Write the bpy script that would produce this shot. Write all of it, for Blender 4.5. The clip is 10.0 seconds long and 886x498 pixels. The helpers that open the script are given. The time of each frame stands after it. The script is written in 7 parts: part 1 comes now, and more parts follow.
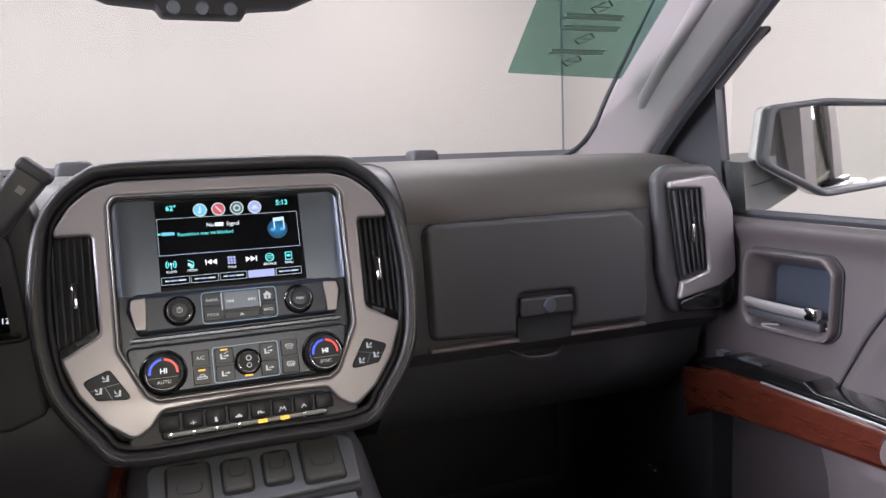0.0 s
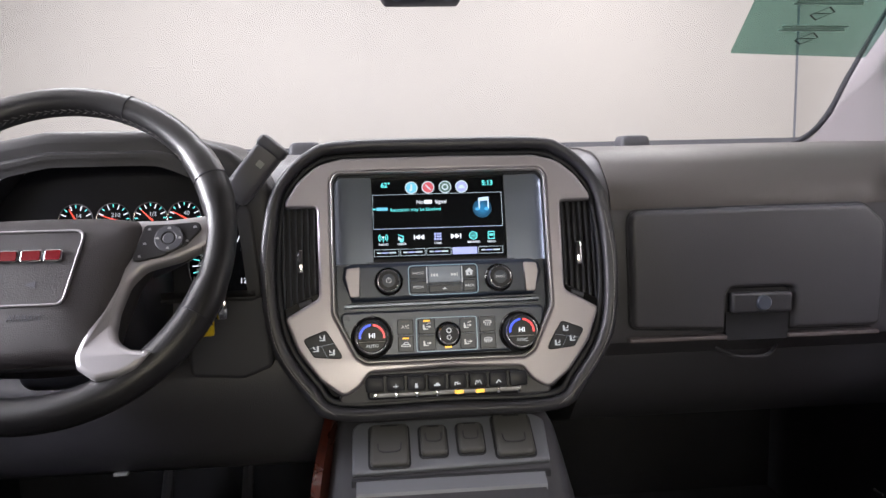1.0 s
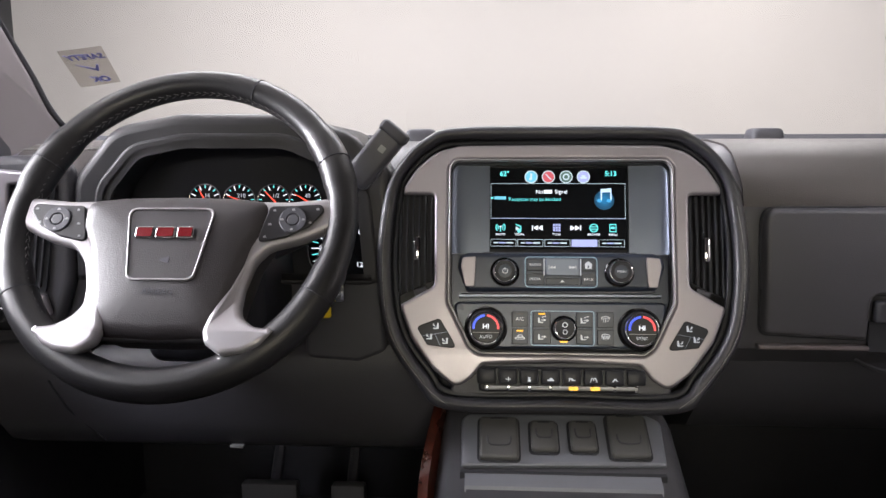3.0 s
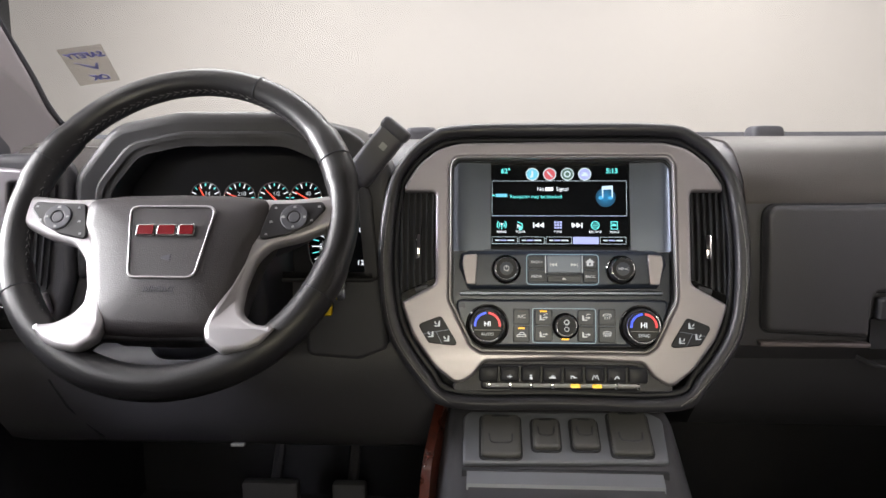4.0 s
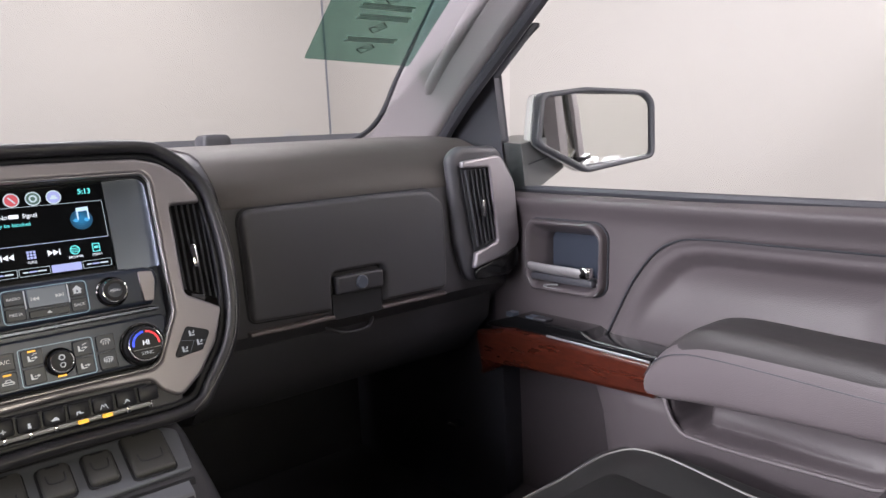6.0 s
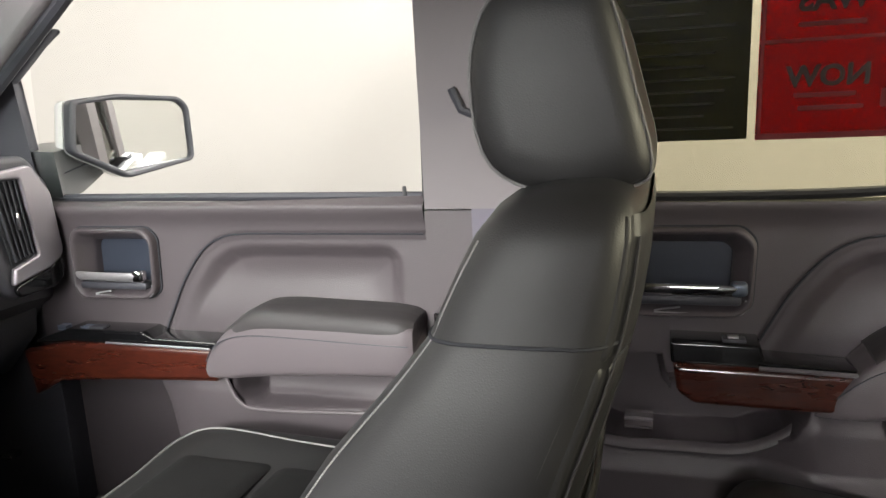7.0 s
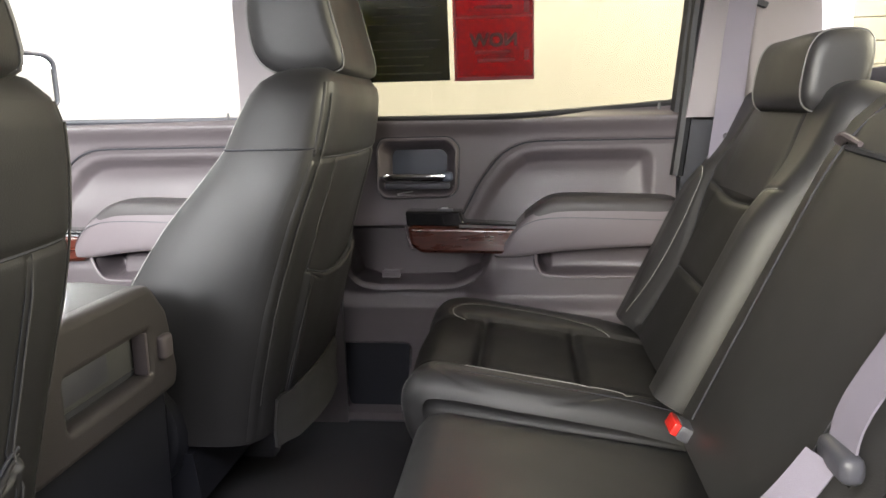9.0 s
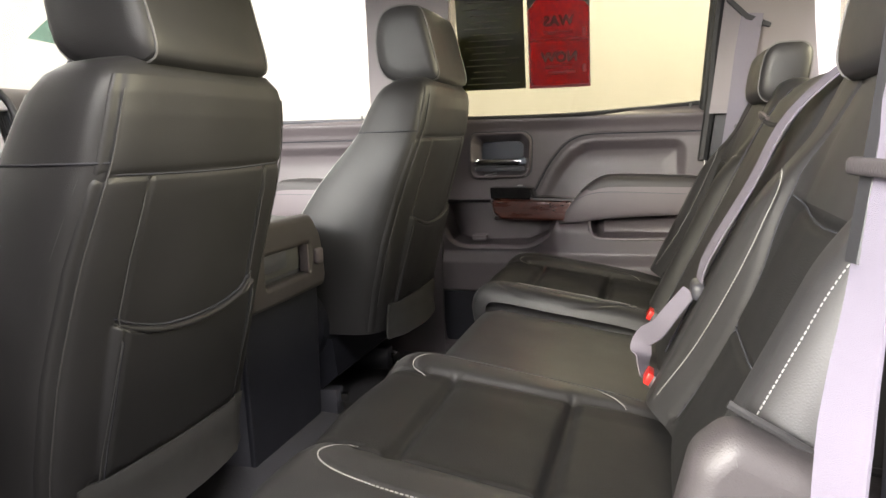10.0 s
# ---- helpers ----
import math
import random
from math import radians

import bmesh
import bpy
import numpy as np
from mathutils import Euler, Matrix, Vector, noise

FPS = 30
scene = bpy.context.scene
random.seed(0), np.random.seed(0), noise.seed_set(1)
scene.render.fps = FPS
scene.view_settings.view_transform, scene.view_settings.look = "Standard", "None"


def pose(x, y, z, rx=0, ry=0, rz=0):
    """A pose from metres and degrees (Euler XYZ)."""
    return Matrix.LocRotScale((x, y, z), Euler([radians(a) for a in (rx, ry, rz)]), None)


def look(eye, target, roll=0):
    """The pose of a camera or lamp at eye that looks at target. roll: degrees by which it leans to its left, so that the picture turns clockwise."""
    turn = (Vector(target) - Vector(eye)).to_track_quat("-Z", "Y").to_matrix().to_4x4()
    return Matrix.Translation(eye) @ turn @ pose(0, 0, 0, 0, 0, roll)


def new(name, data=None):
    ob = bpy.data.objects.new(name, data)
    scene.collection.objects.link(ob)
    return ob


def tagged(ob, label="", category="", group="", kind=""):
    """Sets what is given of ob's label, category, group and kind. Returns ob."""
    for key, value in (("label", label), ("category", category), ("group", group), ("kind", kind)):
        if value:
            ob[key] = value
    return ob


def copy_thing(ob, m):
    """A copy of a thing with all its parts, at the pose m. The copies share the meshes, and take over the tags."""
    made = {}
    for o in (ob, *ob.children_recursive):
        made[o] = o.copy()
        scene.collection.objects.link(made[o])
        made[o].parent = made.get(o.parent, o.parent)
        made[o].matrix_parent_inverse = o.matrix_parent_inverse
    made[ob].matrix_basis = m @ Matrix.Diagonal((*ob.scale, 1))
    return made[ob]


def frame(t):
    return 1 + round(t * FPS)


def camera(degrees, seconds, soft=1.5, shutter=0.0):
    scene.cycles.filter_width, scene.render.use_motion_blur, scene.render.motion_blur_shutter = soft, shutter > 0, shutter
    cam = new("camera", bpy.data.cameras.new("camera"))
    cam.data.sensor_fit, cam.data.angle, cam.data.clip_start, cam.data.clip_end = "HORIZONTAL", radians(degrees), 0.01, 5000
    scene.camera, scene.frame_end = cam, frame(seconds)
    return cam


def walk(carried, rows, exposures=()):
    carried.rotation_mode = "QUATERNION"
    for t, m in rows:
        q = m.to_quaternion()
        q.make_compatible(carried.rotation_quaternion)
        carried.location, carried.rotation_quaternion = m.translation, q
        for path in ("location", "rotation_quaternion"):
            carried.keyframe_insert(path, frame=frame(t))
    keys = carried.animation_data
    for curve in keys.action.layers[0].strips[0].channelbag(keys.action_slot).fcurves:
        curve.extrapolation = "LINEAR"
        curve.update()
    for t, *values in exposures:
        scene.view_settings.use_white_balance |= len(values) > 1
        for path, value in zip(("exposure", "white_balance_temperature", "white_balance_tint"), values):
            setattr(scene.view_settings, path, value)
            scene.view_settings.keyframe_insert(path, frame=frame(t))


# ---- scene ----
cam = camera(62.1, 10.0)

PATH = [
    (0, (-0.079, -0.952, 0.79), (0.625, 0.904, 0.546), -2.2),
    (0.5, (-0.074, -0.954, 0.785), (0.319, 0.99, 0.528), -2.1),
    (1, (-0.076, -0.96, 0.781), (0.089, 1.017, 0.525), -1.3),
    (1.5, (-0.085, -0.955, 0.781), (-0.064, 1.028, 0.522), -0.7),
    (2, (-0.093, -0.949, 0.781), (-0.155, 1.032, 0.513), -0.3),
    (2.5, (-0.094, -0.944, 0.78), (-0.206, 1.034, 0.503), -0.1),
    (4, (-0.098, -0.941, 0.775), (-0.206, 1.036, 0.496), -0.2),
    (4.5, (-0.1, -0.942, 0.775), (-0.144, 1.039, 0.506), -0.4),
    (5, (-0.102, -0.945, 0.784), (0.103, 1.027, 0.521), -1.5),
    (5.5, (-0.135, -0.94, 0.787), (0.615, 0.891, 0.497), -2.4),
    (6, (-0.165, -0.962, 0.793), (1.08, 0.571, 0.479), -2.7),
    (6.2, (-0.174, -0.987, 0.798), (1.24, 0.39, 0.471), -2.7),
    (7.3, (-0.314, -1.067, 0.846), (1.603, -0.717, 0.398), -2.9),
    (7.5, (-0.363, -1.088, 0.87), (1.557, -0.824, 0.377), -2.8),
    (8, (-0.483, -1.156, 0.892), (1.424, -0.982, 0.316), -3.8),
    (8.5, (-0.577, -1.19, 0.87), (1.335, -1.043, 0.302), -3.2),
    (9, (-0.752, -1.295, 0.688), (1.202, -1.078, 0.319), -1.4),
    (9.5, (-1.0, -1.404, 0.654), (0.938, -1.004, 0.366), -1.0),
    (10, (-1.222, -1.483, 0.628), (0.677, -0.933, 0.325), -1.7),
]
LAMP_W = 78
EXPO = [(0, 0.72, 6240, 18), (0.5, 0.81, 6210, 17), (1.0, 0.88, 6260, 17), (2.5, 0.88, 6260, 17), (3.8, 0.88, 6460, 14), (4.7, 0.88, 6510, 12), (5.2, 0.78, 6370, 17), (6.2, 0.67, 6320, 18), (7.3, 1.11, 6720, 6), (7.7, 1.16, 6680, 6), (8.1, 1.55, 6130, 14), (8.6, 1.58, 6140, 16), (9.0, 1.77, 6500, 10), (9.5, 1.75, 6600, 7), (10, 1.71, 6850, 9)]
walk(cam, [(t, look(e, a, r)) for t, e, a, r in PATH], EXPO)

# ---------- light ----------
world = bpy.data.worlds.new("studio_world")
scene.world = world
world.use_nodes = True
world.node_tree.nodes["Background"].inputs[0].default_value = (0.9, 0.88, 0.85, 1)
world.node_tree.nodes["Background"].inputs[1].default_value = 0.05


def area_lamp(name, at, aim, w, h, watts, color):
    data = bpy.data.lights.new(name, "AREA")
    data.shape, data.size, data.size_y, data.energy, data.color = "RECTANGLE", w, h, watts, color
    ob = new(name, data)
    ob.matrix_world = look(at, aim)
    return ob


WARM = (1.0, 0.95, 0.90)
NEUTRAL = (0.98, 0.965, 0.98)
# Ceiling lamps; the one tilted inward at x 2.45 is added fill.
for lx, ly, tx, w in ((-1.5, 2.7, -1.2, .31), (1.5, 2.7, 1.5, .27), (1.35, -1.9, 1.35, .25), (2.45, -1.3, .1, .45), (1.7, -3.6, 1.7, .55)):
    area_lamp("ceiling_and_fill_lamp", (lx, ly, 2.48), (tx, ly, 0), 0.6, 1.9, LAMP_W * w, WARM)
# Added fill over the hood for dash and seats, no fixture known there.
area_lamp("ceiling_and_fill_lamp", (-.2, 1.15, 2.48), (0, -.5, .6), 2.2, .6, LAMP_W * .52, NEUTRAL)
# Added fill left of the cab, tilted towards the dash and wheel.
area_lamp("ceiling_and_fill_lamp", (-2.2, .05, 2.45), (-.1, -.1, .6), 1.6, 2.2, LAMP_W * 1.5, NEUTRAL)
# Added fill at the left, no real source known; brightens the front door.
area_lamp("side_fill_lamp", (-3.1, -.23, 1.40), (.3, -.3, .55), .6, .7, LAMP_W * 1.75, NEUTRAL)
# Added fill for the driver's seat back and left side of the bench.
area_lamp("ceiling_and_fill_lamp", (-2.3, -2.2, 2.45), (-.4, -1.0, .4), 1.4, .7, LAMP_W * .55, NEUTRAL)
# Weaker added fill for the upper rear door.
area_lamp("side_fill_lamp", (-3.1, -1.10, 1.35), (.8, -1.1, .6), .7, .6, LAMP_W * .26, NEUTRAL)
# Added fill from behind, through the rear window onto dash and stack.
area_lamp("rear_fill_lamp", (0, -4.9, 1.75), (0, 0, .55), 3.2, 1.3, LAMP_W * 3.1, NEUTRAL)


# ---------- materials ----------
def mat(name, color, rough=0.5, metal=0.0, bump=0.0, scale=250.0, var=0.12, big=6.0, coat=0.0, grain="noise", stretch=(1, 1, 1), spec=0.5):
    m = bpy.data.materials.new(name)
    m.use_nodes = True
    nt = m.node_tree
    b = nt.nodes["Principled BSDF"]
    b.inputs["Metallic"].default_value = metal
    b.inputs["Coat Weight"].default_value = coat
    b.inputs["Coat Roughness"].default_value = 0.08
    b.inputs["Specular IOR Level"].default_value = spec
    tc = nt.nodes.new("ShaderNodeTexCoord")
    mp = nt.nodes.new("ShaderNodeMapping")
    mp.inputs["Scale"].default_value = stretch
    nt.links.new(tc.outputs["Object"], mp.inputs["Vector"])
    n1 = nt.nodes.new("ShaderNodeTexNoise")
    n1.inputs["Scale"].default_value, n1.inputs["Detail"].default_value = big, 5
    nt.links.new(mp.outputs["Vector"], n1.inputs["Vector"])
    if grain == "voronoi":
        n2 = nt.nodes.new("ShaderNodeTexVoronoi")
        n2.feature = "DISTANCE_TO_EDGE"
        fine = n2.outputs["Distance"]
    else:
        n2 = nt.nodes.new("ShaderNodeTexNoise")
        n2.inputs["Detail"].default_value = 3
        fine = n2.outputs["Fac"]
    n2.inputs["Scale"].default_value = scale
    nt.links.new(mp.outputs["Vector"], n2.inputs["Vector"])
    mix = nt.nodes.new("ShaderNodeMixRGB")
    lo = [c * (1 - var) for c in color]
    hi = [min(1, c * (1 + var)) for c in color]
    mix.inputs[1].default_value, mix.inputs[2].default_value = (*lo, 1), (*hi, 1)
    nt.links.new(n1.outputs["Fac"], mix.inputs[0])
    nt.links.new(mix.outputs[0], b.inputs["Base Color"])
    mr = nt.nodes.new("ShaderNodeMapRange")
    mr.inputs["From Min"].default_value, mr.inputs["From Max"].default_value = 0.3, 0.7
    mr.inputs["To Min"].default_value, mr.inputs["To Max"].default_value = max(0.02, rough * 0.86), min(1, rough * 1.14)
    nt.links.new(n1.outputs["Fac"], mr.inputs["Value"])
    nt.links.new(mr.outputs[0], b.inputs["Roughness"])
    if bump:
        bp = nt.nodes.new("ShaderNodeBump")
        bp.inputs["Strength"].default_value, bp.inputs["Distance"].default_value = bump, 0.001
        nt.links.new(fine, bp.inputs["Height"])
        nt.links.new(bp.outputs[0], b.inputs["Normal"])
    return m


def glow(name, color, strength):
    m = bpy.data.materials.new(name)
    m.use_nodes = True
    b = m.node_tree.nodes["Principled BSDF"]
    b.inputs["Base Color"].default_value = (*[c * 0.3 for c in color], 1)
    b.inputs["Emission Color"].default_value = (*color, 1)
    b.inputs["Emission Strength"].default_value = strength
    b.inputs["Roughness"].default_value = 0.3
    return m


def pane_mat(name, tint, gloss=0.02):
    m = bpy.data.materials.new(name)
    m.use_nodes = True
    nt = m.node_tree
    nt.nodes.remove(nt.nodes["Principled BSDF"])
    out = nt.nodes["Material Output"]
    tr, gl = nt.nodes.new("ShaderNodeBsdfTransparent"), nt.nodes.new("ShaderNodeBsdfGlossy")
    tr.inputs[0].default_value = (*tint, 1)
    gl.inputs["Roughness"].default_value = gloss
    lw = nt.nodes.new("ShaderNodeLayerWeight")
    lw.inputs[0].default_value = 0.25
    pw = nt.nodes.new("ShaderNodeMath")
    pw.operation = "POWER"
    pw.inputs[1].default_value = 3.0
    nt.links.new(lw.outputs["Facing"], pw.inputs[0])
    fr = nt.nodes.new("ShaderNodeMapRange")
    fr.inputs["To Min"].default_value, fr.inputs["To Max"].default_value = 0.02, 0.9
    nt.links.new(pw.outputs[0], fr.inputs["Value"])
    mx = nt.nodes.new("ShaderNodeMixShader")
    nt.links.new(fr.outputs[0], mx.inputs[0])
    nt.links.new(tr.outputs[0], mx.inputs[1])
    nt.links.new(gl.outputs[0], mx.inputs[2])
    nt.links.new(mx.outputs[0], out.inputs[0])
    return m


def wood_mat(name):
    m = mat(name, (0.085, 0.017, 0.009), 0.28, 0, 0.0, 60, 0.3, 9, coat=0.8, stretch=(4, 1, 5))
    nt = m.node_tree
    b = nt.nodes["Principled BSDF"]
    wv = nt.nodes.new("ShaderNodeTexNoise")
    wv.inputs["Scale"].default_value, wv.inputs["Detail"].default_value, wv.inputs["Distortion"].default_value = 26, 7, 1.6
    mp = nt.nodes["Mapping"]
    nt.links.new(mp.outputs["Vector"], wv.inputs["Vector"])
    cr = nt.nodes.new("ShaderNodeValToRGB")
    cr.color_ramp.elements[0].position, cr.color_ramp.elements[0].color = 0.30, (0.046, 0.0098, 0.0062, 1)
    cr.color_ramp.elements[1].position, cr.color_ramp.elements[1].color = 0.72, (0.088, 0.019, 0.0102, 1)
    nt.links.new(wv.outputs["Fac"], cr.inputs[0])
    nt.links.new(cr.outputs[0], b.inputs["Base Color"])
    return m


LEATHER = mat("black_leather", (0.0252, 0.0245, 0.0257), 0.48, 0, 0.18, 420, 0.15, 7, grain="voronoi", spec=0.48)
LEATHER_PERF = mat("perforated_leather", (0.0115, 0.0112, 0.0118), 0.6, 0, 0.35, 300, 0.15, 7, grain="voronoi", spec=0.35)
RIMSKIN = mat("rim_leather", (0.018, 0.0175, 0.0195), 0.36, 0, 0.2, 500, 0.15, 10, grain="voronoi")
SOFT = mat("soft_dash_skin", (0.072, 0.071, 0.084), 0.38, 0, 0.4, 480, 0.12, 5, grain="voronoi")
DASHTOP = mat("dash_top_skin", (0.064, 0.056, 0.055), 0.5, 0, 0.4, 480, 0.12, 5, grain="voronoi")
DOORSKIN = mat("door_skin", (0.092, 0.078, 0.085), 0.42, 0, 0.35, 420, 0.08, 4, grain="voronoi")
ARMSKIN = mat("armrest_skin", (0.135, 0.115, 0.124), 0.45, 0, 0.35, 420, 0.08, 5, grain="voronoi")
ARMTOP = mat("armrest_top", (0.045, 0.040, 0.042), 0.5, 0, 0.35, 420, 0.08, 5, grain="voronoi")
DARK = mat("dark_plastic", (0.054, 0.054, 0.066), 0.5, 0, 0.25, 600, 0.12, 8)
HUBSKIN = mat("airbag_skin", (0.040, 0.0355, 0.039), 0.44, 0, 0.35, 480, 0.12, 5, grain="voronoi")
FASCIA = mat("dark_fascia", (0.032, 0.041, 0.068), 0.30, 0.2, 0.05, 700, 0.05, 9)
DIALFACE = mat("dial_face", (0.010, 0.010, 0.012), 0.45, 0, 0, 50, 0.1, 10)
ARMGREY = mat("mirror_arm_paint", (0.085, 0.088, 0.092), 0.3, 0, 0.1, 600, 0.08, 9, coat=0.3)
PANEL = mat("charcoal_panel", (0.145, 0.168, 0.222), 0.30, 0.5, 0.04, 700, 0.03, 9)
PIANO = mat("gloss_black", (0.008, 0.008, 0.009), 0.12, 0, 0, 100, 0.1, 5, coat=0.5)
SKIRT = mat("seat_skirt_cloth", (0.036, 0.0355, 0.036), 0.9, 0, 0.6, 700, 0.15, 14)
KEYM = mat("matt_black_key", (0.019, 0.0198, 0.026), 0.42, 0, 0.1, 500, 0.1, 9, spec=0.3)
JOINT = mat("wall_joint", (0.40, 0.385, 0.36), 0.7, 0, 0, 60, 0.04, 20)
NOTICE = mat("pale_print", (0.40, 0.39, 0.38), 0.7, 0, 0, 60, 0.04, 20)
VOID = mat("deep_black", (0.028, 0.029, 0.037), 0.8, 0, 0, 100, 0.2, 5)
SILVER = mat("satin_silver", (0.365, 0.343, 0.378), 0.42, 0.7, 0.05, 90, 0.05, 4, stretch=(1, 14, 14))
SPOKE = mat("spoke_silver", (0.40, 0.385, 0.405), 0.38, 0.5, 0.0, 90, 0.04, 4)
ROD = mat("satin_rod", (0.55, 0.55, 0.56), 0.35, 0.4, 0, 90, 0.04, 6)
CHROME = mat("chrome", (0.75, 0.75, 0.76), 0.1, 1.0, 0, 90, 0.03, 6)
CONSOLE = mat("console_grey", (0.18, 0.19, 0.228), 0.38, 0.2, 0.1, 600, 0.06, 6)
RUBBER = mat("rubber_cover", (0.085, 0.085, 0.088), 0.5, 0, 0.2, 500, 0.1, 9)
PILLAR = mat("grey_headliner_cloth", (0.23, 0.207, 0.22), 0.8, 0, 0.4, 700, 0.06, 8)
CARPET = mat("black_carpet", (0.046, 0.045, 0.052), 0.95, 0, 0.9, 500, 0.3, 12)
THREAD = mat("pale_thread", (0.30, 0.295, 0.29), 0.8, 0, 0.5, 900, 0.15, 60)
SEAMT = mat("dull_seam_thread", (0.058, 0.056, 0.056), 0.7, 0, 0.3, 900, 0.15, 40)
PIPE = mat("grey_piping", (0.14, 0.136, 0.136), 0.6, 0, 0.3, 900, 0.15, 40)
BELT = mat("belt_webbing", (0.165, 0.15, 0.19), 0.7, 0, 0.6, 900, 0.08, 30, stretch=(1, 1, 3))
REDPL = mat("red_button", (0.65, 0.025, 0.02), 0.35, 0, 0, 50, 0.06, 20)
YELLOW = mat("yellow_tag", (0.75, 0.55, 0.01), 0.5, 0, 0, 50, 0.06, 20)
WALLP = mat("white_wall_paint", (0.41, 0.389, 0.364), 0.7, 0, 0.15, 180, 0.025, 0.5)
FLOORP = mat("grey_floor_paint", (0.13, 0.127, 0.124), 0.45, 0, 0.2, 90, 0.08, 1.2)
# Dark tone for the unseen left wall, chosen to cut bounced light.
BOUNCECUT = mat("bounce_cutting_grey", (0.05, 0.05, 0.052), 0.9, 0, 0.5, 160, 0.12, 1.5)
BODYP = mat("truck_paint", (0.78, 0.79, 0.80), 0.22, 0.2, 0, 90, 0.02, 3, coat=0.8)
GLASS = pane_mat("clear_glass", (0.95, 0.96, 0.95))
TINT = pane_mat("privacy_glass", (0.66, 0.645, 0.55))
MIRROR = mat("mirror_silver", (0.72, 0.73, 0.72), 0.015, 1.0, 0, 50, 0.01, 3)
WOOD = wood_mat("red_burl_wood")
GREENF = pane_mat("green_film", (0.50, 0.66, 0.61), 0.3)
PAPERW = pane_mat("sticker_film", (0.80, 0.78, 0.76), 0.4)
BLUEINK = mat("blue_ink", (0.12, 0.13, 0.52), 0.6, 0, 0, 50, 0.05, 20)
REDPAPER = pane_mat("red_paper", (0.46, 0.028, 0.028), 0.4)
DARKRED = mat("dark_red_ink", (0.12, 0.006, 0.008), 0.5, 0, 0, 50, 0.10, 8)
OLIVE = pane_mat("olive_paper", (0.11, 0.112, 0.065), 0.4)
INK = mat("dark_ink", (0.02, 0.018, 0.016), 0.6, 0, 0, 50, 0.1, 10)
GREYINK = mat("green_grey_ink", (0.30, 0.42, 0.38), 0.6, 0, 0, 50, 0.1, 10)
SCREEN = mat("screen_black", (0.006, 0.007, 0.009), 0.12, 0, 0, 50, 0.1, 10)
WHITEG = glow("white_glow", (0.85, 0.9, 0.95), 0.75)
CYANG = glow("cyan_glow", (0.12, 0.75, 0.72), 0.8)
BLUEG = glow("blue_glow", (0.14, 0.52, 0.68), 0.7)
NOTE = glow("pale_blue_note", (0.55, 0.75, 0.95), 0.7)
HALO = [glow("blue_halo", (0.02, 0.30, 0.65), s) for s in (.05, .11, .2, .32)]
STEMBLUE = glow("blue_note", (0.06, 0.42, 0.80), 0.6)
ICONRED = glow("icon_red", (0.62, 0.10, 0.12), 0.6)
ICONGREEN = glow("icon_green", (0.10, 0.20, 0.16), 0.4)
PALERING = glow("pale_ring", (0.62, 0.75, 0.80), 0.6)
POD = mat("button_pod", (0.024, 0.023, 0.026), 0.35, 0, 0.1, 600, 0.1, 9)
LILAC = glow("lilac_glow", (0.42, 0.48, 0.85), 0.55)
REDG = glow("red_glow", (0.85, 0.05, 0.06), 0.8)
AMBERG = glow("amber_glow", (1.0, 0.50, 0.02), 0.7)
BLUEDEEP = glow("deep_blue_glow", (0.03, 0.08, 0.95), 0.9)
NEEDLE = glow("needle_glow", (0.95, 0.08, 0.04), 0.7)
LEGEND = glow("lit_legend", (0.78, 0.84, 0.92), 0.28)
KEYCAP = mat("key_cap", (0.036, 0.043, 0.062), 0.36, 0, 0.1, 700, 0.1, 9)
HOODSKIN = mat("hood_skin", (0.026, 0.0255, 0.029), 0.42, 0, 0.3, 480, 0.12, 5, grain="voronoi")
SEAL = mat("black_rubber_seal", (0.016, 0.016, 0.018), 0.55, 0, 0.1, 400, 0.1, 12)
SURR = mat("surround_skin", (0.031, 0.031, 0.038), 0.34, 0, 0.3, 480, 0.12, 5, grain="voronoi")
LEGEND_DIM = mat("dim_legend", (0.30, 0.305, 0.315), 0.6, 0, 0, 50, 0.02, 20)
EDGEBLUE = glow("pale_blue_edge", (0.24, 0.38, 0.48), 0.5)
REDEMB = mat("red_enamel", (0.17, 0.010, 0.014), 0.25, 0, 0, 50, 0.05, 20, coat=0.6)


# ---------- mesh tools ----------
def mesh_of(verts, faces, name="m"):
    me = bpy.data.meshes.new(name)
    me.from_pydata([tuple(v) for v in verts], [], faces)
    me.update()
    return me


def bm_mesh(bm):
    me = bpy.data.meshes.new("m")
    bm.to_mesh(me)
    bm.free()
    return me


def joined(*meshes):
    vs, fs = [], []
    for me in meshes:
        o = len(vs)
        vs += [v.co.copy() for v in me.vertices]
        fs += [[o + i for i in p.vertices] for p in me.polygons]
    return mesh_of(vs, fs)


def thing(name, at, label, category, group="", kind=""):
    ob = new(name)
    ob.empty_display_size = 0.05
    ob.matrix_world = Matrix.Translation(at)
    return tagged(ob, label, category, group, kind)


def part(name, me, material, parent=None, label="", m=None, sharp=38):
    if m is not None:
        me.transform(m)
        if m.determinant() < 0:
            me.flip_normals()
    me.name = name
    for p in me.polygons:
        p.use_smooth = True
    me.set_sharp_from_angle(angle=radians(sharp))
    me.materials.append(material)
    ob = new(name, me)
    if parent is not None:
        base = parent.matrix_basis.copy() if parent.parent is None else Matrix()
        ob.parent = parent
        ob.matrix_parent_inverse = base.inverted()
    if label:
        ob["label"] = label
    return ob


def solid(name, me, material, label, category, kind="", group="", m=None, sharp=38):
    return tagged(part(name, me, material, None, "", m, sharp), label, category, group, kind)


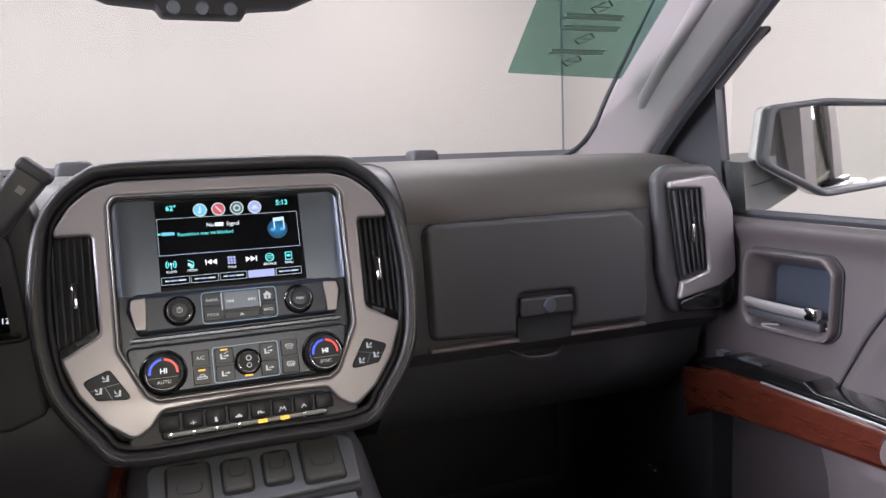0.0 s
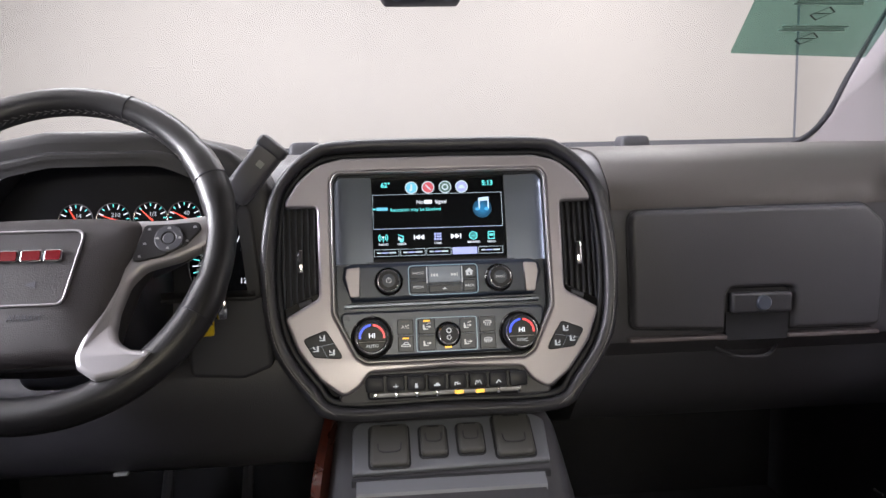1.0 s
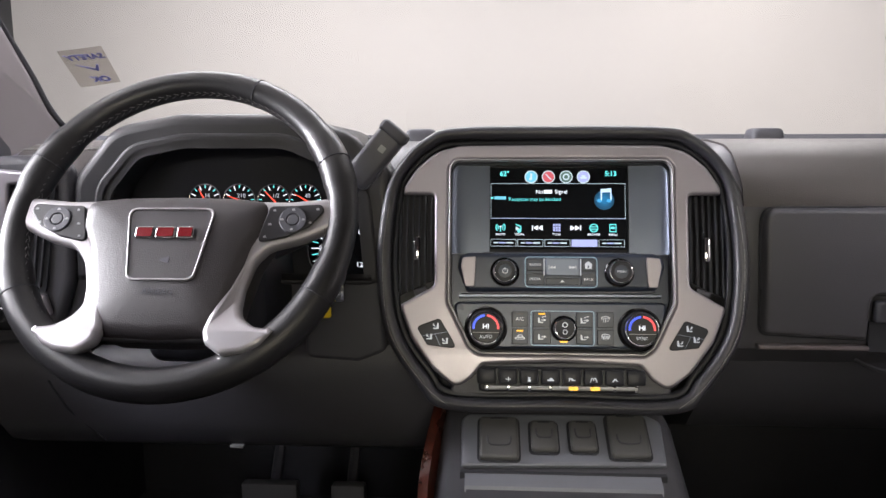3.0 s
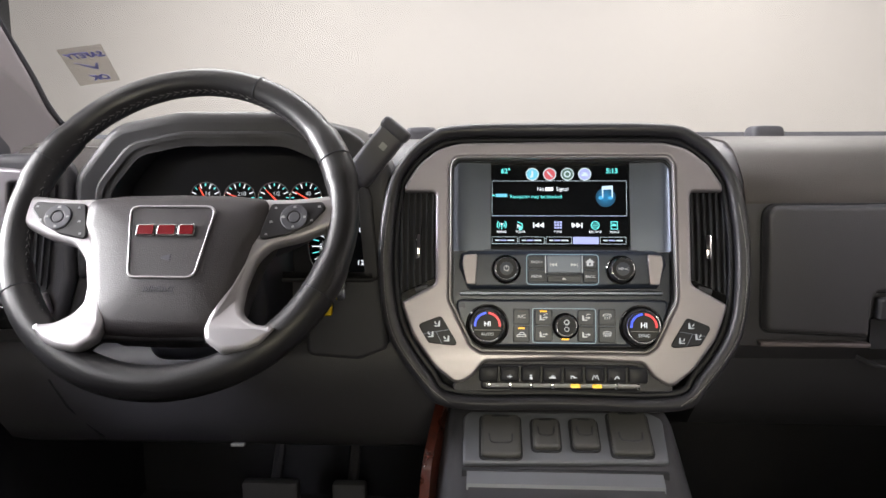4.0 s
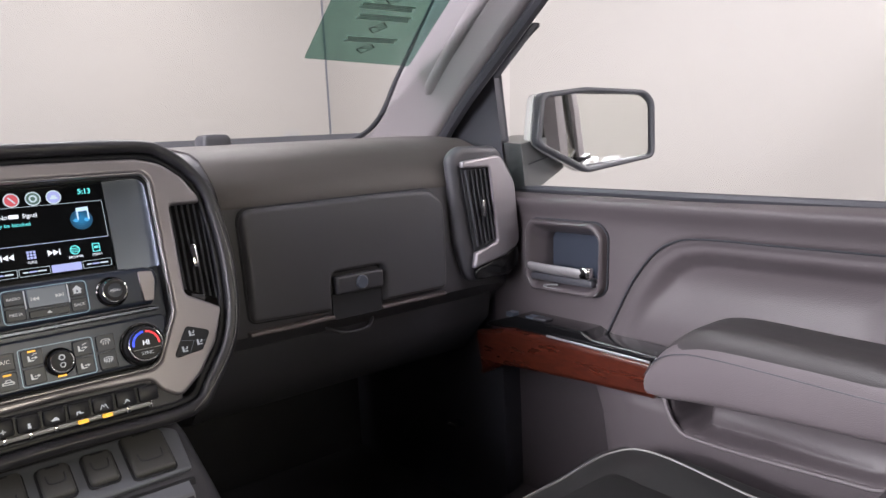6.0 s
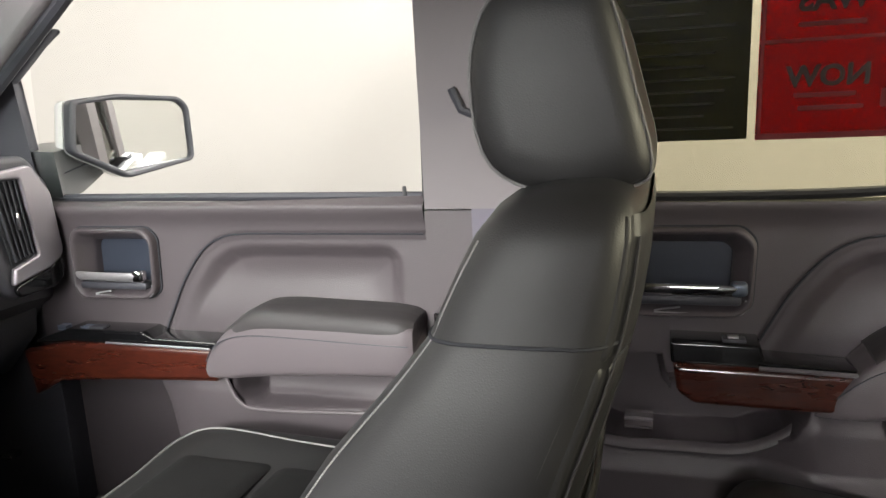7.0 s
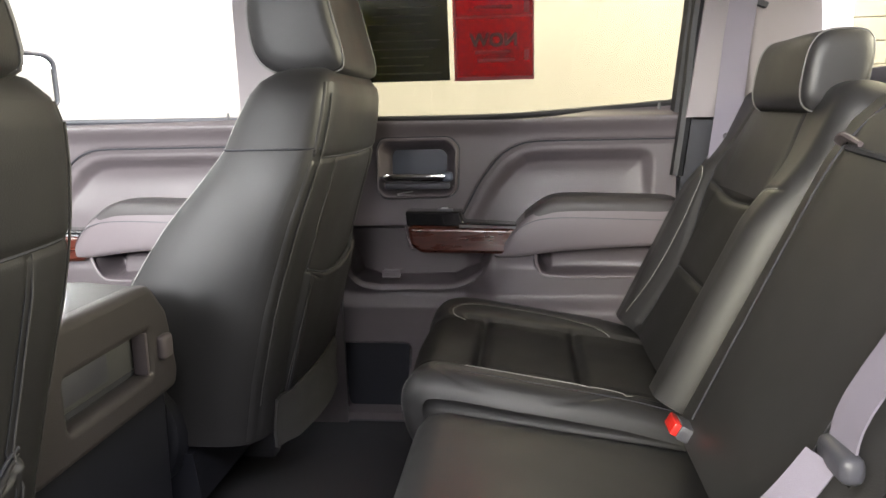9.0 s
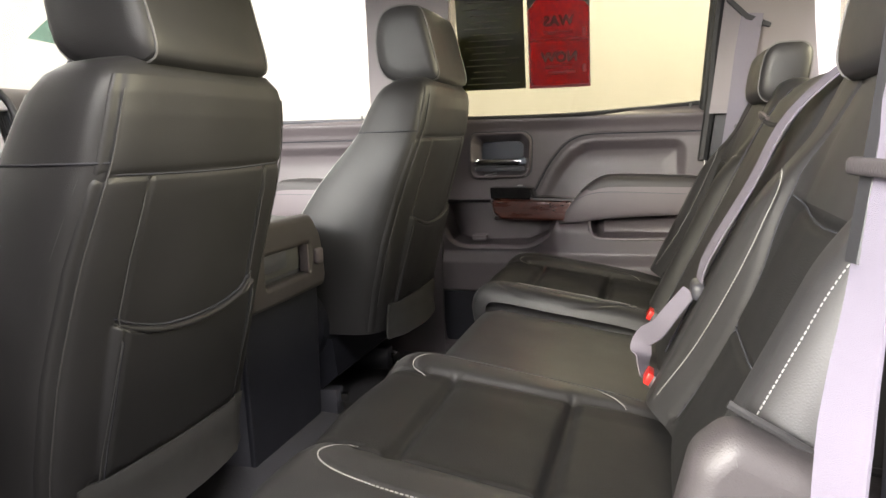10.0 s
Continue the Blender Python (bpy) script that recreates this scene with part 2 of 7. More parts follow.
def loft(rings, cap=True, loop=False):
    n = len(rings[0])
    vs = [v for r in rings for v in r]
    fs = []
    k = len(rings)
    for i in range(k if loop else k - 1):
        a, b = i * n, ((i + 1) % k) * n
        for j in range(n):
            fs.append((a + j, a + (j + 1) % n, b + (j + 1) % n, b + j))
    if cap and not loop:
        fs.append(tuple(range(n))[::-1])
        fs.append(tuple((k - 1) * n + j for j in range(n)))
    bm = bmesh.new()
    me = mesh_of(vs, fs)
    bm.from_mesh(me)
    bmesh.ops.recalc_face_normals(bm, faces=bm.faces)
    return bm_mesh(bm)


def smooth_line(pts, n=8, closed=False):
    """Catmull-Rom through the points."""
    P = [Vector(p) for p in pts]
    k, out = len(P), []
    for i in range(k if closed else k - 1):
        if closed:
            a, b, c, d = P[i - 1], P[i], P[(i + 1) % k], P[(i + 2) % k]
        else:
            a, b, c, d = P[max(i - 1, 0)], P[i], P[i + 1], P[min(i + 2, k - 1)]
        for s in range(n):
            t = s / n
            out.append(0.5 * ((2 * b) + (c - a) * t + (2 * a - 5 * b + 4 * c - d) * t * t + (3 * b - a - 3 * c + d) * t ** 3))
    if not closed:
        out.append(P[-1])
    return out


def tube(pts, r, sides=8, closed=False, flat=1.0):
    P = [Vector(p) for p in pts]
    k, rings = len(P), []
    up = None
    for i, p in enumerate(P):
        a = P[i - 1] if (closed or i) else P[0]
        b = P[(i + 1) % k] if (closed or i < k - 1) else P[-1]
        d = (b - a).normalized()
        if up is None:
            up = d.orthogonal().normalized()
        up = (up - d * up.dot(d)).normalized()
        side = d.cross(up)
        rr = r[i] if isinstance(r, (list, tuple)) else r
        rings.append([p + (up * math.cos(2 * math.pi * j / sides) + side * math.sin(2 * math.pi * j / sides) * flat) * rr for j in range(sides)])
    return loft(rings, not closed, closed)


def ribbon(pts, wide, w, t):
    """A flat strap along pts; wide: direction of its width."""
    P = [Vector(p) for p in pts]
    k, rings = len(P), []
    for i, p in enumerate(P):
        d = (P[min(i + 1, k - 1)] - P[max(i - 1, 0)]).normalized()
        wd = Vector(wide[i] if isinstance(wide, list) else wide)
        wd = (wd - d * wd.dot(d)).normalized()
        nn = d.cross(wd)
        rings.append([p + wd * w / 2 + nn * t / 2, p + wd * w / 2 - nn * t / 2, p - wd * w / 2 - nn * t / 2, p - wd * w / 2 + nn * t / 2])
    return loft(rings)


def rpoly(pts, r, n=5):
    """A polygon with rounded corners; r one radius or one per corner."""
    out, k = [], len(pts)
    for i in range(k):
        a, b, c = Vector(pts[i - 1]), Vector(pts[i]), Vector(pts[(i + 1) % k])
        rr = r[i] if isinstance(r, (list, tuple)) else r
        u, v = (a - b), (c - b)
        lu, lv = u.length, v.length
        if rr <= 0 or lu < 1e-6 or lv < 1e-6:
            out.append(b)
            continue
        u, v = u / lu, v / lv
        ang = max(0.05, math.acos(max(-1, min(1, u.dot(v)))))
        d = min(rr / math.tan(ang / 2), lu * 0.48, lv * 0.48)
        p0, p1 = b + u * d, b + v * d
        for s in range(n + 1):
            t = s / n
            out.append((1 - t) ** 2 * p0 + 2 * t * (1 - t) * b + t * t * p1)
    return [(p.x, p.y) for p in out]


def rrect(x0, y0, x1, y1, r, n=5):
    return rpoly([(x0, y0), (x1, y0), (x1, y1), (x0, y1)], r, n)


def disc(cx, cy, r, n=32):
    return [(cx + r * math.cos(2 * math.pi * i / n), cy + r * math.sin(2 * math.pi * i / n)) for i in range(n)]


def plate(outline, holes=(), thick=0.004, bevel=0.0, res=2):
    """A flat plate from z=0 to z=thick, with holes and rounded edges."""
    cu = bpy.data.curves.new("c", "CURVE")
    cu.dimensions, cu.fill_mode = "2D", "BOTH"
    cu.extrude, cu.bevel_depth, cu.bevel_resolution, cu.offset = max(1e-5, thick / 2 - bevel), bevel, res, -bevel
    ccw = lambda r: list(r) if sum(r[i - 1][0] * r[i][1] - r[i][0] * r[i - 1][1] for i in range(len(r))) > 0 else list(r)[::-1]
    for ring in [ccw(outline)] + [ccw(h)[::-1] for h in holes]:
        sp = cu.splines.new("POLY")
        sp.points.add(len(ring) - 1)
        for p, q in zip(sp.points, ring):
            p.co = (q[0], q[1], 0, 1)
        sp.use_cyclic_u = True
    ob = bpy.data.objects.new("c", cu)
    me = bpy.data.meshes.new_from_object(ob)
    bpy.data.objects.remove(ob)
    bpy.data.curves.remove(cu)
    me.transform(Matrix.Translation((0, 0, thick / 2)))
    return me


def text_mesh(body, size, thick=0.0004, bold=0.0, align="CENTER"):
    cu = bpy.data.curves.new("t", "FONT")
    cu.body, cu.size, cu.align_x, cu.align_y, cu.extrude, cu.offset, cu.resolution_u = body, size, align, "CENTER", thick / 2, bold, 3
    ob = bpy.data.objects.new("t", cu)
    me = bpy.data.meshes.new_from_object(ob)
    bpy.data.objects.remove(ob)
    bpy.data.curves.remove(cu)
    return me


def block(x0, y0, z0, x1, y1, z1, bevel=0.004, seg=2):
    bm = bmesh.new()
    bmesh.ops.create_cube(bm, size=1)
    for v in bm.verts:
        v.co = Vector(((x0 + x1) / 2 + v.co.x * (x1 - x0), (y0 + y1) / 2 + v.co.y * (y1 - y0), (z0 + z1) / 2 + v.co.z * (z1 - z0)))
    if bevel:
        bmesh.ops.bevel(bm, geom=bm.edges[:], offset=bevel, segments=seg, profile=0.5, affect="EDGES")
    return bm_mesh(bm)


def lathe(prof, n=40):
    """Spin a profile of (radius, height) round z."""
    rings = [[(r * math.cos(2 * math.pi * j / n), r * math.sin(2 * math.pi * j / n), h) for j in range(n)] for r, h in prof]
    return loft(rings)


def pad(c00, c10, c11, c01, thick, puff, n=18, p=5, dish=0.0):
    """A cushion over a four-sided base: rounded edges, a soft crown (or a dished middle)."""
    c00, c10, c11, c01 = map(Vector, (c00, c10, c11, c01))
    nn = (c10 - c00).cross(c01 - c00).normalized()
    vs, fs = [], []
    ease = lambda i: math.sin((i / n - 0.5) * math.pi) * 0.5 + 0.5
    for j in range(n + 1):
        for i in range(n + 1):
            u, v = ease(i), ease(j)
            b = c00 * (1 - u) * (1 - v) + c10 * u * (1 - v) + c11 * u * v + c01 * (1 - u) * v
            a, c = abs(2 * u - 1), abs(2 * v - 1)
            e = ((1 - a ** (2 * p)) ** 0.5) * ((1 - c ** (2 * p)) ** 0.5)
            vs.append(b + nn * (thick * e + puff * (1 - a * a) * (1 - c * c) - dish * (1 - a * a)))
    k = n + 1
    for j in range(n):
        for i in range(n):
            q = j * k + i
            fs.append((q, q + 1, q + k + 1, q + k))
    o = len(vs)
    for c in (c00, c10, c11, c01):
        vs.append(c - nn * 0.004)
    rim = [i for i in range(k)] + [n + k * j for j in range(1, k)] + [k * n + i for i in range(n - 1, -1, -1)] + [k * j for j in range(n - 1, 0, -1)]
    corners = [0, n, k * n + n, k * n]
    side = 0
    for a, b in zip(rim, rim[1:] + rim[:1]):
        fs.append((b, a, o + side))
        if b in corners[1:]:
            fs.append((b, o + side, o + side + 1))
            side += 1
        elif b == 0:
            fs.append((b, o + 3, o))
    fs.append((o + 3, o + 2, o + 1, o))
    return mesh_of(vs, fs)


def dense(secs, n=4, m=3):
    """Round off a run of cross-sections: more points along each and between them."""
    rings = [smooth_line(s, m, True) for s in secs]
    cols = [smooth_line([r[j] for r in rings], n) for j in range(len(rings[0]))]
    return [[c[i] for c in cols] for i in range(len(cols[0]))]


def yz(pts, x):
    return [(x, p[0], p[1]) for p in pts]


PLANE_X = Matrix(((0, 0, -1, 0), (1, 0, 0, 0), (0, 1, 0, 0), (0, 0, 0, 1)))  # (a, b, c) -> x=-c, y=a, z=b
PLANE_Y = Matrix(((1, 0, 0, 0), (0, 0, -1, 0), (0, 1, 0, 0), (0, 0, 0, 1)))  # (a, b, c) -> x=a, y=-c, z=b


def at_x(x):
    """Plates drawn in (y, z), rising from x towards the middle of the cab."""
    return Matrix.Translation((x, 0, 0)) @ PLANE_X


def at_y(y):
    """Plates drawn in (x, z), rising from y towards the rear."""
    return Matrix.Translation((0, y, 0)) @ PLANE_Y

# ---------- the studio ----------
RX0, RX1, RY0, RY1, RZ0, RZ1 = -3.4, 2.93, -5.2, 4.2, -0.62, 2.6


def wall(name, x0, y0, z0, x1, y1, z1, material=WALLP, label="", cat="wall"):
    return solid(name, block(x0, y0, z0, x1, y1, z1, 0), material, label, cat, "structure")


wall("floor", RX0 - .1, RY0 - .1, RZ0 - .1, RX1 + .1, RY1 + .1, RZ0, FLOORP, "grey painted concrete studio floor", "floor")
wall("ceiling", RX0 - .1, RY0 - .1, RZ1, RX1 + .1, RY1 + .1, RZ1 + .1, WALLP, "white painted studio ceiling", "ceiling")
wall("wall_front", RX0 - .1, RY1, RZ0, -0.145, RY1 + .1, RZ1, WALLP, "plain white wall panel facing the truck")
wall("wall_front_right", -0.145, RY1 - .004, RZ0, RX1 - .012, RY1 + .1, RZ1, WALLP, "plain white wall panel beside a joint")
wall("wall_back", RX0 - .1, RY0 - .1, RZ0, RX1 + .1, RY0, RZ1, WALLP, "plain white wall behind the truck")
# Unseen side wall; its dark surface is added to limit bounce into the cab.
wall("wall_left", RX0 - .1, RY0, RZ0, RX0, RY1, RZ1, BOUNCECUT, "unseen studio wall, dark grey to cut bounced light")
wall("wall_right", RX1, RY0, RZ0, RX1 + .1, RY1, RZ1, WALLP, "plain white wall of the studio")
wall("trim", RX1 - .010, RY1 - .012, RZ0, RX1, RY1, RZ1, CONSOLE, "thin dark joint in the corner of the walls", "joint")

wall("trim_joint", -.149, RY1 - .0065, RZ0, -.141, RY1 - .002, RZ1, JOINT, "thin vertical joint between white wall panels", "joint")

# ribbed roller door in the side wall
shutter = thing("roller_door", (RX1, -3.3, RZ0), "cream ribbed roller door in a white wall", "roller door", kind="structure")
rows = 22
for i in range(rows):
    z = RZ0 + i * 0.105
    part("slat", block(RX1 - .035, -4.9, z, RX1 - .002, -2.56, z + 0.1035, 0.004, 1), WALLP, shutter)
# a small notice on the front wall
notice = thing("wall_notice", (2.3, RY1, 0.6), "small pale printed notice on a white wall", "notice")
part("sheet", plate(rrect(2.51, .775, 2.66, .856, .004), (), .002), NOTICE, notice, m=at_y(RY1 - .006))
for i in range(4):
    part("print_line", plate(rrect(2.525, .788 + i * .015, 2.645 - .01 * (i % 2), .794 + i * .015, 0), (), .001), LEGEND_DIM, notice, m=at_y(RY1 - .0082))

# ---------- cab shell ----------
solid("cab_floor", loft([[(-.94, y, -.03), (.89, y, -.03), (.89, y, .0), (.20, y, .0), (.14, y, t), (-.14, y, t), (-.20, y, .0), (-.94, y, .0)] for y, t in ((.60, .16), (-.3, .10), (-.9, .05), (-1.95, .03))]),
      CARPET, "black carpet on the cab floor and tunnel", "car floor", "structure")
solid("firewall", loft([yz([(.60, -.03), (.66, -.03), (.66, .78), (.62, .80), (.56, .765), (.60, .3)], x) for x in (-.95, .88)]), VOID,
      "black firewall under the dashboard", "firewall", "structure")
for kx, nm in ((1, "kick_panel_right"), (-1, "kick_panel_left")):
    solid(nm, loft([yz([(.62, -.03), (.62, .74), (.30, .76), (.21, .70), (.059, .675), (.059, -.03)], x * kx - (.06 if kx < 0 else 0)) for x in (.80, .86)]), DARK,
          "dark plastic side panel of the footwell", "footwell panel", "structure")
    solid("sill_" + nm[11:], block(min(.79 * kx, (.86 if kx > 0 else .93) * kx), -1.62, -.05, max(.79 * kx, .86 * kx), .08, .012, .004), DARK, "black door sill plate", "door sill", "structure")
solid("rear_cab_wall", loft([yz([(-1.80, -.03), (-1.95, -.03), (-1.95, .715), (-1.86, .715)], x) for x in (-.82, .82)]), DARK,
      "dark trim wall behind the rear bench", "rear wall", "structure")
# roof with a soft headliner
def roof_ring(y, drop, zc, thick):
    xs = [-.78 + 1.56 * i / 16 for i in range(17)]
    up = [(x, y, zc - drop * abs(x / .78) ** 4) for x in xs]
    return up + [(x, q, z + thick) for x, q, z in reversed(up)]
solid("roof_headliner", loft([roof_ring(y, .11, z, .03) for y, z in ((-.30, 1.152), (-.45, 1.19), (-.9, 1.205), (-1.5, 1.20), (-1.86, 1.16))]), PILLAR,
      "pale grey cloth headliner under the roof", "headliner", "structure")
solid("roof_panel", loft([roof_ring(y, .11, z, .012) for y, z in ((-.30, 1.184), (-.45, 1.222), (-.9, 1.237), (-1.5, 1.232), (-1.95, 1.19))]), BODYP,
      "white painted steel roof of the truck", "roof", "structure")

# windscreen
WS = lambda y: .93 - .45 * (y - .19)
def ws_point(u, v):
    y = .545 - .865 * v
    half = .82 - .06 * v
    x = half * u + (.10 * u if u < 0 else 0)
    return Vector((x, y - .10 * u ** 4 * (1 - v * .5), WS(y)))
def ws_sheet(d):
    n, k = 24, 12
    vs = [ws_point(-1 + 2 * i / n, j / k) + Vector((0, .41, .91)) * d for j in range(k + 1) for i in range(n + 1)]
    return vs, n, k
vs0, n_, k_ = ws_sheet(0)
vs1, _, _ = ws_sheet(.005)
fs_ = []
for j in range(k_):
    for i in range(n_):
        q = j * (n_ + 1) + i
        o = len(vs0)
        fs_ += [(q, q + 1, q + n_ + 2, q + n_ + 1), (o + q + n_ + 1, o + q + n_ + 2, o + q + 1, o + q)]
solid("window_windscreen", mesh_of(vs0 + vs1, fs_), GLASS, "clear laminated windscreen sloping over the dashboard", "windscreen", "structure")

# notices on the windscreen, printed sides facing out
def on_ws(x, y):
    """World (x, y) on the glass to local plate coordinates."""
    return (x, (.19 - y) * math.sqrt(1 + .45 ** 2))
SL = Matrix.Translation((0, .19, .93)) @ Matrix(((1, 0, 0, 0), (0, -.912, -.410, 0), (0, .410, -.912, 0), (0, 0, 0, 1)))
film = thing("windscreen_notice", (.6, .1, .97), "translucent green printed notice stuck inside the windscreen", "sticker")
gpts = [on_ws(.480, .186), on_ws(.716, .203), on_ws(.640, -.07), on_ws(.425, -.07)]
part("sheet", plate(rpoly(gpts, .004), (), .0008), GREENF, film, m=SL @ Matrix.Translation((0, 0, .003)))
for cx, cy in ((.583, .150), (.571, .091), (.555, .016)):
    a, b = on_ws(cx, cy)
    rot = Matrix.Translation((a, b, .0042))
    part("diamond_mark", plate([(-.0175, -.004), (.002, .0170), (.0175, .004), (-.002, -.0170)], [[(-.0150, -.0034), (.0018, .0145), (.0150, .0034), (-.0018, -.0145)]], .0004), INK, film, m=SL @ rot)
    part("diamond_bar", plate([(-.010, -.0010), (.010, -.0004), (.010, .0012), (-.010, .0006)], (), .0004), INK, film, m=SL @ rot)
for cx, cy in ((.579, .125), (.567, .065), (.556, .038)):
    a, b = on_ws(cx, cy)
    for k, w in ((-1, .50), (0, .46), (1, .50)):
        part("print_line", plate(rrect(-.105 * w, k * .0052 - .0019, .105 * w, k * .0052 + .0019, .0005), (), .0004), GREYINK, film, m=SL @ Matrix.Translation((a, b, .0042)) @ Matrix.Rotation(radians(-1), 4, "Z"))
okst = thing("inspection_sticker", (-.73, .24, .9), "grey square inspection sticker with blue lettering on glass", "sticker")
spts = [on_ws(-.759, .198), on_ws(-.681, .184), on_ws(-.703, .284), on_ws(-.781, .301)]
part("paper", plate(spts, (), .0008), PAPERW, okst, m=SL @ Matrix.Translation((0, 0, .003)))
ca, cb = on_ws(-.722, .212)
flip = Matrix.Diagonal((-1, 1, 1, 1))
tilt = Matrix.Rotation(radians(8), 4, "Z")
part("lettering", text_mesh("SAFETY", .020, bold=.0006), BLUEINK, okst, m=SL @ Matrix.Translation((ca, cb, .0043)) @ tilt @ flip)
ca, cb = on_ws(-.738, .274)
part("lettering", text_mesh("OK", .022, bold=.0008), BLUEINK, okst, m=SL @ Matrix.Translation((ca + .008, cb, .0043)) @ tilt @ flip)
ca, cb = on_ws(-.73, .243)
part("tick_mark", plate([(-.022, .012), (.008, .000), (.014, .012), (.018, .012), (.010, -.007), (.004, -.005)], (), .0004), BLUEINK, okst, m=SL @ Matrix.Translation((ca, cb, .0043)))

# pillars
def a_pillar(side):
    pts = [(.545, .745), (.50, .772), (.40, .802), (.34, .842), (.285, .90), (.128, 1.046), (-.02, 1.175), (-.32, 1.165), (-.235, 1.10), (-.10, .999), (.098, .852), (.20, .765), (.20, .70), (.5, .70)]
    me = plate(rpoly(pts, .02), (), .05, .014, 3)
    me.transform(at_x(.80))
    for v in me.vertices:
        v.co.x -= .03 * min(1, max(0, (v.co.z - .8) / .35))
    ob = thing("a_pillar_trim", (.78 * side, .2, .8), "pale grey moulded trim over the windscreen pillar", "pillar trim", "windscreen pillars", "structure")
    M = Matrix.Translation((-.115 if side < 0 else 0, 0, 0)) @ Matrix.Diagonal((side, 1, 1, 1))
    part("trim", me, PILLAR, ob, m=M)
    ridge = smooth_line([(.757, .20, .86), (.750, .12, .93), (.741, .03, 1.0), (.731, -.06, 1.065), (.722, -.14, 1.11)], 6)
    part("grab_handle", tube(ridge, [.006, .012] + [.019] * (len(ridge) - 4) + [.012, .006], 12, flat=.9), PILLAR, ob, m=M)
    rim = smooth_line([(.7515, .545, .757), (.7515, .50, .776), (.7505, .40, .806), (.7495, .34, .846), (.747, .285, .904), (.741, .128, 1.050), (.730, -.02, 1.178)], 6)
    part("windscreen_seal", tube(rim, .0055, 8), VOID, ob, "black seal along the windscreen", m=M)
    part("seam", tube([(.7495, .285, .855), (.7485, .22, .845), (.7485, .13, .842)], .0012, 6), DARK, ob, m=M)
    seal = smooth_line([(.772, .19, .765), (.765, .09, .850), (.755, -.11, .998), (.735, -.30, 1.135)], 5)
    part("door_seal", tube(seal, .012, 8), DARK, ob, m=M)
for s in (1, -1):
    a_pillar(s)

def b_pillar(side):
    ob = thing("b_pillar_trim", (.80 * side, -.8, 0), "grey moulded trim over the middle door pillar", "pillar trim", "door pillars", "structure")
    M = Matrix.Diagonal((side, 1, 1, 1))
    low = loft([[(x - t, y0, z), (x + .06, y0, z), (x + .06, y1, z), (x - t, y1, z)] for x, t, y0, y1, z in ((.79, .01, -.705, -.90, -.02), (.79, .012, -.705, -.90, .45), (.785, .012, -.703, -.905, .66))])
    part("lower_trim", low, DOORSKIN, ob, m=M)
    up = loft([[(x - t, y0, z), (x + .06, y0, z), (x + .06, y1, z), (x - t, y1, z)] for x, t, y0, y1, z in ((.785, .016, -.705, -.93, .663), (.755, .018, -.715, -.95, .97), (.70, .02, -.73, -.97, 1.16))])
    part("upper_trim", up, PILLAR, ob, "pale grey upper trim", m=M)
    part("belt_webbing", ribbon([(.752, -.815, .99), (.768, -.80, .80), (.772, -.80, .60), (.765, -.80, .30)], (0, 1, 0), .048, .002), BELT, ob, "pale lilac belt webbing", m=M)
    part("belt_guide", tube([(.742, -.762, .835), (.744, -.775, .805), (.744, -.80, .795)], .006, 8), DARK, ob, m=M)
    part("buckle_hook", block(.735, -.745, .49, .772, -.72, .515, .004), CHROME, ob, m=M)
for s in (1, -1):
    b_pillar(s)

def c_pillar(side):
    ob = thing("c_pillar_trim", (.78 * side, -1.7, .6), "pale grey moulded trim over the rear cab pillar", "pillar trim", "rear pillars", "structure")
    M = Matrix.Diagonal((side, 1, 1, 1))
    up = loft([[(x, y0, z), (x + .08, y0, z), (x + .08, -1.93, z), (x - .02, y1, z)] for x, y0, y1, z in ((.745, -1.611, -1.86, .664), (.725, -1.632, -1.835, .86), (.68, -1.66, -1.81, 1.14))])
    part("upper_trim", up, PILLAR, ob, m=M)
    low = loft([[(.775, -1.61, z), (.85, -1.61, z), (.85, -1.93, z), (.75, -1.93, z)] for z in (-.02, .668)])
    part("lower_trim", low, KEYM, ob, "dark lower trim", m=M)
    part("belt_slot", plate(rpoly([(-1.640, .926), (-1.646, .936), (-1.69, .892), (-1.742, .868), (-1.738, .858), (-1.685, .880)], .003), (), .020, .001), VOID, ob, m=M @ at_x(.722))
    part("door_seal", tube(smooth_line([(.765, -1.60, .55), (.762, -1.615, .69), (.745, -1.625, .86), (.705, -1.645, 1.08)], 5), .013, 8), SEAL, ob, m=M)
for s in (1, -1):
    c_pillar(s)
rb = thing("rear_right_belt", (.68, -1.70, .5), "pale lilac safety belt hanging from the rear pillar", "seat belt", "seat belts")
part("webbing", ribbon([(.706, -1.70, .893), (.690, -1.685, .80), (.672, -1.67, .66), (.66, -1.655, .55)], (.1, 1, -.3), .048, .002), BELT, rb)
part("stop_button", lathe([(0, .003), (.005, .003), (.006, 0), (.006, -.003)], 12), DARK, rb, m=Matrix.Translation((.668, -1.668, .63)) @ Matrix.Rotation(radians(-90), 4, "Y"))

# rear window with its frame
rw = thing("rear_window", (0, -1.9, .72), "tinted rear cab window with a dark frame", "window", kind="structure")
part("pane", block(-.68, -1.885, .735, .68, -1.88, 1.13, 0), TINT, rw)
part("bottom_frame", block(-.72, -1.90, .705, .72, -1.865, .742, .006), DARK, rw)
part("top_frame", block(-.70, -1.90, 1.11, .70, -1.865, 1.17, .006), DARK, rw)
for x in (-.21, .21):
    part("slider_post", block(x - .018, -1.90, .735, x + .018, -1.868, 1.12, .004), DARK, rw)
part("latch", block(.16, -1.868, .80, .19, -1.848, .84, .004), DARK, rw)

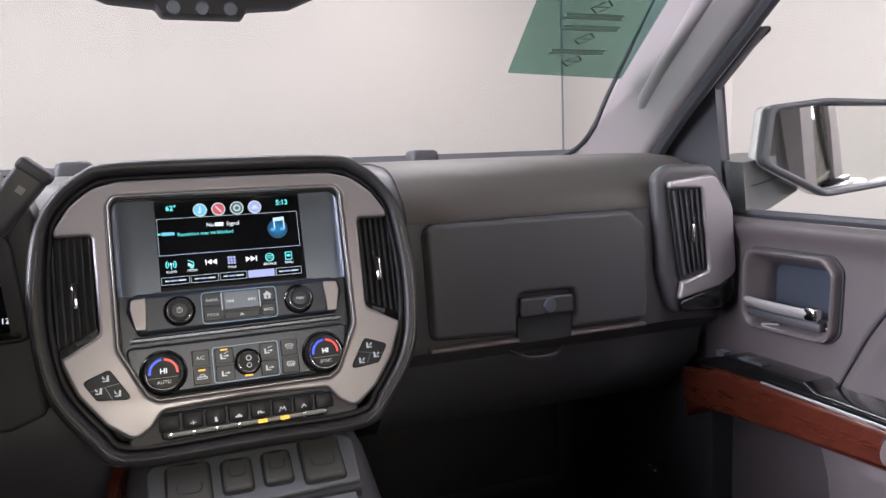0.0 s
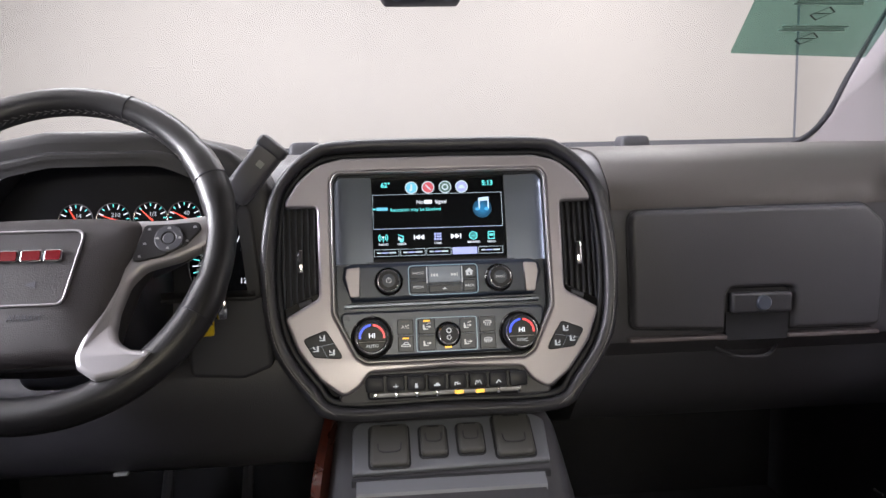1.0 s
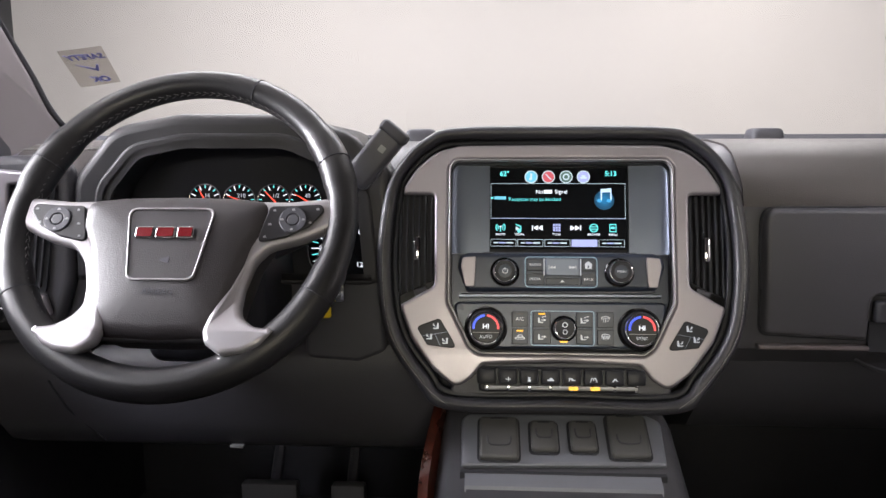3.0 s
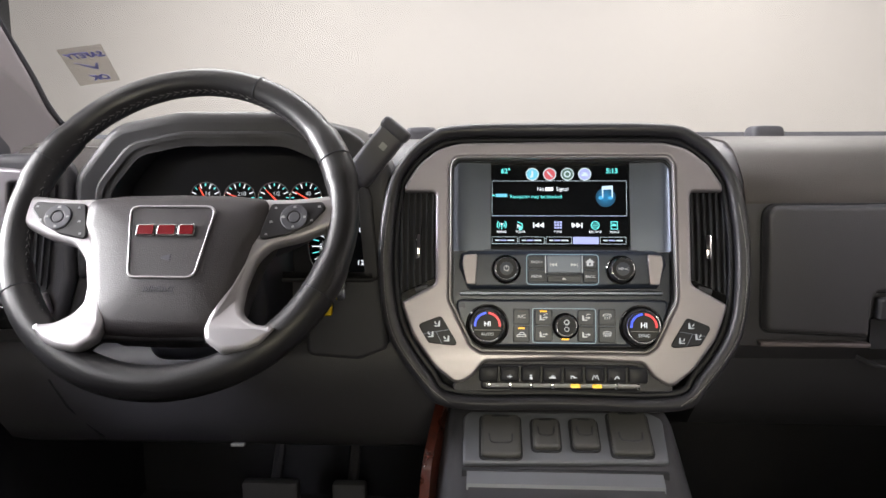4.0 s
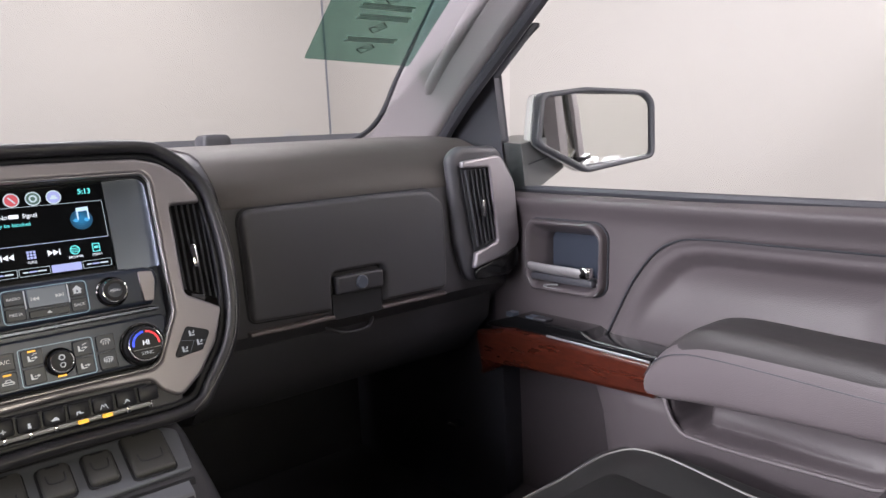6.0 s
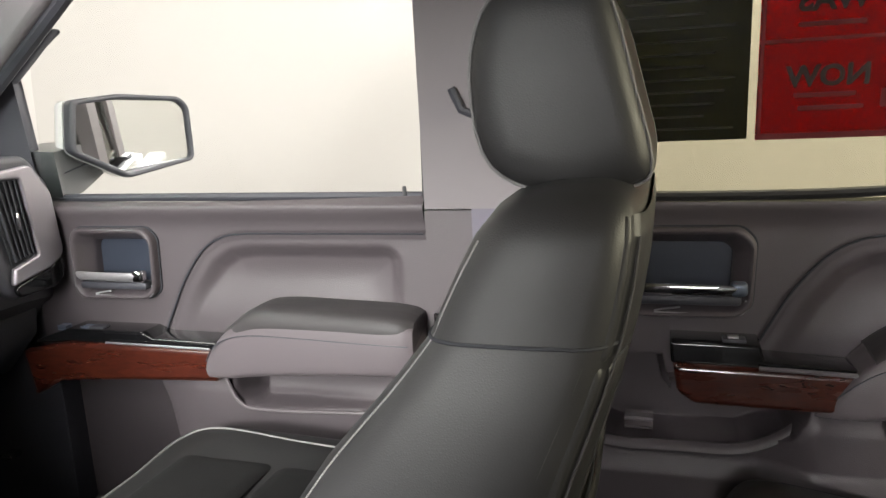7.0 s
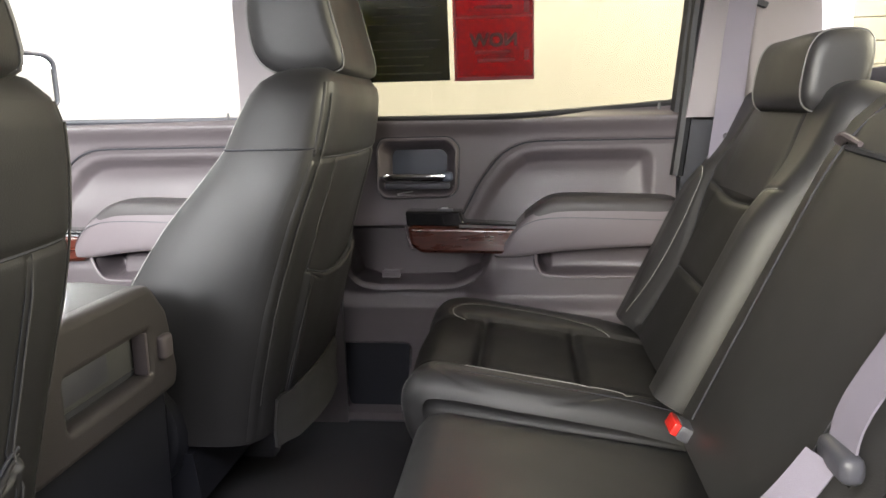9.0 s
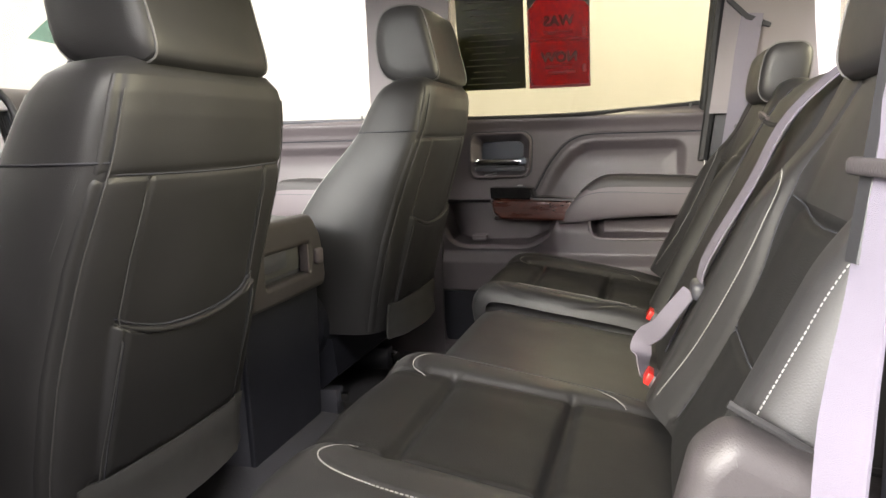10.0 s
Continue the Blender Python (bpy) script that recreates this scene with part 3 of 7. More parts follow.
# ---------- dashboard ----------
dash = thing("dashboard", (0, .2, .3), "black soft-skinned truck dashboard with a broad flat top", "dashboard", kind="structure")
def dash_ring(x):
    e = max(0, (abs(x) - .70) / .10)
    d = .03 * e * e
    top = [(.545, .752), (.46, .774), (.30, .785), (.17, .783), (.10, .777), (.065, .766), (.04, .748)]
    face = [(.018, .728), (.008, .70), (.006, .62), (.008, .53), (.012, .515), (.035, .50), (.09, .455), (.17, .40), (.30, .36), (.50, .34), (.55, .36)]
    return yz([(y + d * .6, z - d * .4) for y, z in top + face], x)
part("body", loft([dash_ring(x) for x in (-.232, -.2, 0, .2, .4, .6, .70, .74, .77, .80)]), SOFT, dash)
part("end_body", loft([dash_ring(x) for x in (-.86, -.77, -.74, -.70, -.66, -.628)]), SOFT, dash)
part("cluster_bay", loft([yz([(.545, .752), (.46, .774), (.30, .785), (.14, .785), (.14, .60), (.035, .60), (.03, .52), (.09, .455), (.17, .40), (.50, .34)], x) for x in (-.628, -.4, -.232)]), SOFT, dash)
def dash_top(x0, x1):
    prof = [(.53, .758), (.46, .777), (.30, .788), (.17, .786), (.10, .780), (.085, .7765), (.063, .769), (.050, .7605), (.037, .750), (.025, .740), (.0150, .729), (.0085, .717), (.0045, .705), (.0045, .701), (.02, .701), (.05, .735), (.30, .77), (.53, .750)]
    return loft([yz(prof, x) for x in (x0, (x0 + x1) / 2, x1)])
part("top_pad", dash_top(.232, .745), DASHTOP, dash, "warm grey grained top pad")
part("top_pad", dash_top(-.745, -.62), DASHTOP, dash)
part("stitch", tube([(x, .072, .7745) for x in (-.745, -.70, -.63)], .0012, 5), THREAD, dash)
for x in (-.214, .420):
    part("sensor_dome", loft([[(x + a * k, .465 + b * k, z) for a, b in rrect(-.029, -.026, .029, .026, .012, 4)] for k, z in ((1.05, .765), (1.03, .795), (.95, .804), (.8, .808), (.4, .809))]), DARK, dash)

# lower dash panels
part("footwell_latch", block(.772, .180, .170, .800, .205, .182, .003), CHROME, dash, "small bright latch in the footwell")
def knee_ring(x, lift):
    return yz([(.05, .515 + lift), (.022, .50 + lift), (.012, .48 + lift * .5), (.018, .445), (.040, .39), (.075, .345), (.12, .322), (.40, .30), (.40, .42), (.09, .52)], x)
part("knee_panel", loft([knee_ring(x, l) for x, l in ((-.80, .0), (-.62, .0), (-.48, .0), (-.38, .004), (-.30, .014), (-.235, .026), (-.190, .03), (-.12, .03))]), SOFT, dash)
part("knee_seam", tube([(-.70, .0155, .455), (-.685, .030, .41), (-.655, .072, .346)], .0016, 6), VOID, dash)
part("lower_panel", loft([yz([(.05, .495), (.06, .44), (.14, .36), (.35, .28), (.40, .28), (.40, .45), (.10, .51)], x) for x in (.21, .5, .77)]), DARK, dash)
part("hood_release", block(-.468, .074, .336, -.448, .084, .340, .001), LEGEND_DIM, dash)

# glovebox
glove = thing("glovebox", (.44, 0, .5), "black glovebox door with a round lock and lower latch", "glovebox", kind="structure")
lid_shape = rpoly([(.2545, .6995), (.588, .7015), (.6165, .676), (.6185, .529), (.488, .5295), (.488, .590), (.392, .590), (.392, .531), (.2605, .537)], [.02, .02, .02, .012, .004, .012, .012, .004, .012], 6)
def lid_field():
    nx, nz = 190, 100
    xs, zs = np.linspace(.2545, .6185, nx), np.linspace(.528, .7020, nz)
    X, Z = np.meshgrid(xs, zs)
    ring = [(p[0], p[1]) for p in lid_shape]
    ds = np.full(X.shape, 9.0)
    ins = np.zeros(X.shape, bool)
    for i in range(len(ring)):
        (ax, az), (bx, bz) = ring[i - 1], ring[i]
        dx, dz = bx - ax, bz - az
        t = np.clip(((X - ax) * dx + (Z - az) * dz) / (dx * dx + dz * dz + 1e-12), 0, 1)
        ds = np.minimum(ds, np.hypot(X - ax - t * dx, Z - az - t * dz))
        ins ^= ((az > Z) != (bz > Z)) & (X < dx * (Z - az) / (dz + 1e-12) + ax)
    e = np.clip(ds / .007, 0, 1)
    lift = .010 * np.sqrt(1 - (1 - e) ** 2)
    Y = .0055 - lift - .006 * (1 - ((Z - .615) / .1) ** 2)
    Y[~ins] = .0095
    vs = np.stack([X, Y, Z], -1).reshape(-1, 3).tolist()
    keep = ins[:-1, :-1] | ins[1:, :-1] | ins[:-1, 1:] | ins[1:, 1:]
    fs = [(j * nx + i, j * nx + i + 1, (j + 1) * nx + i + 1, (j + 1) * nx + i) for j in range(nz - 1) for i in range(nx - 1) if keep[j, i]]
    return mesh_of(vs, fs)
part("lid", lid_field(), SOFT, glove, sharp=70)
part("lid_gap", tube([(p[0], .0052, p[1]) for p in lid_shape], .0026, 6, True), VOID, glove)
lt = part("latch", plate(rpoly([(.397, .584), (.483, .584), (.483, .555), (.397, .555)], .005), (), .014, .004), DARK, glove, m=at_y(.001))
part("pull_recess", plate(rpoly([(.395, .555), (.485, .555), (.485, .515), (.395, .515)], .003), (), .003, 0), VOID, glove, m=at_y(.004))
part("lock_barrel", lathe([(0, .004), (.009, .004), (.0105, .002), (.0105, 0)], 24), PANEL, lt, "round grey key lock", m=at_y(-.013) @ Matrix.Translation((.441, .570, 0)))
part("sill_left", block(.258, -.004, .5175, .396, .012, .5235, .002), ARMSKIN, glove)
part("sill_right", block(.484, -.004, .5165, .618, .012, .5225, .002), ARMSKIN, glove)
part("pull_lip", tube(smooth_line([(.395, .03, .497), (.42, .012, .488), (.46, .012, .488), (.485, .03, .497)], 5), .003, 6), DARK, glove)

# side air vents
def side_vent(side):
    ob = thing("side_air_vent", (.71 * side, 0, .56), "tall dashboard air vent in a satin silver frame", "air vent", "dashboard vents")
    M = Matrix.Diagonal((side, 1, 1, 1))
    part("housing", plate(rpoly([(.630, .752), (.655, .768), (.742, .765), (.782, .71), (.789, .58), (.765, .53), (.665, .528), (.640, .60)], .035, 7), (), .026, .012, 4), SOFT, ob, m=M @ at_y(.014))
    part("frame", plate(rpoly([(.646, .742), (.733, .750), (.768, .698), (.777, .590), (.745, .572), (.664, .556), (.671, .584), (.722, .598), (.707, .729), (.647, .731)], [.004, .02, .02, .02, .02, .004, .003, .008, .006, .003], 5), (), .012, .004), SILVER, ob, "satin silver frame", m=M @ at_y(-.014))
    part("lower_cap", plate(rpoly([(.667, .553), (.746, .571), (.776, .587), (.772, .548), (.748, .535), (.672, .535)], .012, 5), (), .010, .003), PIANO, ob, m=M @ at_y(-.014))
    part("duct", plate(rpoly([(.648, .729), (.705, .727), (.720, .599), (.672, .587)], .004), (), .002, 0), VOID, ob, m=M @ at_y(-.0165))
    for i in range(5):
        a, b = .655 + .0105 * i, .677 + .0088 * i
        sl = loft([[(x, -.0175, z), (x + .0022, -.0175, z), (x + .0022, -.023, z), (x, -.023, z)] for x, z in ((a, .727), ((a + b) / 2, .66), (b, .594 + .002 * i))])
        part("louvre", sl, DARK, ob, m=M)
    part("tab", block(.6855, -.031, .645, .6915, -.020, .675, .0025), CHROME, ob, "chrome vane tab", m=M)
    part("wheel_dial", block(.695, -.024, .584, .72, -.014, .592, .003), DARK, ob, m=M)
for s in (1, -1):
    side_vent(s)

# instrument hood and dials
cl = thing("instrument_cluster", (-.43, .05, .6), "instrument cluster with lit dials under a black hood", "instrument cluster")
ho = rpoly([(-.635, .60), (-.630, .735), (-.572, .803), (-.485, .819), (-.362, .818), (-.268, .797), (-.214, .752), (-.206, .60)], [.01, .05, .06, .09, .09, .06, .04, .01], 10)
hi_ = rpoly([(-.600, .60), (-.592, .722), (-.545, .776), (-.480, .789), (-.345, .789), (-.292, .765), (-.244, .715), (-.234, .60)], [.01, .05, .05, .09, .09, .05, .04, .01], 10)
part("hood", plate(ho, [hi_], .15, .014, 4), HOODSKIN, cl, m=at_y(.135))
lip = rpoly([(-.606, .602), (-.598, .726), (-.549, .781), (-.481, .794), (-.343, .794), (-.287, .769), (-.239, .718), (-.229, .602)], [.01, .05, .05, .09, .09, .05, .04, .01], 10)
part("hood_lip", plate(lip, [hi_], .03, .004), HOODSKIN, cl, m=at_y(.012))
CF = Matrix.Translation((0, .075, .69)) @ Matrix.Rotation(radians(80), 4, "X")
part("face", plate(rrect(-.60, -.12, -.222, .10, .01), (), .004), VOID, cl, m=CF)
def dial(cx, cy, r, start, span, ticks, needle, name):
    d = part(name, plate(disc(cx, cy, r), [disc(cx, cy, r - .0022)], .003, .0008), CHROME, cl, m=CF @ Matrix.Translation((0, 0, .004)))
    part("dial_face", plate(disc(cx, cy, r - .002), (), .0012), SCREEN, d, m=CF @ Matrix.Translation((0, 0, .004)))
    for i in range(ticks):
        a = radians(start - span * i / (ticks - 1))
        long = r * (.26 if i % 2 == 0 else .16)
        tk = plate(rrect(r * .88 - long, -.0006, r * .88, .0006, 0), (), .0005)
        part("tick", tk, CYANG if i % 2 else WHITEG, d, m=CF @ Matrix.Translation((cx, cy, .0055)) @ Matrix.Rotation(a, 4, "Z"))
    nd = plate([(-r * .2, -.0013), (r * .75, -.0004), (r * .75, .0004), (-r * .2, .0013)], (), .001)
    part("needle", nd, NEEDLE, d, m=CF @ Matrix.Translation((cx, cy, .0065)) @ Matrix.Rotation(radians(needle), 4, "Z"))
    return d
for i, (cx, nd, txt) in enumerate(((-.487, 120, "14"), (-.438, 160, "210"), (-.389, 135, "1/2"), (-.344, 150, "40"))):
    d = dial(cx, .012, .0235, 200, 220, 11, nd, "small_dial")
    part("numeral", text_mesh(txt, .008), LEGEND, d, m=CF @ Matrix.Translation((cx + .003, .018, .0056)))
for cx, nd in ((-.545, 225), (-.287, 225)):
    d = dial(cx, -.055, .054, 225, 270, 25, nd, "large_dial")
    for k in range(7):
        a = radians(225 - 45 * k)
        part("numeral", text_mesh(str(20 * k), .010), WHITEG, d, m=CF @ Matrix.Translation((cx + .032 * math.cos(a), -.055 + .032 * math.sin(a), .0056)))

# dark cheek panels either side of the wheel
part("column_cheek", plate(rpoly([(-.300, .600), (-.226, .612), (-.222, .51), (-.26, .495), (-.33, .50), (-.33, .56)], .012, 4), (), .03, .006), DARK, cl, m=at_y(.02))

# ---------- steering wheel ----------
wheel = thing("steering_wheel", (-.431, -.16, .687), "black leather steering wheel with silver spokes and airbag hub", "steering wheel")
WM = pose(-.429, -.155, .695, 59, 0, 0)
R = .181
ring_pts = [(R * math.cos(2 * math.pi * i / 96), R * math.sin(2 * math.pi * i / 96), 0) for i in range(96)]
def thick_at(i):
    a = 360 * i / 96
    return .0165 + (.0022 if (14 < a < 34 or 146 < a < 166 or 195 < a < 345) else 0)
part("rim", tube(ring_pts, [thick_at(i) for i in range(96)], 14, True), RIMSKIN, wheel, m=WM)
for a in (24, 68, 156, 208, 332):
    c, s_ = math.cos(radians(a)), math.sin(radians(a))
    tk_ = thick_at(round(a / 3.75)) + .0002
    loopp = [((R + tk_ * math.cos(t)) * c, (R + tk_ * math.cos(t)) * s_, tk_ * math.sin(t)) for t in [2 * math.pi * k / 16 for k in range(16)]]
    part("rim_seam", tube(loopp, .0007, 5, True), VOID, wheel, m=WM)
stitches = []
for i in range(170):
    a = radians(-40 + 260 * i / 169)
    z = .0035 if i % 2 else -.001
    p = Vector(((R - .0165) * math.cos(a), (R - .0165) * math.sin(a), z + .004))
    d = Vector((-math.sin(a), math.cos(a), .6 if i % 2 else -.6)).normalized() * .0028
    stitches.append(tube([p - d, p + d], .0005, 4))
part("stitching", joined(*stitches), PIPE, wheel, "grey zigzag stitching", m=WM)
# hub
def hub_ring(k, w):
    half = [(.0, .028), (.064, .0265), (.105, .0215), (.104, -.008), (.091, -.034), (.080, -.080), (.072, -.122), (.056, -.134), (.0, -.136)]
    pts = half + [(-x, y) for x, y in reversed(half[1:-1])]
    return [(x, y, w) for x, y in rpoly([(a * k, -.05 + (b + .05) * k) for a, b in pts], .012, 4)]
part("airbag_cover", loft([hub_ring(.90, -.06), hub_ring(.985, -.035), hub_ring(1.0, -.012), hub_ring(.995, .0), hub_ring(.975, .008), hub_ring(.93, .014), hub_ring(.82, .018), hub_ring(.3, .020)]), HUBSKIN, wheel, "soft grey-black airbag cover", m=WM)
emb = rpoly([(-.052, .013), (.044, .013), (.031, -.070), (-.040, -.070)], .010, 5)
emb_in = rpoly([(-.0498, .0108), (.0418, .0108), (.0292, -.0678), (-.0382, -.0678)], .009, 5)
EM = WM @ Matrix.Translation((.004, -.006, .0185))
part("emblem_frame", plate(emb, [emb_in], .004, .0009), SPOKE, wheel, m=EM)
part("emblem_plate", plate(emb_in, (), .0022, .0005), HUBSKIN, wheel, m=EM)
for x0, x1 in ((-.039, -.019), (-.017, .004), (.006, .024)):
    bl = part("emblem_block", plate(rpoly([(x0, -.023), (x1, -.023), (x1, -.0095), (x0, -.0095)], .003), (), .0026, .0008), CHROME, wheel, "chrome-edged red emblem block", m=EM @ Matrix.Translation((0, 0, .0022)))
    part("enamel", plate(rpoly([(x0 + .0016, -.0214), (x1 - .0016, -.0214), (x1 - .0016, -.0111), (x0 + .0016, -.0111)], .002), (), .0005), REDEMB, bl, m=EM @ Matrix.Translation((0, 0, .0049)))
part("lettering", text_mesh("AIRBAG", .0095), DARK, wheel, m=WM @ Matrix.Translation((-.001, -.088, .0200)))
part("horn_mark", plate(rpoly([(-.010, -.047), (.002, -.043), (.002, -.051)], .001), (), .0005), DARK, wheel, m=EM @ Matrix.Translation((0, 0, .0024)))
# spokes with button pods and bright feet
for sd in (-1, 1):
    MS = WM @ Matrix.Diagonal((sd, 1, 1, 1))
    shape = [(.088, .022), (.122, .0215), (.170, .0265), (.178, .009), (.171, -.010), (.140, -.0245), (.106, -.034), (.0925, -.050), (.0845, -.080), (.0835, -.100), (.089, -.113), (.104, -.1235), (.126, -.1265), (.112, -.1440), (.096, -.1515), (.074, -.1545), (.056, -.142), (.052, -.128), (.066, -.05)]
    rr = [.004, .03, .010, .012, .016, .03, .02, .03, .02, .02, .02, .02, .002, .02, .014, .012, .010, .03, .02]
    foot = plate(rpoly(shape, rr, 5), (), .018, .006, 3)
    for v in foot.vertices:
        v.co.z += .013 * min(1, max(0, (-.095 - v.co.y) / .035))
    sp = part("spoke", foot, SPOKE, wheel, "satin silver spoke", m=MS @ Matrix.Translation((0, 0, -.008)))
    pod = part("button_pod", plate(rpoly([(.103, .0140), (.130, .0145), (.159, .0165), (.163, .008), (.148, -.0100), (.124, -.0225), (.0925, -.0295)], .006, 4), (), .004, .0015), POD, wheel, m=MS @ Matrix.Translation((0, 0, .0090)))
    part("rocker_ring", plate(disc(.130, -.003, .0150, 24), [disc(.130, -.003, .0072, 20)], .003, .001), DARK, pod, m=MS @ Matrix.Translation((0, 0, .0120)))
    part("rocker_centre", plate(disc(.130, -.003, .0064, 20), (), .003, .001), DARK, pod, m=MS @ Matrix.Translation((0, 0, .0120)))
    for k, (bx, by) in enumerate(((.109, .0085), (.1055, -.008), (.1015, -.0225), (.156, .010), (.149, -.006), (.130, .0085), (.130, -.0145), (.1185, -.003), (.1415, -.003))):
        w_ = .0021 if k % 2 else .0017
        part("legend", plate(rpoly([(bx - w_, by - .0012), (bx + w_, by - .0012), (bx + w_ * .4, by + .0014), (bx - w_ * .8, by + .0009)], .0003), (), .0004), LEGEND_DIM, pod, m=MS @ Matrix.Translation((0, 0, .0131 if k < 5 else .0151)))
half = [(0, -.120), (.070, -.122), (.104, -.118), (.126, -.1265), (.119, -.140), (.098, -.158), (.06, -.174), (0, -.184)]
fil = half + [(-x, y) for x, y in reversed(half[1:-1])]
slot = rpoly([(-.062, -.1375), (.062, -.1375), (.074, -.147), (.058, -.160), (.0, -.1655), (-.058, -.160), (-.074, -.147)], [.006, .006, .006, .02, .05, .02, .006], 6)
part("lower_bridge", plate(rpoly(fil, .008, 4), [slot], .018, .007, 3), RIMSKIN, wheel, m=WM @ Matrix.Translation((0, 0, -.013)))
part("slot_stitching", tube([(x * 1.02, -.150 + (y + .150) * 1.05, .0042) for x, y in slot if y < -.146], .0006, 4), THREAD, wheel, m=WM)
# column and its cover
part("column", tube([(-.431, -.13, .672), (-.431, -.02, .632), (-.431, .07, .60)], [.042, .062, .07], 24), DARK, wheel, m=None)
part("column_shroud", block(-.505, -.10, .515, -.357, .06, .66, .02, 4), KEYM, wheel)

# gear lever on the column
gear = thing("gear_lever", (-.25, -.05, .7), "black column gear lever with a broad squared grip", "gear lever")
GM = Matrix.Translation((-.224, -.065, .766)) @ Matrix.Rotation(radians(40), 4, "Y")
part("grip", block(-.017, -.014, -.042, .017, .014, .040, .007, 3), SOFT, gear, m=GM)
part("grip_cap", block(-.0185, -.0155, .028, .0185, .0155, .043, .005, 3), DARK, gear, m=GM)
part("mark", plate(rrect(-.004, -.004, .004, .004, .001), (), .0005), LEGEND_DIM, gear, m=GM @ Matrix.Translation((.002, -.0145, .012)) @ PLANE_Y)
part("stalk", tube(smooth_line([(-.250, -.064, .735), (-.272, -.058, .705), (-.31, -.045, .67), (-.36, -.035, .645)], 5), .010, 10), DARK, gear)
# ignition key with a yellow tag
key = thing("ignition_key", (-.268, -.03, .6), "ignition key in the column with a yellow tag", "key")
part("barrel", lathe([(0, .012), (.013, .012), (.016, .006), (.016, 0)], 24), DARK, key, m=Matrix.Translation((-.30, -.045, .600)) @ Matrix.Rotation(radians(70), 4, "Y"))
part("bow", block(-.283, -.052, .584, -.268, -.040, .610, .004), CHROME, key)
part("tag", block(-.302, -.058, .566, -.284, -.055, .596, .003), YELLOW, key, "yellow plastic key tag")

# pedals
for nm, x0, x1, lb in (("brake_pedal", -.52, -.42, "black rubber brake pedal"), ("accelerator_pedal", -.36, -.30, "black rubber accelerator pedal")):
    pd = thing(nm, ((x0 + x1) / 2, .28, .1), lb, "pedal")
    part("plate", block(x0, .26, .10, x1, .285, .19, .006), RUBBER, pd)
    part("arm", tube([((x0 + x1) / 2, .285, .15), ((x0 + x1) / 2, .38, .28), ((x0 + x1) / 2, .45, .38)], .010, 8), DARK, pd)

# ---------- centre stack ----------
SM = pose(0, -.01, .70, 75.4, 0, 0)
def up(w):
    return SM @ Matrix.Translation((0, 0, w))
stack = thing("centre_stack", (0, 0, .45), "centre stack with screen, vents and climate dials in satin silver", "centre stack", kind="structure")
mirror_pts = lambda pts: pts + [(-x, y) for x, y in reversed(pts)]
def round_loop(half):
    P = half + [(-x, y) for x, y in reversed(half[1:-1])]
    return [(p.x, p.y) for p in smooth_line([(x, y, 0) for x, y in P], 5, True)]
hood_o = round_loop([(0, -.252), (.138, -.252), (.176, -.222), (.216, -.160), (.229, -.070), (.221, .016), (.200, .060), (.168, .090), (.130, .102), (0, .104)])
hood_i = round_loop([(0, -.236), (.131, -.236), (.163, -.210), (.200, -.152), (.211, -.070), (.204, .018), (.187, .054), (.160, .077), (.128, .086), (0, .087)])
part("padded_surround", plate(hood_o, [hood_i], .115, .0085, 4), SURR, stack, "black padded surround with pale stitching", m=up(-.100))
lip_i = round_loop([(0, -.228), (.128, -.228), (.157, -.204), (.193, -.149), (.204, -.070), (.198, .018), (.181, .050), (.156, .071), (.126, .079), (0, .080)])
part("gloss_lip", plate(hood_i, [lip_i], .018, .003, 2), KEYM, stack, m=up(-.014))
for sd in (1, -1):
    st = smooth_line([(sd * .214, .00, .0152), (sd * .221, -.07, .0152), (sd * .2105, -.156, .0152), (sd * .171, -.217, .0152), (sd * .138, -.2455, .0152)], 18)
    dashes = [tube([st[i], st[i] * .3 + st[i + 1] * .7], .00042, 4) for i in range(len(st) - 1)]
    part("stitching", joined(*dashes), THREAD, stack, m=SM)
part("back_panel", plate(lip_i, (), .004), VOID, stack, m=up(-.030))

# silver bezel with openings
outer = rpoly(mirror_pts([(0, .0795), (.126, .0785), (.156, .0705), (.181, .0495), (.197, .024), (.197, .0152), (.1575, .0152), (.1565, -.100), (.198, -.1235), (.1975, -.130), (.184, -.166), (.157, -.203), (.128, -.2255), (.108, -.212), (.096, -.196), (0, -.192)]),
              [0, .03, .04, .03, .012, .003, .006, .01, .004, .006, .03, .03, .02, .01, .01, 0] + [0, .01, .01, .02, .03, .03, .006, .004, .01, .006, .003, .012, .03, .04, .03, 0], 5)
inner = rpoly(mirror_pts([(0, .0605), (.133, .0605), (.1395, .050), (.1395, -.120), (.112, -.176), (.100, -.1835), (0, -.1835)]), [0, .010, .01, .02, .016, .01, 0, 0, .01, .016, .02, .01, .010, 0], 5)
part("silver_bezel", plate(outer, [inner], .012, .0042, 3), SILVER, stack, "satin silver bezel", m=up(-.002))
part("bright_lip", plate(inner, [rpoly(mirror_pts([(0, .058), (.131, .058), (.137, .049), (.137, -.1195), (.110, -.174), (.099, -.181), (0, -.181)]), [0, .010, .01, .02, .016, .01, 0, 0, .01, .016, .02, .01, .010, 0], 5)], .010, .0016), SPOKE, stack, m=up(.0012))
part("recess_wall", plate(inner, [rpoly(mirror_pts([(0, .0565), (.1295, .0565), (.1355, .048), (.1355, -.1195), (.109, -.1725), (.098, -.1795), (0, -.1795)]), [0, .010, .01, .02, .016, .01, 0, 0, .01, .016, .02, .01, .010, 0], 5)], .03, 0), KEYM, stack, m=up(-.028))
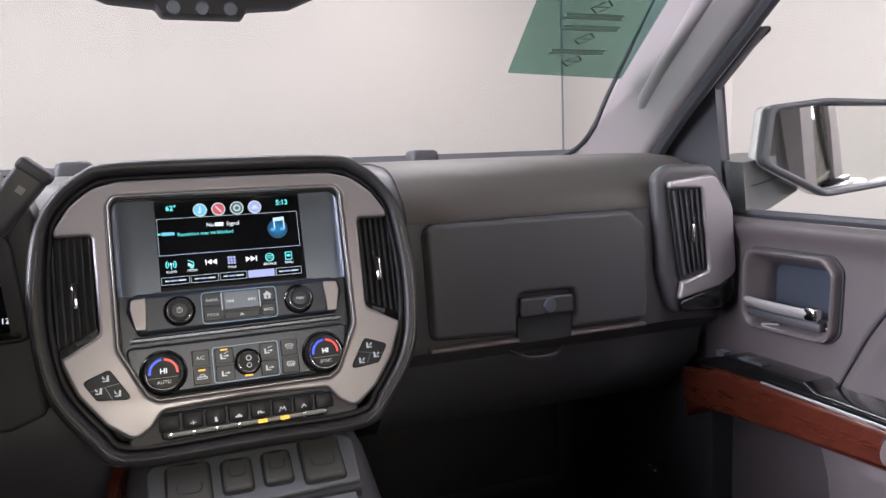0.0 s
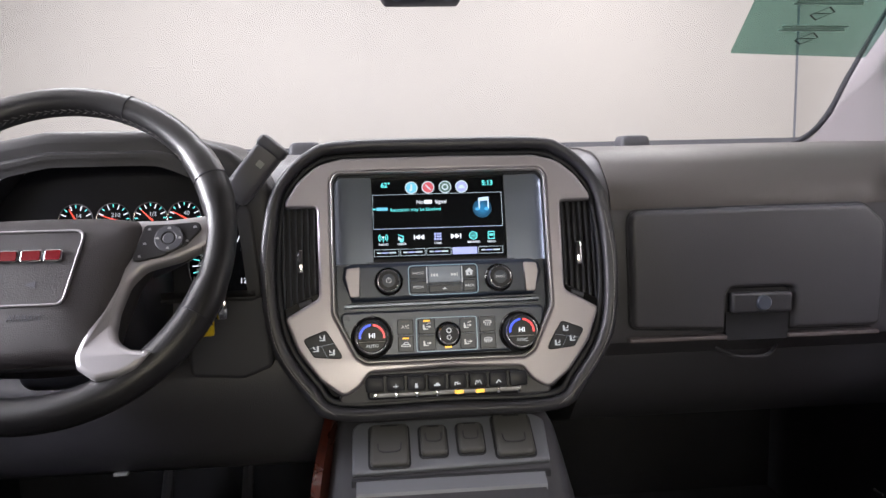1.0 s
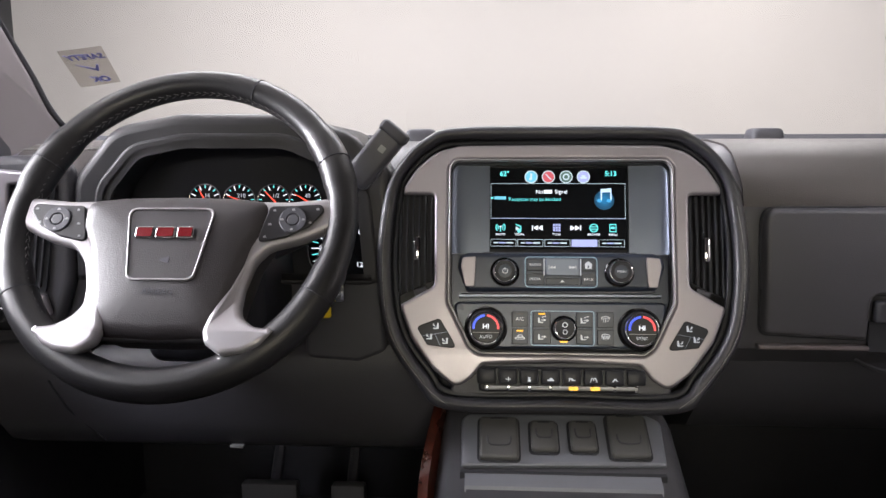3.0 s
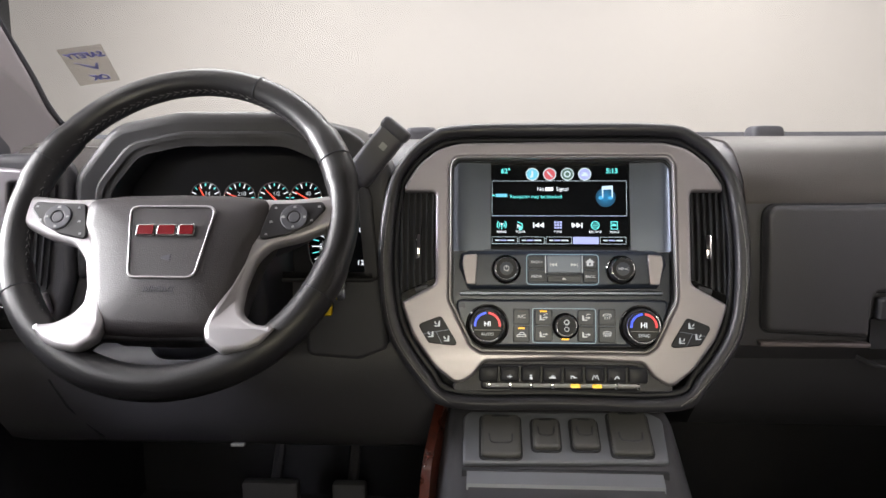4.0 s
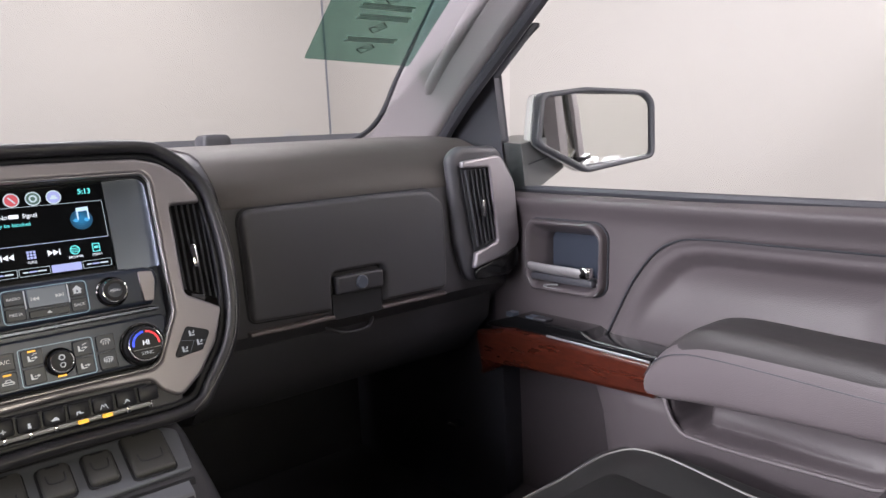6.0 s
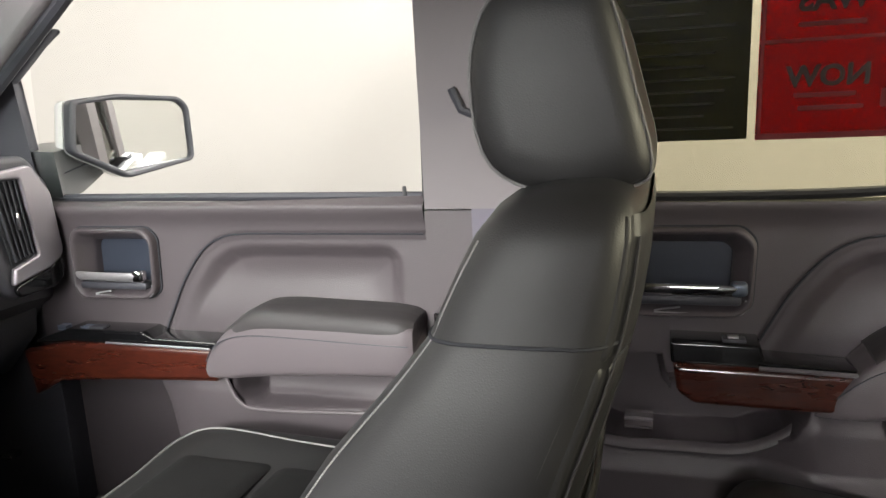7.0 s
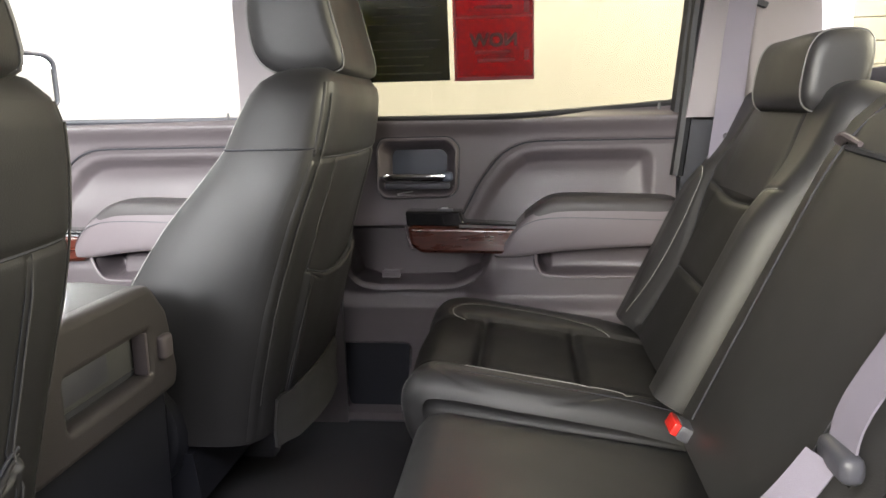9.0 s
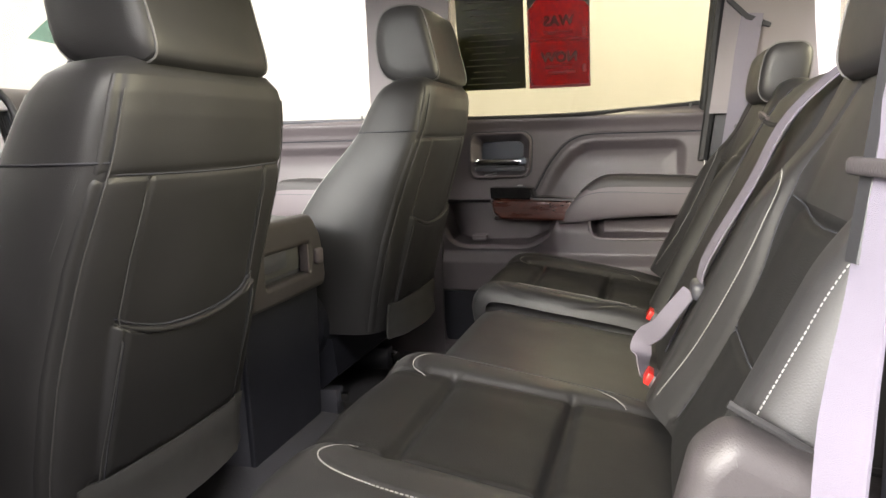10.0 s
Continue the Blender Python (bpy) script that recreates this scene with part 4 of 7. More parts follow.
# inner panel: flanks beside the screen
for sd in (-1, 1):
    prof = [(.138, -.0005), (.1345, -.0055), (.127, -.0085), (.115, -.0105), (.101, -.0118), (.088, -.0124), (.088, -.026), (.138, -.026)]
    fl = loft([[(sd * (x - dx * (x - .088) / .05), y, w) for x, w in prof] for y, dx in ((.0600, .004), (.048, .0), (.0, .0), (-.058, .001))])
    part("screen_flank", fl, PANEL, stack, m=SM)
part("inner_panel", plate(rpoly([(-.137, -.055), (.137, -.055), (.137, -.119), (.110, -.176), (-.110, -.176), (-.137, -.119)], .006), (), .004), FASCIA, stack, m=up(-.016))

# touch screen
scr = thing("touch_screen", (0, 0, .70), "lit dashboard touch screen showing a radio page", "screen")
SC = -.0115
part("glass", plate(rrect(-.0875, -.0505, .0865, .056, .001), (), .003), SCREEN, scr, m=up(SC - .003))
def on_screen(me, material, x, y, name="mark", label=""):
    part(name, me, material, scr, label, m=up(SC + .0003) @ Matrix.Translation((x, y, 0)))
def bar_on_screen(x0, y0, x1, y1, material, name="bar"):
    on_screen(plate(rrect(x0, y0, x1, y1, .0008, 2), (), .0003), material, 0, 0, name)
on_screen(text_mesh("62°", .0088, bold=.0002), CYANG, -.069, .046, "lettering")
on_screen(text_mesh("5:13", .0088, bold=.0002), CYANG, .066, .046, "lettering")
def arc_band(cx, cy, r0, r1, a0, a1, n=10):
    A = [radians(a0 + (a1 - a0) * i / n) for i in range(n + 1)]
    return [(cx + r1 * math.cos(q), cy + r1 * math.sin(q)) for q in A] + [(cx + r0 * math.cos(q), cy + r0 * math.sin(q)) for q in reversed(A)]
for k, (x, m_) in enumerate(((-.035, BLUEG), (-.013, ICONRED), (.0095, ICONGREEN), (.0315, LILAC))):
    on_screen(plate(disc(x, .042, .0083, 28), [disc(x, .042, .0071, 28)], .0004), PALERING, 0, 0, "icon_ring")
    on_screen(plate(disc(x, .042, .0070, 28), (), .0003), m_, 0, 0, "icon_disc")
    if k == 0:
        on_screen(plate(rrect(x - .0012, .0385, x + .0012, .0465, .0008), (), .0006), PALERING, 0, 0, "icon_mark")
        on_screen(plate(disc(x - .001, .0392, .0018, 12), (), .0006), PALERING, 0, 0, "icon_mark")
    elif k == 1:
        on_screen(plate([(x - .004, .0452), (x - .0025, .0460), (x + .004, .0388), (x + .003, .0376)], (), .0006), PALERING, 0, 0, "icon_mark")
    elif k == 2:
        on_screen(plate(disc(x, .042, .0044, 20), [disc(x, .042, .0026, 20)], .0006), PALERING, 0, 0, "icon_mark")
    else:
        on_screen(plate(rrect(x - .0042, .0395, x + .0042, .0420, .0008), (), .0006), PALERING, 0, 0, "icon_mark")
        on_screen(plate(rrect(x - .0026, .0420, x + .0026, .0442, .0008), (), .0006), PALERING, 0, 0, "icon_mark")
on_screen(plate(rrect(-.0865, -.012, .084, .0335, .001), [rrect(-.0861, -.0116, .0836, .0331, .0008)], .0003), PALERING, 0, 0, "info_frame")
on_screen(text_mesh("No", .0070), WHITEG, -.0245, .0225, "lettering")
bar_on_screen(-.0190, .0203, -.0085, .0250, WHITEG)
on_screen(text_mesh("Signal", .0070), WHITEG, .003, .0225, "lettering")
on_screen(text_mesh("Reception may be blocked", .0062), CYANG, -.0305, .0128, "lettering")
bar_on_screen(-.082, .0125, -.067, .0165, BLUEG)
bar_on_screen(-.0865, .0135, -.083, .0155, CYANG)
for k, r in enumerate((.0125, .0100, .0075, .0050)):
    on_screen(plate(disc(.0575, .0120, r, 28), (), .0003 + .0001 * k), HALO[k], 0, 0, "blue_halo")
on_screen(plate([(.0530, .0215), (.0530, .0262), (.0665, .0272), (.0665, .0225)], (), .0009), NOTE, 0, 0, "note_beam")
for x in (.0530, .0650):
    on_screen(plate(rrect(x, .0115, x + .0016, .0240, 0), (), .0009), NOTE, 0, 0, "note_stem")
    on_screen(plate([(x + .0016 + .0032 * (math.cos(q * .524) - 1) , .0112 + .0022 * math.sin(q * .524)) for q in range(12)], (), .0009), STEMBLUE, 0, 0, "note_head")
for x, txt in ((-.074, "RADIO"), (-.050, "MEDIA"), (-.003, "TUNE"), (.044, "BROWSE"), (.068, "MENU")):
    on_screen(text_mesh(txt, .0040), WHITEG, x, -.0325, "lettering")
bar_on_screen(-.0746, -.0295, -.0734, -.0235, CYANG)
on_screen(plate(disc(-.074, -.0228, .0013, 12), (), .0003), WHITEG, 0, 0, "radio_icon")
for r in (.0032, .0058):
    for a0 in (-48, 132):
        on_screen(plate(arc_band(-.074, -.0235, r - .0006, r + .0006, a0, a0 + 96), (), .0003), CYANG, 0, 0, "radio_wave")
on_screen(plate([(-.0545, -.0190), (-.0475, -.0220), (-.0475, -.0232), (-.0545, -.0202)], (), .0003), CYANG, 0, 0, "media_icon")
bar_on_screen(-.0488, -.0280, -.0475, -.0225, CYANG)
on_screen(plate(disc(-.0502, -.0280, .0024, 14), (), .0004), CYANG, 0, 0, "media_icon")
on_screen(plate([(-.0545, -.0222), (-.0500, -.0250), (-.0545, -.0278)], (), .0003), PALERING, 0, 0, "media_icon")
for sx in (-1, 1):
    cx = -.0265 if sx < 0 else .0205
    for k in (0, 1):
        on_screen(plate([(cx + sx * (-.006 + k * .006), -.0275), (cx + sx * (0 + k * .006), -.024), (cx + sx * (-.006 + k * .006), -.0205)], (), .0003), WHITEG, 0, 0, "skip_icon")
    bar_on_screen(min(cx + sx * .0062, cx + sx * .0075), -.0275, max(cx + sx * .0062, cx + sx * .0075), -.0205, WHITEG)
for i in range(3):
    for j in range(3):
        bar_on_screen(-.0075 + i * .0034, -.0285 + j * .0034, -.0047 + i * .0034, -.0257 + j * .0034, LILAC)
on_screen(plate(disc(.044, -.024, .0055, 20), [disc(.044, -.024, .0044, 20)], .0003), CYANG, 0, 0, "browse_icon")
for j in range(3):
    bar_on_screen(.040, -.0265 + j * .002, .048, -.0258 + j * .002, CYANG)
on_screen(plate(rrect(.0635, -.0292, .0722, -.0188, .0008), [rrect(.0645, -.0282, .0712, -.0198, .0006)], .0003), CYANG, 0, 0, "menu_icon")
bar_on_screen(.0655, -.025, .0702, -.022, CYANG)
bar_on_screen(-.0865, -.0122, .084, -.0118, LILAC)
for i in range(5):
    x0 = -.0865 + i * .0341
    if i == 3:
        bar_on_screen(x0, -.0480, x0 + .0325, -.0388, LILAC, "preset_button")
    else:
        on_screen(plate(rrect(x0, -.0480, x0 + .0325, -.0388, .001), [rrect(x0 + .0004, -.0476, x0 + .0321, -.0392, .0008)], .0003), PALERING, 0, 0, "preset_button")
        for w0, w1 in ((.004, .0095), (.0105, .0185), (.0195, .0285)):
            bar_on_screen(x0 + w0, -.0442, x0 + w1, -.0425, LILAC if w0 == .0105 else PALERING, "preset_print")

# radio strip
radio = thing("radio_panel", (0, -.02, .62), "radio strip with two knobs, keys and silver ends", "radio")
rp = rpoly([(-.125, -.062), (-.115, -.0575), (.115, -.0575), (.126, -.062), (.129, -.074), (.118, -.104), (-.116, -.107), (-.128, -.076)], .006, 4)
part("fascia", plate(rp, (), .016, .006, 4), FASCIA, radio, m=up(-.012))
for sd in (-1, 1):
    part("silver_end", plate(rpoly([(sd * .1045, -.0625), (sd * .1215, -.0640), (sd * .1235, -.075), (sd * .1185, -.1005), (sd * .1065, -.1005)], .003), (), .004, .0012), SILVER, radio, m=up(.0035))
def knob(parent, x, y, r, h, w0, name="knob"):
    k = part(name, lathe([(r * 1.22, 0), (r * 1.22, .002), (r * 1.05, .004), (r * 1.0, h * .7), (r * .96, h * .93), (r * .88, h), (r * .6, h * .985), (0, h * .97)], 40), KEYM, parent, m=up(w0) @ Matrix.Translation((x, y, 0)))
    part("ring", tube([(r * .955 * math.cos(2 * math.pi * i / 48), r * .955 * math.sin(2 * math.pi * i / 48), h * .94) for i in range(48)], .0009, 8, True), CHROME, k, "thin silver ring", m=up(w0) @ Matrix.Translation((x, y, 0)))
    part("collar", lathe([(r * 1.22, .0), (r * 1.3, .0025), (r * 1.2, .004), (r * 1.1, .003)], 40), PIANO, k, m=up(w0) @ Matrix.Translation((x, y, 0)))
    return k
k1 = knob(radio, -.069, -.082, .0140, .017, .004)
part("knob_cap", lathe([(.0085, 0), (.0082, .0006), (.006, .0009), (0, .001)], 32), KEYCAP, k1, "grey satin knob cap", m=up(.0204) @ Matrix.Translation((-.069, -.082, 0)))
part("power_mark", plate(disc(-.069, -.082, .0034, 20), [disc(-.069, -.082, .0027, 20)], .0004), LEGEND, k1, m=up(.0214))
part("power_bar", plate(rrect(-.0693, -.082, -.0687, -.0778, 0), (), .0005), LEGEND, k1, m=up(.0214))
k2 = knob(radio, .072, -.082, .0140, .017, .004)
part("knob_cap", lathe([(.0085, 0), (.0082, .0006), (.006, .0009), (0, .001)], 32), KEYCAP, k2, "grey satin knob cap", m=up(.0204) @ Matrix.Translation((.072, -.082, 0)))
part("lettering", text_mesh("MENU", .0042), LEGEND, k2, m=up(.0214) @ Matrix.Translation((.072, -.082, 0)))
part("key_edge", plate(rrect(-.044, -.101, .0455, -.0625, .006), [rrect(-.0432, -.1002, .0447, -.0633, .0055)], .0012), EDGEBLUE, radio, m=up(.0038))
def key_cap(parent, x0, y0, x1, y1, txt, w=.004, material=KEYCAP, size=.0046):
    k = part("button", plate(rrect(x0, y0, x1, y1, .002, 3), (), .0035, .001), material, parent, m=up(w))
    if txt:
        part("lettering", text_mesh(txt, size), LEGEND, k, m=up(w + .0037) @ Matrix.Translation(((x0 + x1) / 2, (y0 + y1) / 2, 0)))
    return k
key_cap(radio, -.042, -.0805, -.021, -.0655, "RADIO")
key_cap(radio, -.042, -.098, -.021, -.0835, "MEDIA")
key_cap(radio, .0255, -.0805, .043, -.0655, "")
key_cap(radio, .0255, -.098, .043, -.0835, "BACK")
kp = key_cap(radio, -.0185, -.0865, .023, -.0645, "", .006, PANEL)
key_cap(radio, -.0185, -.098, .023, -.0890, "")
part("home_mark", plate([(.030, -.0775), (.038, -.0775), (.038, -.073), (.0395, -.073), (.034, -.068), (.0285, -.073), (.030, -.073)], [[(.033, -.0765), (.035, -.0765), (.035, -.0735), (.033, -.0735)]], .0004), LEGEND, radio, m=up(.0077))
for sx in (-1, 1):
    for k in (0, 1):
        o = .002 + sx * (.0085 + .0036 * k)
        part("seek_mark", plate([(o, -.0740), (o + sx * .0036, -.0762), (o, -.0784)], (), .0004), LEGEND, kp, m=up(.0097))
    part("seek_bar", plate(rrect(min(o + sx * .0040, o + sx * .0047), -.0784, max(o + sx * .0040, o + sx * .0047), -.0740, 0), (), .0004), LEGEND, kp, m=up(.0097))
    part("side_lamp", plate(rrect(.0023 + sx * .0225 - .0006, -.086, .0023 + sx * .0225 + .0006, -.065, 0), (), .0012), LEGEND, radio, m=up(.005))
part("eject_mark", plate([(-.001, -.0945), (.005, -.0945), (.002, -.0915)], (), .0004), LEGEND, radio, m=up(.0077))
part("disc_slot", plate(rrect(-.066, -.1135, .066, -.1095, .0015), (), .002), VOID, stack, m=up(-.0115))
part("slot_shelf", loft([[(-.120, -.1075, -.012), (.118, -.1060, -.012), (.124, -.1085, .001), (-.126, -.110, .001)], [(-.126, -.1145, -.012), (.124, -.113, -.012), (.124, -.1115, .001), (-.126, -.113, .001)]]), PANEL, stack, m=SM)

# climate controls
clim = thing("climate_panel", (0, -.04, .55), "climate control panel with two round dials and keys", "climate control")
part("fascia", plate(rpoly([(-.132, -.119), (.131, -.118), (.128, -.140), (.109, -.175), (-.109, -.177), (-.129, -.142)], .008, 4), (), .012, .003), FASCIA, clim, m=up(-.012))
for x, txt in ((-.092, "AUTO"), (.096, "SYNC")):
    kb = knob(clim, x, -.1515, .0205, .018, .000, "dial")
    part("display", plate(disc(x, -.1515, .0168, 32), (), .0006), DIALFACE, kb, m=up(.0178))
    part("lettering", text_mesh("HI", .0085, bold=.0001), WHITEG, kb, m=up(.0186) @ Matrix.Translation((x, -.1500, 0)))
    part("lettering", text_mesh(txt, .0056), LEGEND, kb, m=up(.0186) @ Matrix.Translation((x, -.1625, 0)))
    for a0, a1, m_ in ((95, 185, BLUEDEEP), (-5, 85, REDG)):
        arc = [(x + .0162 * math.cos(radians(a0 + (a1 - a0) * i / 14)), -.1515 + .0162 * math.sin(radians(a0 + (a1 - a0) * i / 14))) for i in range(15)]
        arc += [(x + .0138 * math.cos(radians(a1 + (a0 - a1) * i / 14)), -.1515 + .0138 * math.sin(radians(a1 + (a0 - a1) * i / 14))) for i in range(15)]
        part("arc", plate(arc, (), .0005), m_, kb, m=up(.0186))
    part("divider", plate(rrect(x - .016, -.1575, x + .016, -.1570, 0), (), .0004), LEGEND_DIM, kb, m=up(.0186))
kf = knob(clim, .004, -.1515, .0125, .015, .001, "fan_knob")
part("fan_mark", plate(disc(.004, -.147, .0034, 16), [disc(.004, -.147, .0022, 16)], .0004), LEGEND, kf, m=up(.0163))
part("power_mark", plate(disc(.004, -.1555, .003, 16), [disc(.004, -.1555, .0022, 16)], .0004), LEGEND, kf, m=up(.0163))
part("amber_bar", plate(rrect(-.001, -.1685, .008, -.1665, 0), (), .0006), AMBERG, clim, m=up(.0042))
part("key_edge", plate(rrect(-.0365, -.1725, .0415, -.1295, .004), [rrect(-.0358, -.1718, .0408, -.1302, .0035)], .0012), EDGEBLUE, clim, m=up(.0003))
for x0, y0, x1, y1, txt in ((-.060, -.150, -.040, -.1305, "A/C"), (-.060, -.1715, -.040, -.152, ""), (-.034, -.150, -.012, -.1315, ""), (-.034, -.1705, -.012, -.152, ""), (.019, -.150, .039, -.1315, ""), (.019, -.1705, .039, -.152, ""), (.0445, -.150, .065, -.1305, ""), (.0445, -.1715, .065, -.152, "REAR")):
    kk = key_cap(clim, x0, y0, x1, y1, txt, .0002, size=.0045 if txt == "REAR" else .0062)
    cx, cy = (x0 + x1) / 2, (y0 + y1) / 2
    def icon(pts, holes=()):
        part("icon", plate([(cx + a * .85, cy + b * .85) for a, b in pts], [[(cx + a * .85, cy + b * .85) for a, b in h] for h in holes], .0004), LEGEND, kk, m=up(.0038))
    if cx < -.045 and txt == "":
        icon([(-.007, -.004), (-.007, -.001), (-.004, .0), (-.002, .003), (.003, .003), (.005, .0), (.007, -.001), (.007, -.004)], [[(-.0055, -.003), (.0055, -.003), (.0055, -.0015), (-.0055, -.0015)], [(-.0025, .0), (.0035, .0), (.0025, .002), (-.0012, .002)]])
    elif cx > .045:
        icon([(-.0065, .001), (-.0055, .0045), (.0, .0055), (.0055, .0045), (.0065, .001), (.0, .0022)], [[(-.005, .0018), (.0, .003), (.005, .0018), (.0045, .0037), (.0, .0045), (-.0045, .0037)]])
        for k in (-1, 0, 1):
            icon([(k * .0032 - .0004, -.003), (k * .0032 + .0004, -.003), (k * .0032 + .0008, .0008), (k * .0032 - .0002, .0008)])
    elif txt == "":
        icon([(-.0055, -.0045), (.0015, -.0045), (.0025, -.003), (-.0025, -.003), (-.0035, .003), (-.0055, .003)])
        icon([(-.0010, -.001), (.0032, -.001), (.0032, -.0025), (.0065, -.0004), (.0032, .0016), (.0032, .0002), (-.0010, .0002)])
        if cy > -.155:
            icon([(.0005, .0025), (.0035, .0045), (.0062, .0045), (.0062, .0055), (.0032, .0055), (-.0003, .0034)])
for x, y in ((-.050, -.1545), (-.023, -.1335)):
    part("amber_bar", plate(rrect(x - .004, y - .001, x + .004, y + .001, 0), (), .0006), AMBERG, clim, m=up(.0040))
for x, y in ((-.050, -.1335),):
    part("dark_bar", plate(rrect(x - .004, y - .001, x + .004, y + .001, 0), (), .0006), DARK, clim, m=up(.0040))

# seat heating keys on the silver wings
for sd in (-1, 1):
    q = rpoly([(sd * .1780, -.1510), (sd * .1490, -.1400), (sd * .1262, -.1775), (sd * .1640, -.1735)], .005, 4)
    sw = thing("seat_key_group", (sd * .155, -.05, .54), "three black seat heating keys set in silver", "switch panel", "seat heating keys")
    base = part("frame", plate(q, (), .004, .001), KEYM, sw, m=up(.009))
    for cx, cy in ((.1535, -.1500), (.1615, -.1630), (.1420, -.1680)):
        part("seat_mark", plate([(sd * (cx + a), cy + b) for a, b in ((-.0035, -.0035), (.0030, -.0035), (.0035, -.0022), (-.0008, -.0022), (-.0018, .0035), (-.0035, .0035))], (), .0005), LEGEND, base, m=up(.0131))
        part("seat_mark", plate([(sd * (cx + a), cy + b) for a, b in ((.0005, -.0008), (.0030, .0), (.0036, .0028), (.0024, .0030), (.0018, .0010), (.0004, .0004))], (), .0005), LEGEND, base, m=up(.0131))
    for (ax, ay), (bx, by) in (((.1705, -.1625), (.1390, -.1570)), ((.1545, -.1600), (.1470, -.1755))):
        part("gap_line", tube([(sd * ax, ay, .0131), (sd * bx, by, .0131)], .0005, 4), PANEL, base, m=SM)
# switch row under the climate panel
row = thing("switch_row", (0, -.06, .48), "row of black toggle keys over a chrome strip", "switch panel")
part("tray", plate(rpoly([(-.112, -.194), (.110, -.190), (.140, -.231), (-.143, -.234)], .010, 4), (), .010, .003), DARK, row, m=up(-.006))
part("housing", plate(rrect(-.100, -.229, .093, -.198, .006), (), .010, .003), KEYM, row, m=up(-.001))
for i in range(8):
    x = -.0905 + i * .0257
    kk = part("toggle_key", block(x - .0115, -.2195, .006, x + .0115, -.2005, .014, .003), KEYM, row, m=SM)
    if 0 < i < 7:
        shapes = {1: [(-.004, .0004), (0, .0004), (0, .003), (.001, .003), (.001, .0004), (.004, .0004), (.004, -.0006), (.001, -.0006), (.001, -.003), (0, -.003), (0, -.0006), (-.004, -.0006)],
                  2: [(-.002, -.0035), (.002, -.0035), (.0022, -.0005), (.0008, .0), (.0020, .0028), (-.002, .0035), (-.0014, .0), (-.0022, -.0005)],
                  3: [(-.0048, -.002), (-.0048, .0), (-.002, .0006), (-.001, .0024), (.0022, .0024), (.0032, .0006), (.0048, .0), (.0048, -.002)],
                  4: [(-.0048, -.0024), (-.0036, -.0024), (-.0034, .0), (-.0008, .0008), (-.0010, -.0014), (.0046, -.0010), (.0046, .0), (.0010, .0004), (.0008, .0024), (-.0048, .0024)],
                  5: [(-.0055, -.003), (-.0042, -.003), (-.002, .003), (-.0002, -.001), (.002, .003), (.0042, -.003), (.0055, -.003), (.0028, .0036), (.0015, .0036), (-.0002, .001), (-.0012, .0036), (-.0028, .0036)],
                  6: [(-.0045, -.0025), (-.0028, -.0025), (.0, .001), (.003, -.0018), (.0040, -.0008), (.0006, .0030), (-.0008, .0030)]}
        part("mark", plate([(x + a * .82, -.2130 + b * .82) for a, b in shapes[i]], (), .0004), LEGEND, kk, m=up(.0142))
part("chrome_strip", tube([(-.0930, -.2235, .0142), (.0900, -.2225, .0146)], .0024, 8), ROD, row, m=SM)
for i in range(8):
    x = -.090 + i * .0255
    part("chrome_stud", block(x - .0022, -.2270, .010, x + .0022, -.2185, .0165, .001), CHROME, row, m=SM)
for x in (.0135, .0395):
    part("amber_lamp", plate(rrect(x - .0056, -.2252, x + .0056, -.2208, .0014), (), .0014), AMBERG, row, m=up(.0166))

# stack vents
def stack_vent(sd):
    ob = thing("stack_air_vent", (sd * .18, -.01, .65), "tall black louvred air vent beside the screen", "air vent", "dashboard vents")
    q = rpoly([(sd * .203, .0225), (sd * .157, .0225), (sd * .156, -.104), (sd * .2035, -.128)], .006, 4)
    part("duct", plate(q, (), .003), VOID, ob, m=up(-.020))
    for i in range(6):
        x0 = .1605 + .0078 * i
        sl = loft([[(sd * x, y, -.016), (sd * (x + .0022), y, -.016), (sd * (x + .0022), y, -.0035), (sd * x, y, -.0035)] for x, y in ((x0, .021), (x0 + .0004, -.040), (x0 - .0002, -.100 - .0035 * i))])
        part("louvre", sl, DARK, ob, m=SM)
        part("louvre_edge", tube([(sd * (x + .0011), y, -.0032) for x, y in ((x0, .020), (x0 + .0004, -.040), (x0 - .0002, -.098 - .0035 * i))], .0006, 5), KEYCAP, ob, m=SM)
    part("tab", block(sd * .1795 - .0035, -.068, -.003, sd * .1795 + .0035, -.038, .006, .002), CHROME, ob, "chrome vane tab", m=SM)
    part("lower_shelf", plate(rpoly([(sd * .1575, -.092), (sd * .157, -.1035), (sd * .2005, -.1265), (sd * .2005, -.112)], .003), (), .004, .001), PIANO, ob, m=up(-.004))
    part("dial", tube([(sd * .166, -.104, .001), (sd * .182, -.109, .001)], .004, 10), DARK, ob, m=SM)
for s in (1, -1):
    stack_vent(s)

# ---------- doors ----------
def seg_dist(Y, Z, poly):
    """Distance to an open line of points, by numpy."""
    best = np.full(Y.shape, 9.0)
    for (ay, az), (by, bz) in zip(poly, poly[1:]):
        dy, dz = by - ay, bz - az
        t = np.clip(((Y - ay) * dy + (Z - az) * dz) / (dy * dy + dz * dz + 1e-12), 0, 1)
        best = np.minimum(best, np.hypot(Y - ay - t * dy, Z - az - t * dz))
    return best


def inside(Y, Z, poly):
    c = np.zeros(Y.shape, bool)
    k = len(poly)
    for i in range(k):
        (ay, az), (by, bz) = poly[i - 1], poly[i]
        c ^= ((az > Z) != (bz > Z)) & (Y < (by - ay) * (Z - az) / (bz - az + 1e-12) + ay)
    return c


